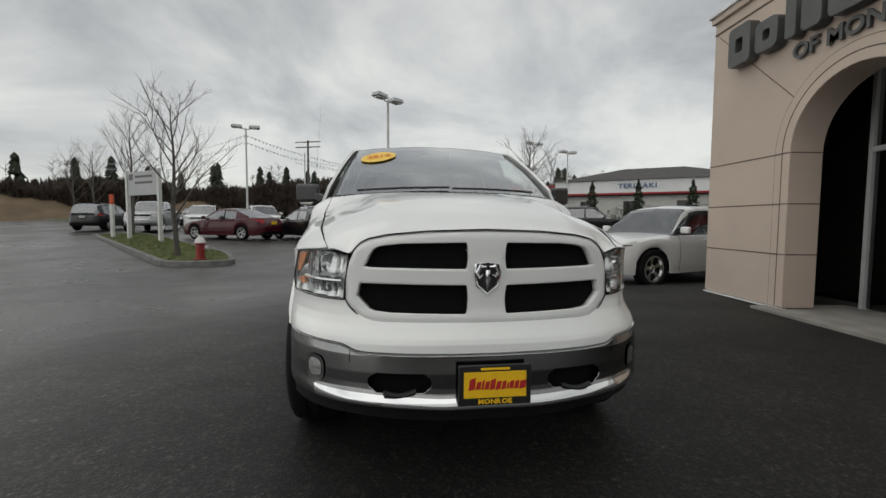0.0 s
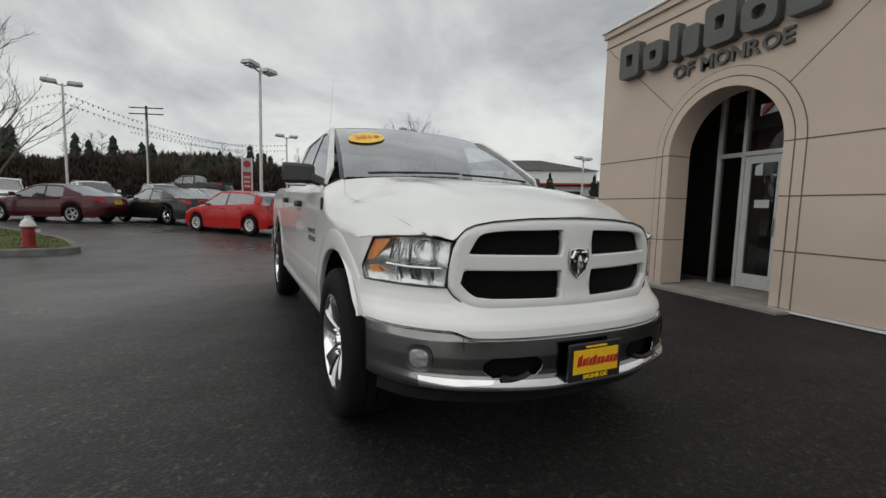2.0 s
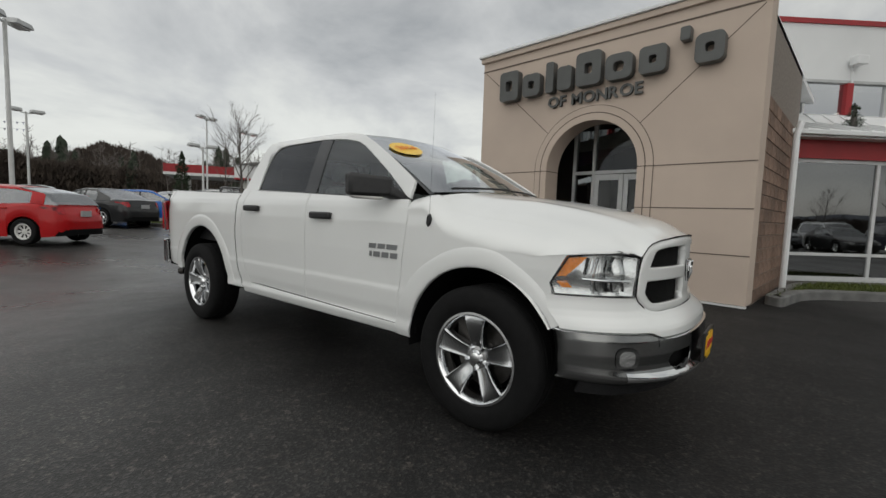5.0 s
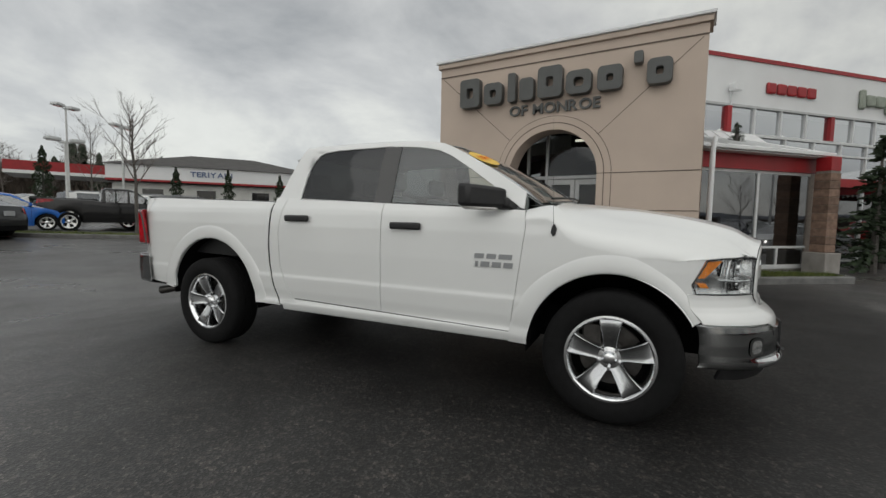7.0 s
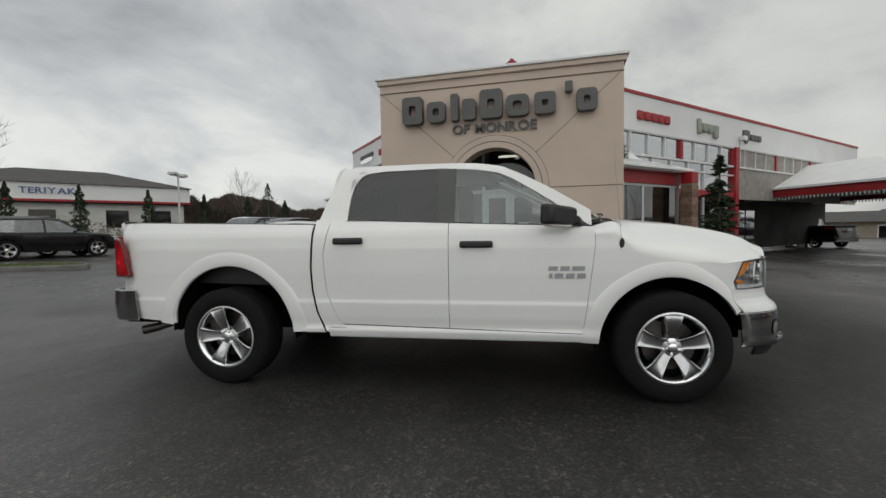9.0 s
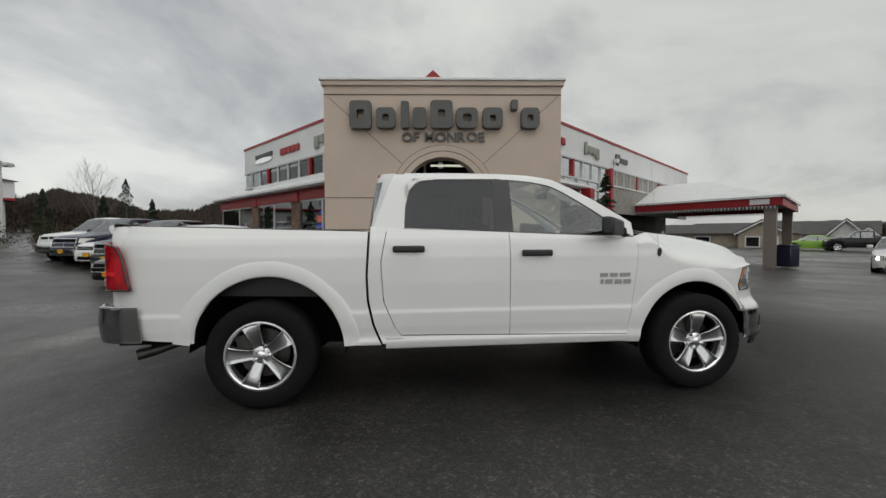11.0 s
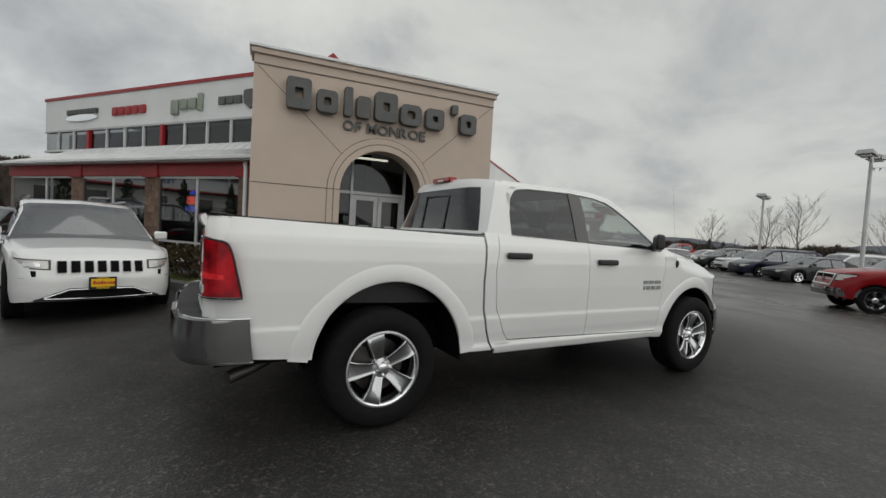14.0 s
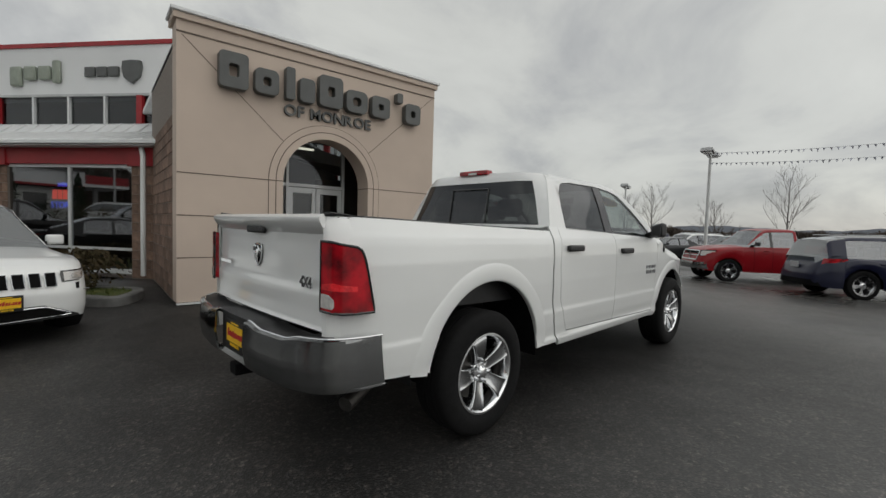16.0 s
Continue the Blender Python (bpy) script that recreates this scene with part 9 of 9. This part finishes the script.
gabled_house(ho, 14.0, 2.62, 3.72, SIDING, ((11.0, 13.0, 2.5, 3.62, 0.7), (12.6, 14.0, 2.2, 2.95, 0.35)),
             [(11.45, -0.7, 1.5, 2.3, 0.35), (12.15, -0.7, 1.5, 2.3, 0.35), (13.3, -0.35, 1.4, 2.0, 0.35), (8.3, 0.0, 1.5, 2.3, 0.55), (5.0, 0.0, 1.5, 2.3, 0.6)])
ho2 = empty("house", Matrix.Translation((54.6, -21.0, -2.4)) @ Matrix.Rotation(radians(230), 4, "Z") @ Matrix.Scale(1.5, 4), "tan house with a low gabled porch", "house")
gabled_house(ho2, 12.0, 2.55, 3.30, TANSIDING, ((8.3, 11.2, 2.5, 3.30, 1.2),), [(8.8, -1.2, 1.5, 2.2, 0.8), (10.1, -1.2, 1.5, 2.2, 0.6), (5.2, 0.0, 1.4, 2.2, 1.0), (2.2, 0.0, 1.4, 2.2, 0.8)])


def hill(name, a0, a1, r0, r1, h, material, label, seed, base=-2.0, steps=320, ragged=0.022, scrub=0):
    """A ridge seen far off, between two bearings in degrees."""
    rng = random.Random(seed)
    ph = [rng.uniform(0, 6.28) for _ in range(5)]
    jit = [rng.gauss(0, ragged) for _ in range(steps + 2)]

    def fn(u, v):
        a = radians(a0 + (a1 - a0) * u)
        r_ = r0 + (r1 - r0) * v
        e_ = math.sin(0.5 * math.pi * min(1, 4 * u, 4 * (1 - u)))
        prof = 0.75 + 0.16 * math.sin(5 * u * 3 + ph[0]) + 0.08 * math.sin(17 * u + ph[1]) + 0.03 * math.sin(60 * u + ph[2]) + 0.02 * math.sin(140 * u + ph[3]) + jit[min(int(u * steps), steps)] * max(0.0, v - 0.35)
        z = base + (h * prof * (0.12 + 0.88 * e_) - base) * math.sin(min(1, v * 1.4) * math.pi / 2)
        return (r_ * math.cos(a), r_ * math.sin(a), z)
    ob = sheet(name, fn, lin(0, 1, steps), lin(0, 1, 8), material, None)
    vs_, fs_ = [], []
    for _ in range(scrub):
        x, y, z = fn(rng.random(), rng.uniform(0.08, 0.74))
        b = len(vs_)
        g, w, l = rng.uniform(0, 6.28), rng.uniform(0.3, 0.9), rng.uniform(1.0, 3.2)
        vs_ += [(x - w * math.cos(g), y - w * math.sin(g), z - 0.4), (x + w * math.cos(g), y + w * math.sin(g), z - 0.4), (x + rng.gauss(0, 0.4), y + rng.gauss(0, 0.4), z + l)]
        fs_.append((b, b + 1, b + 2))
    if vs_:
        tagged(raw("hill_trees", vs_, fs_, SCRUB, None, smooth=False), "brown and dark green winter trees covering the hill", "woods", kind="stuff")
    return tagged(ob, label, "hill", kind="structure")


hill("wooded_hill", 62, 102, 125, 190, 17, WOODS, "brown wooded hill behind the neighbours", 2, scrub=26000)
hill("wooded_hill", 4, 52, 150, 230, 16, WOODS, "dark wooded hill behind the showroom", 4, scrub=30000)
hill("wooded_bank", 60, 140, 92, 130, 10.5, WOODS, "brown wooded bank behind the car park", 15, base=0.0, scrub=20000)
hill("field_bank", 110, 150, 62, 100, 6.5, FIELD, "dry brown grass bank", 6, base=0.0)
hill("low_woods", 250, 330, 150, 220, 3.0, WOODS, "low brown woods at the far edge", 8)
hill("far_hills", 262, 300, 1500, 1900, 42, HILL, "hills on the horizon, distance haze painted in as blue-grey", 12, steps=90, ragged=0.0)
hill("far_hills", 300, 345, 1500, 1900, 50, HILL, "hills on the horizon, distance haze painted in as blue-grey", 13, steps=90, ragged=0.0)


def woods(name, a0, a1, r0, r1, n, h0, h1, seed, material, label, conifer=0.0):
    """A far wood: simple bare trees and some conifers, joined, as nobody could count them."""
    rng = random.Random(seed)
    vs_, fs_, cv, cf = [], [], [], []
    for _ in range(n):
        a, r_ = radians(rng.uniform(a0, a1)), rng.uniform(r0, r1)
        x, y = r_ * math.cos(a), r_ * math.sin(a)
        z, h = gz(y) - 0.3, rng.uniform(h0, h1)
        if rng.random() < conifer:
            w = h * rng.uniform(0.14, 0.22)
            for _ in range(170):
                t = rng.random() ** 1.3
                b = rng.uniform(0, 6.28)
                q = w * (1 - t) * rng.uniform(0.4, 1.1)
                p = Vector((x + q * math.cos(b), y + q * math.sin(b), z + h * (0.06 + 0.94 * t)))
                s = h * 0.06
                k = len(cv)
                cv += [tuple(p + Vector((s * math.cos(b), s * math.sin(b), -s * 0.5))), tuple(p + Vector((-s * math.sin(b), s * math.cos(b), -s * 0.3))), tuple(p + Vector((0, 0, s))), tuple(p + Vector((s * math.sin(b), -s * math.cos(b), -s * 0.3)))]
                cf += [(k, k + 1, k + 2), (k, k + 2, k + 3)]
            continue
        tr = [Vector((x, y, z))]
        for i in range(4):
            tr.append(tr[-1] + Vector((rng.gauss(0, 0.02 * h), rng.gauss(0, 0.02 * h), h / 4)))
        v, f = tube_data(tr, [0.012 * h, 0.010 * h, 0.007 * h, 0.004 * h, 0.001 * h], 3, cap=False)
        k = len(vs_)
        vs_ += [tuple(q) for q in v]
        fs_ += [tuple(i + k for i in g) for g in f]
        for _ in range(16):
            t = rng.uniform(0.25, 0.98)
            i = min(int(t * 4), 3)
            p = tr[i].lerp(tr[i + 1], t * 4 - i)
            b = rng.uniform(0, 6.28)
            d = Vector((math.cos(b), math.sin(b), rng.uniform(0.6, 1.6))).normalized() * h * 0.30 * (1.1 - t)
            mid = p + d * 0.5 + Vector((0, 0, -0.01 * h))
            for e_ in (p + d, p + d * 0.8 + Vector((rng.gauss(0, 0.06 * h), rng.gauss(0, 0.06 * h), 0.05 * h)), mid + Vector((rng.gauss(0, 0.07 * h), rng.gauss(0, 0.07 * h), 0.06 * h))):
                v, f = tube_data([mid if e_ != p + d else p, e_], [0.0035 * h, 0.0012 * h], 3, cap=False)
                k = len(vs_)
                vs_ += [tuple(q) for q in v]
                fs_ += [tuple(j + k for j in g) for g in f]
    if vs_:
        tagged(raw(name, vs_, fs_, TWIG, None, smooth=False), label, "woods", kind="stuff")
    if cv:
        tagged(raw("conifer_stand", cv, cf, CONIFER, None, smooth=False), "dark conifers among the bare trees", "woods", kind="stuff")


woods("bare_woods", 88, 135, 84, 94, 110, 5, 9.5, 1, TWIG, "brown bare winter woods behind the car park", 0.32)
woods("bare_woods", 60, 90, 95, 125, 130, 6, 11, 2, TWIG, "bare trees and firs behind the neighbours", 0.15)
woods("bare_woods", 135, 158, 86, 105, 40, 6, 9, 3, TWIG, "bare trees above the grass bank", 0.02)
woods("bare_woods", 268, 322, 75, 130, 260, 2.0, 3.9, 4, TWIG, "bare trees along the southern edge", 0.0)



def thicket(name, a0, a1, r0, r1, n, h0, h1, seed, material, label):
    """A dense leafless thicket far off: a mass of small twig clumps with an uneven top."""
    rng = random.Random(seed)
    ph = [rng.uniform(0, 6.28) for _ in range(4)]
    vs_, fs_ = [], []
    for _ in range(n):
        u = rng.random()
        a, r_ = radians(a0 + (a1 - a0) * u), rng.uniform(r0, r1)
        x, y = r_ * math.cos(a), r_ * math.sin(a)
        k = 0.5 + 0.25 * math.sin(23 * u + ph[0]) + 0.15 * math.sin(61 * u + ph[1]) + 0.10 * math.sin(170 * u + ph[2])
        top = h0 + (h1 - h0) * k
        z = gz(y) + top * rng.random() ** 0.7
        b = len(vs_)
        g, w, l = rng.uniform(0, 6.28), rng.uniform(0.05, 0.14), rng.uniform(0.4, 1.1)
        lx, ly = rng.gauss(0, 0.35) * l, rng.gauss(0, 0.35) * l
        vs_ += [(x - w * math.cos(g), y - w * math.sin(g), z - 0.3 * l), (x + w * math.cos(g), y + w * math.sin(g), z - 0.3 * l), (x + lx, y + ly, z + 0.7 * l)]
        fs_.append((b, b + 1, b + 2))
    tagged(raw(name, vs_, fs_, material, None, smooth=False), label, "woods", kind="stuff")


thicket("winter_thicket", 84, 140, 74, 84, 110000, 3.2, 5.8, 5, SCRUB, "dense brown winter thicket behind the car park")
thicket("winter_thicket", 40, 86, 98, 110, 60000, 3.5, 7.0, 9, SCRUB, "dense brown thicket behind the neighbours")
thicket("winter_thicket", 262, 330, 70, 84, 40000, 1.2, 2.8, 12, SCRUB, "low brown thicket at the southern edge")

# ---- pieces of the walls: brown blocks on the tower's sides and the shop piers ----


def block_course(parent, m, w, h, d, name="block"):
    """One block, sharing a mesh by size."""
    key = (round(w, 3), round(h, 3), round(d, 3))
    if key not in BLOCKS:
        bm = bmesh.new()
        add_box(bm, 0, w, -d, 0, 0, h)
        bmesh.ops.bevel(bm, geom=list(bm.edges), offset=0.006, segments=1, affect="EDGES")
        me = bpy.data.meshes.new(name)
        bm.to_mesh(me)
        bm.free()
        me.materials.append(BRICK)
        BLOCKS[key] = me
    ob = new(name, BLOCKS[key])
    ob.parent = parent
    ob.matrix_local = m
    return ob


BLOCKS = {}
for side, yy, rot in ((1, TY1 - 0.02, 0), (-1, TY0 + 0.02, 0)):
    for row in range(15):
        x = BX + 0.01
        if row % 2:
            block_course(bld, Matrix.Translation((x, yy + (0.012 if side > 0 else -0.002), 0.03 + 0.203 * row)), 0.19, 0.193, 0.014)
            x += 0.2
        while x < 8.0:
            w = min(0.39, 8.1 - x)
            block_course(bld, Matrix.Translation((x, yy + (0.012 if side > 0 else -0.002), 0.03 + 0.203 * row)), round(w, 2), 0.193, 0.014)
            x += 0.40
for wing_ob, n, el in ((LWING, 4, 10.7),):
    for i in range(n):
        xc = -1.55 + 3.9 * i
        if xc > el - 1.0:
            continue
        for row in range(12):
            if row % 2:
                pieces = ((-0.32, 0.15), (-0.16, 0.31), (0.16, 0.15))
            else:
                pieces = ((-0.32, 0.31), (0.0, 0.31))
            for a, w in pieces:
                block_course(wing_ob, Matrix.Translation((xc + a, 1.77 + 0.012, 0.02 + 0.208 * row)), w, 0.198, 0.016)
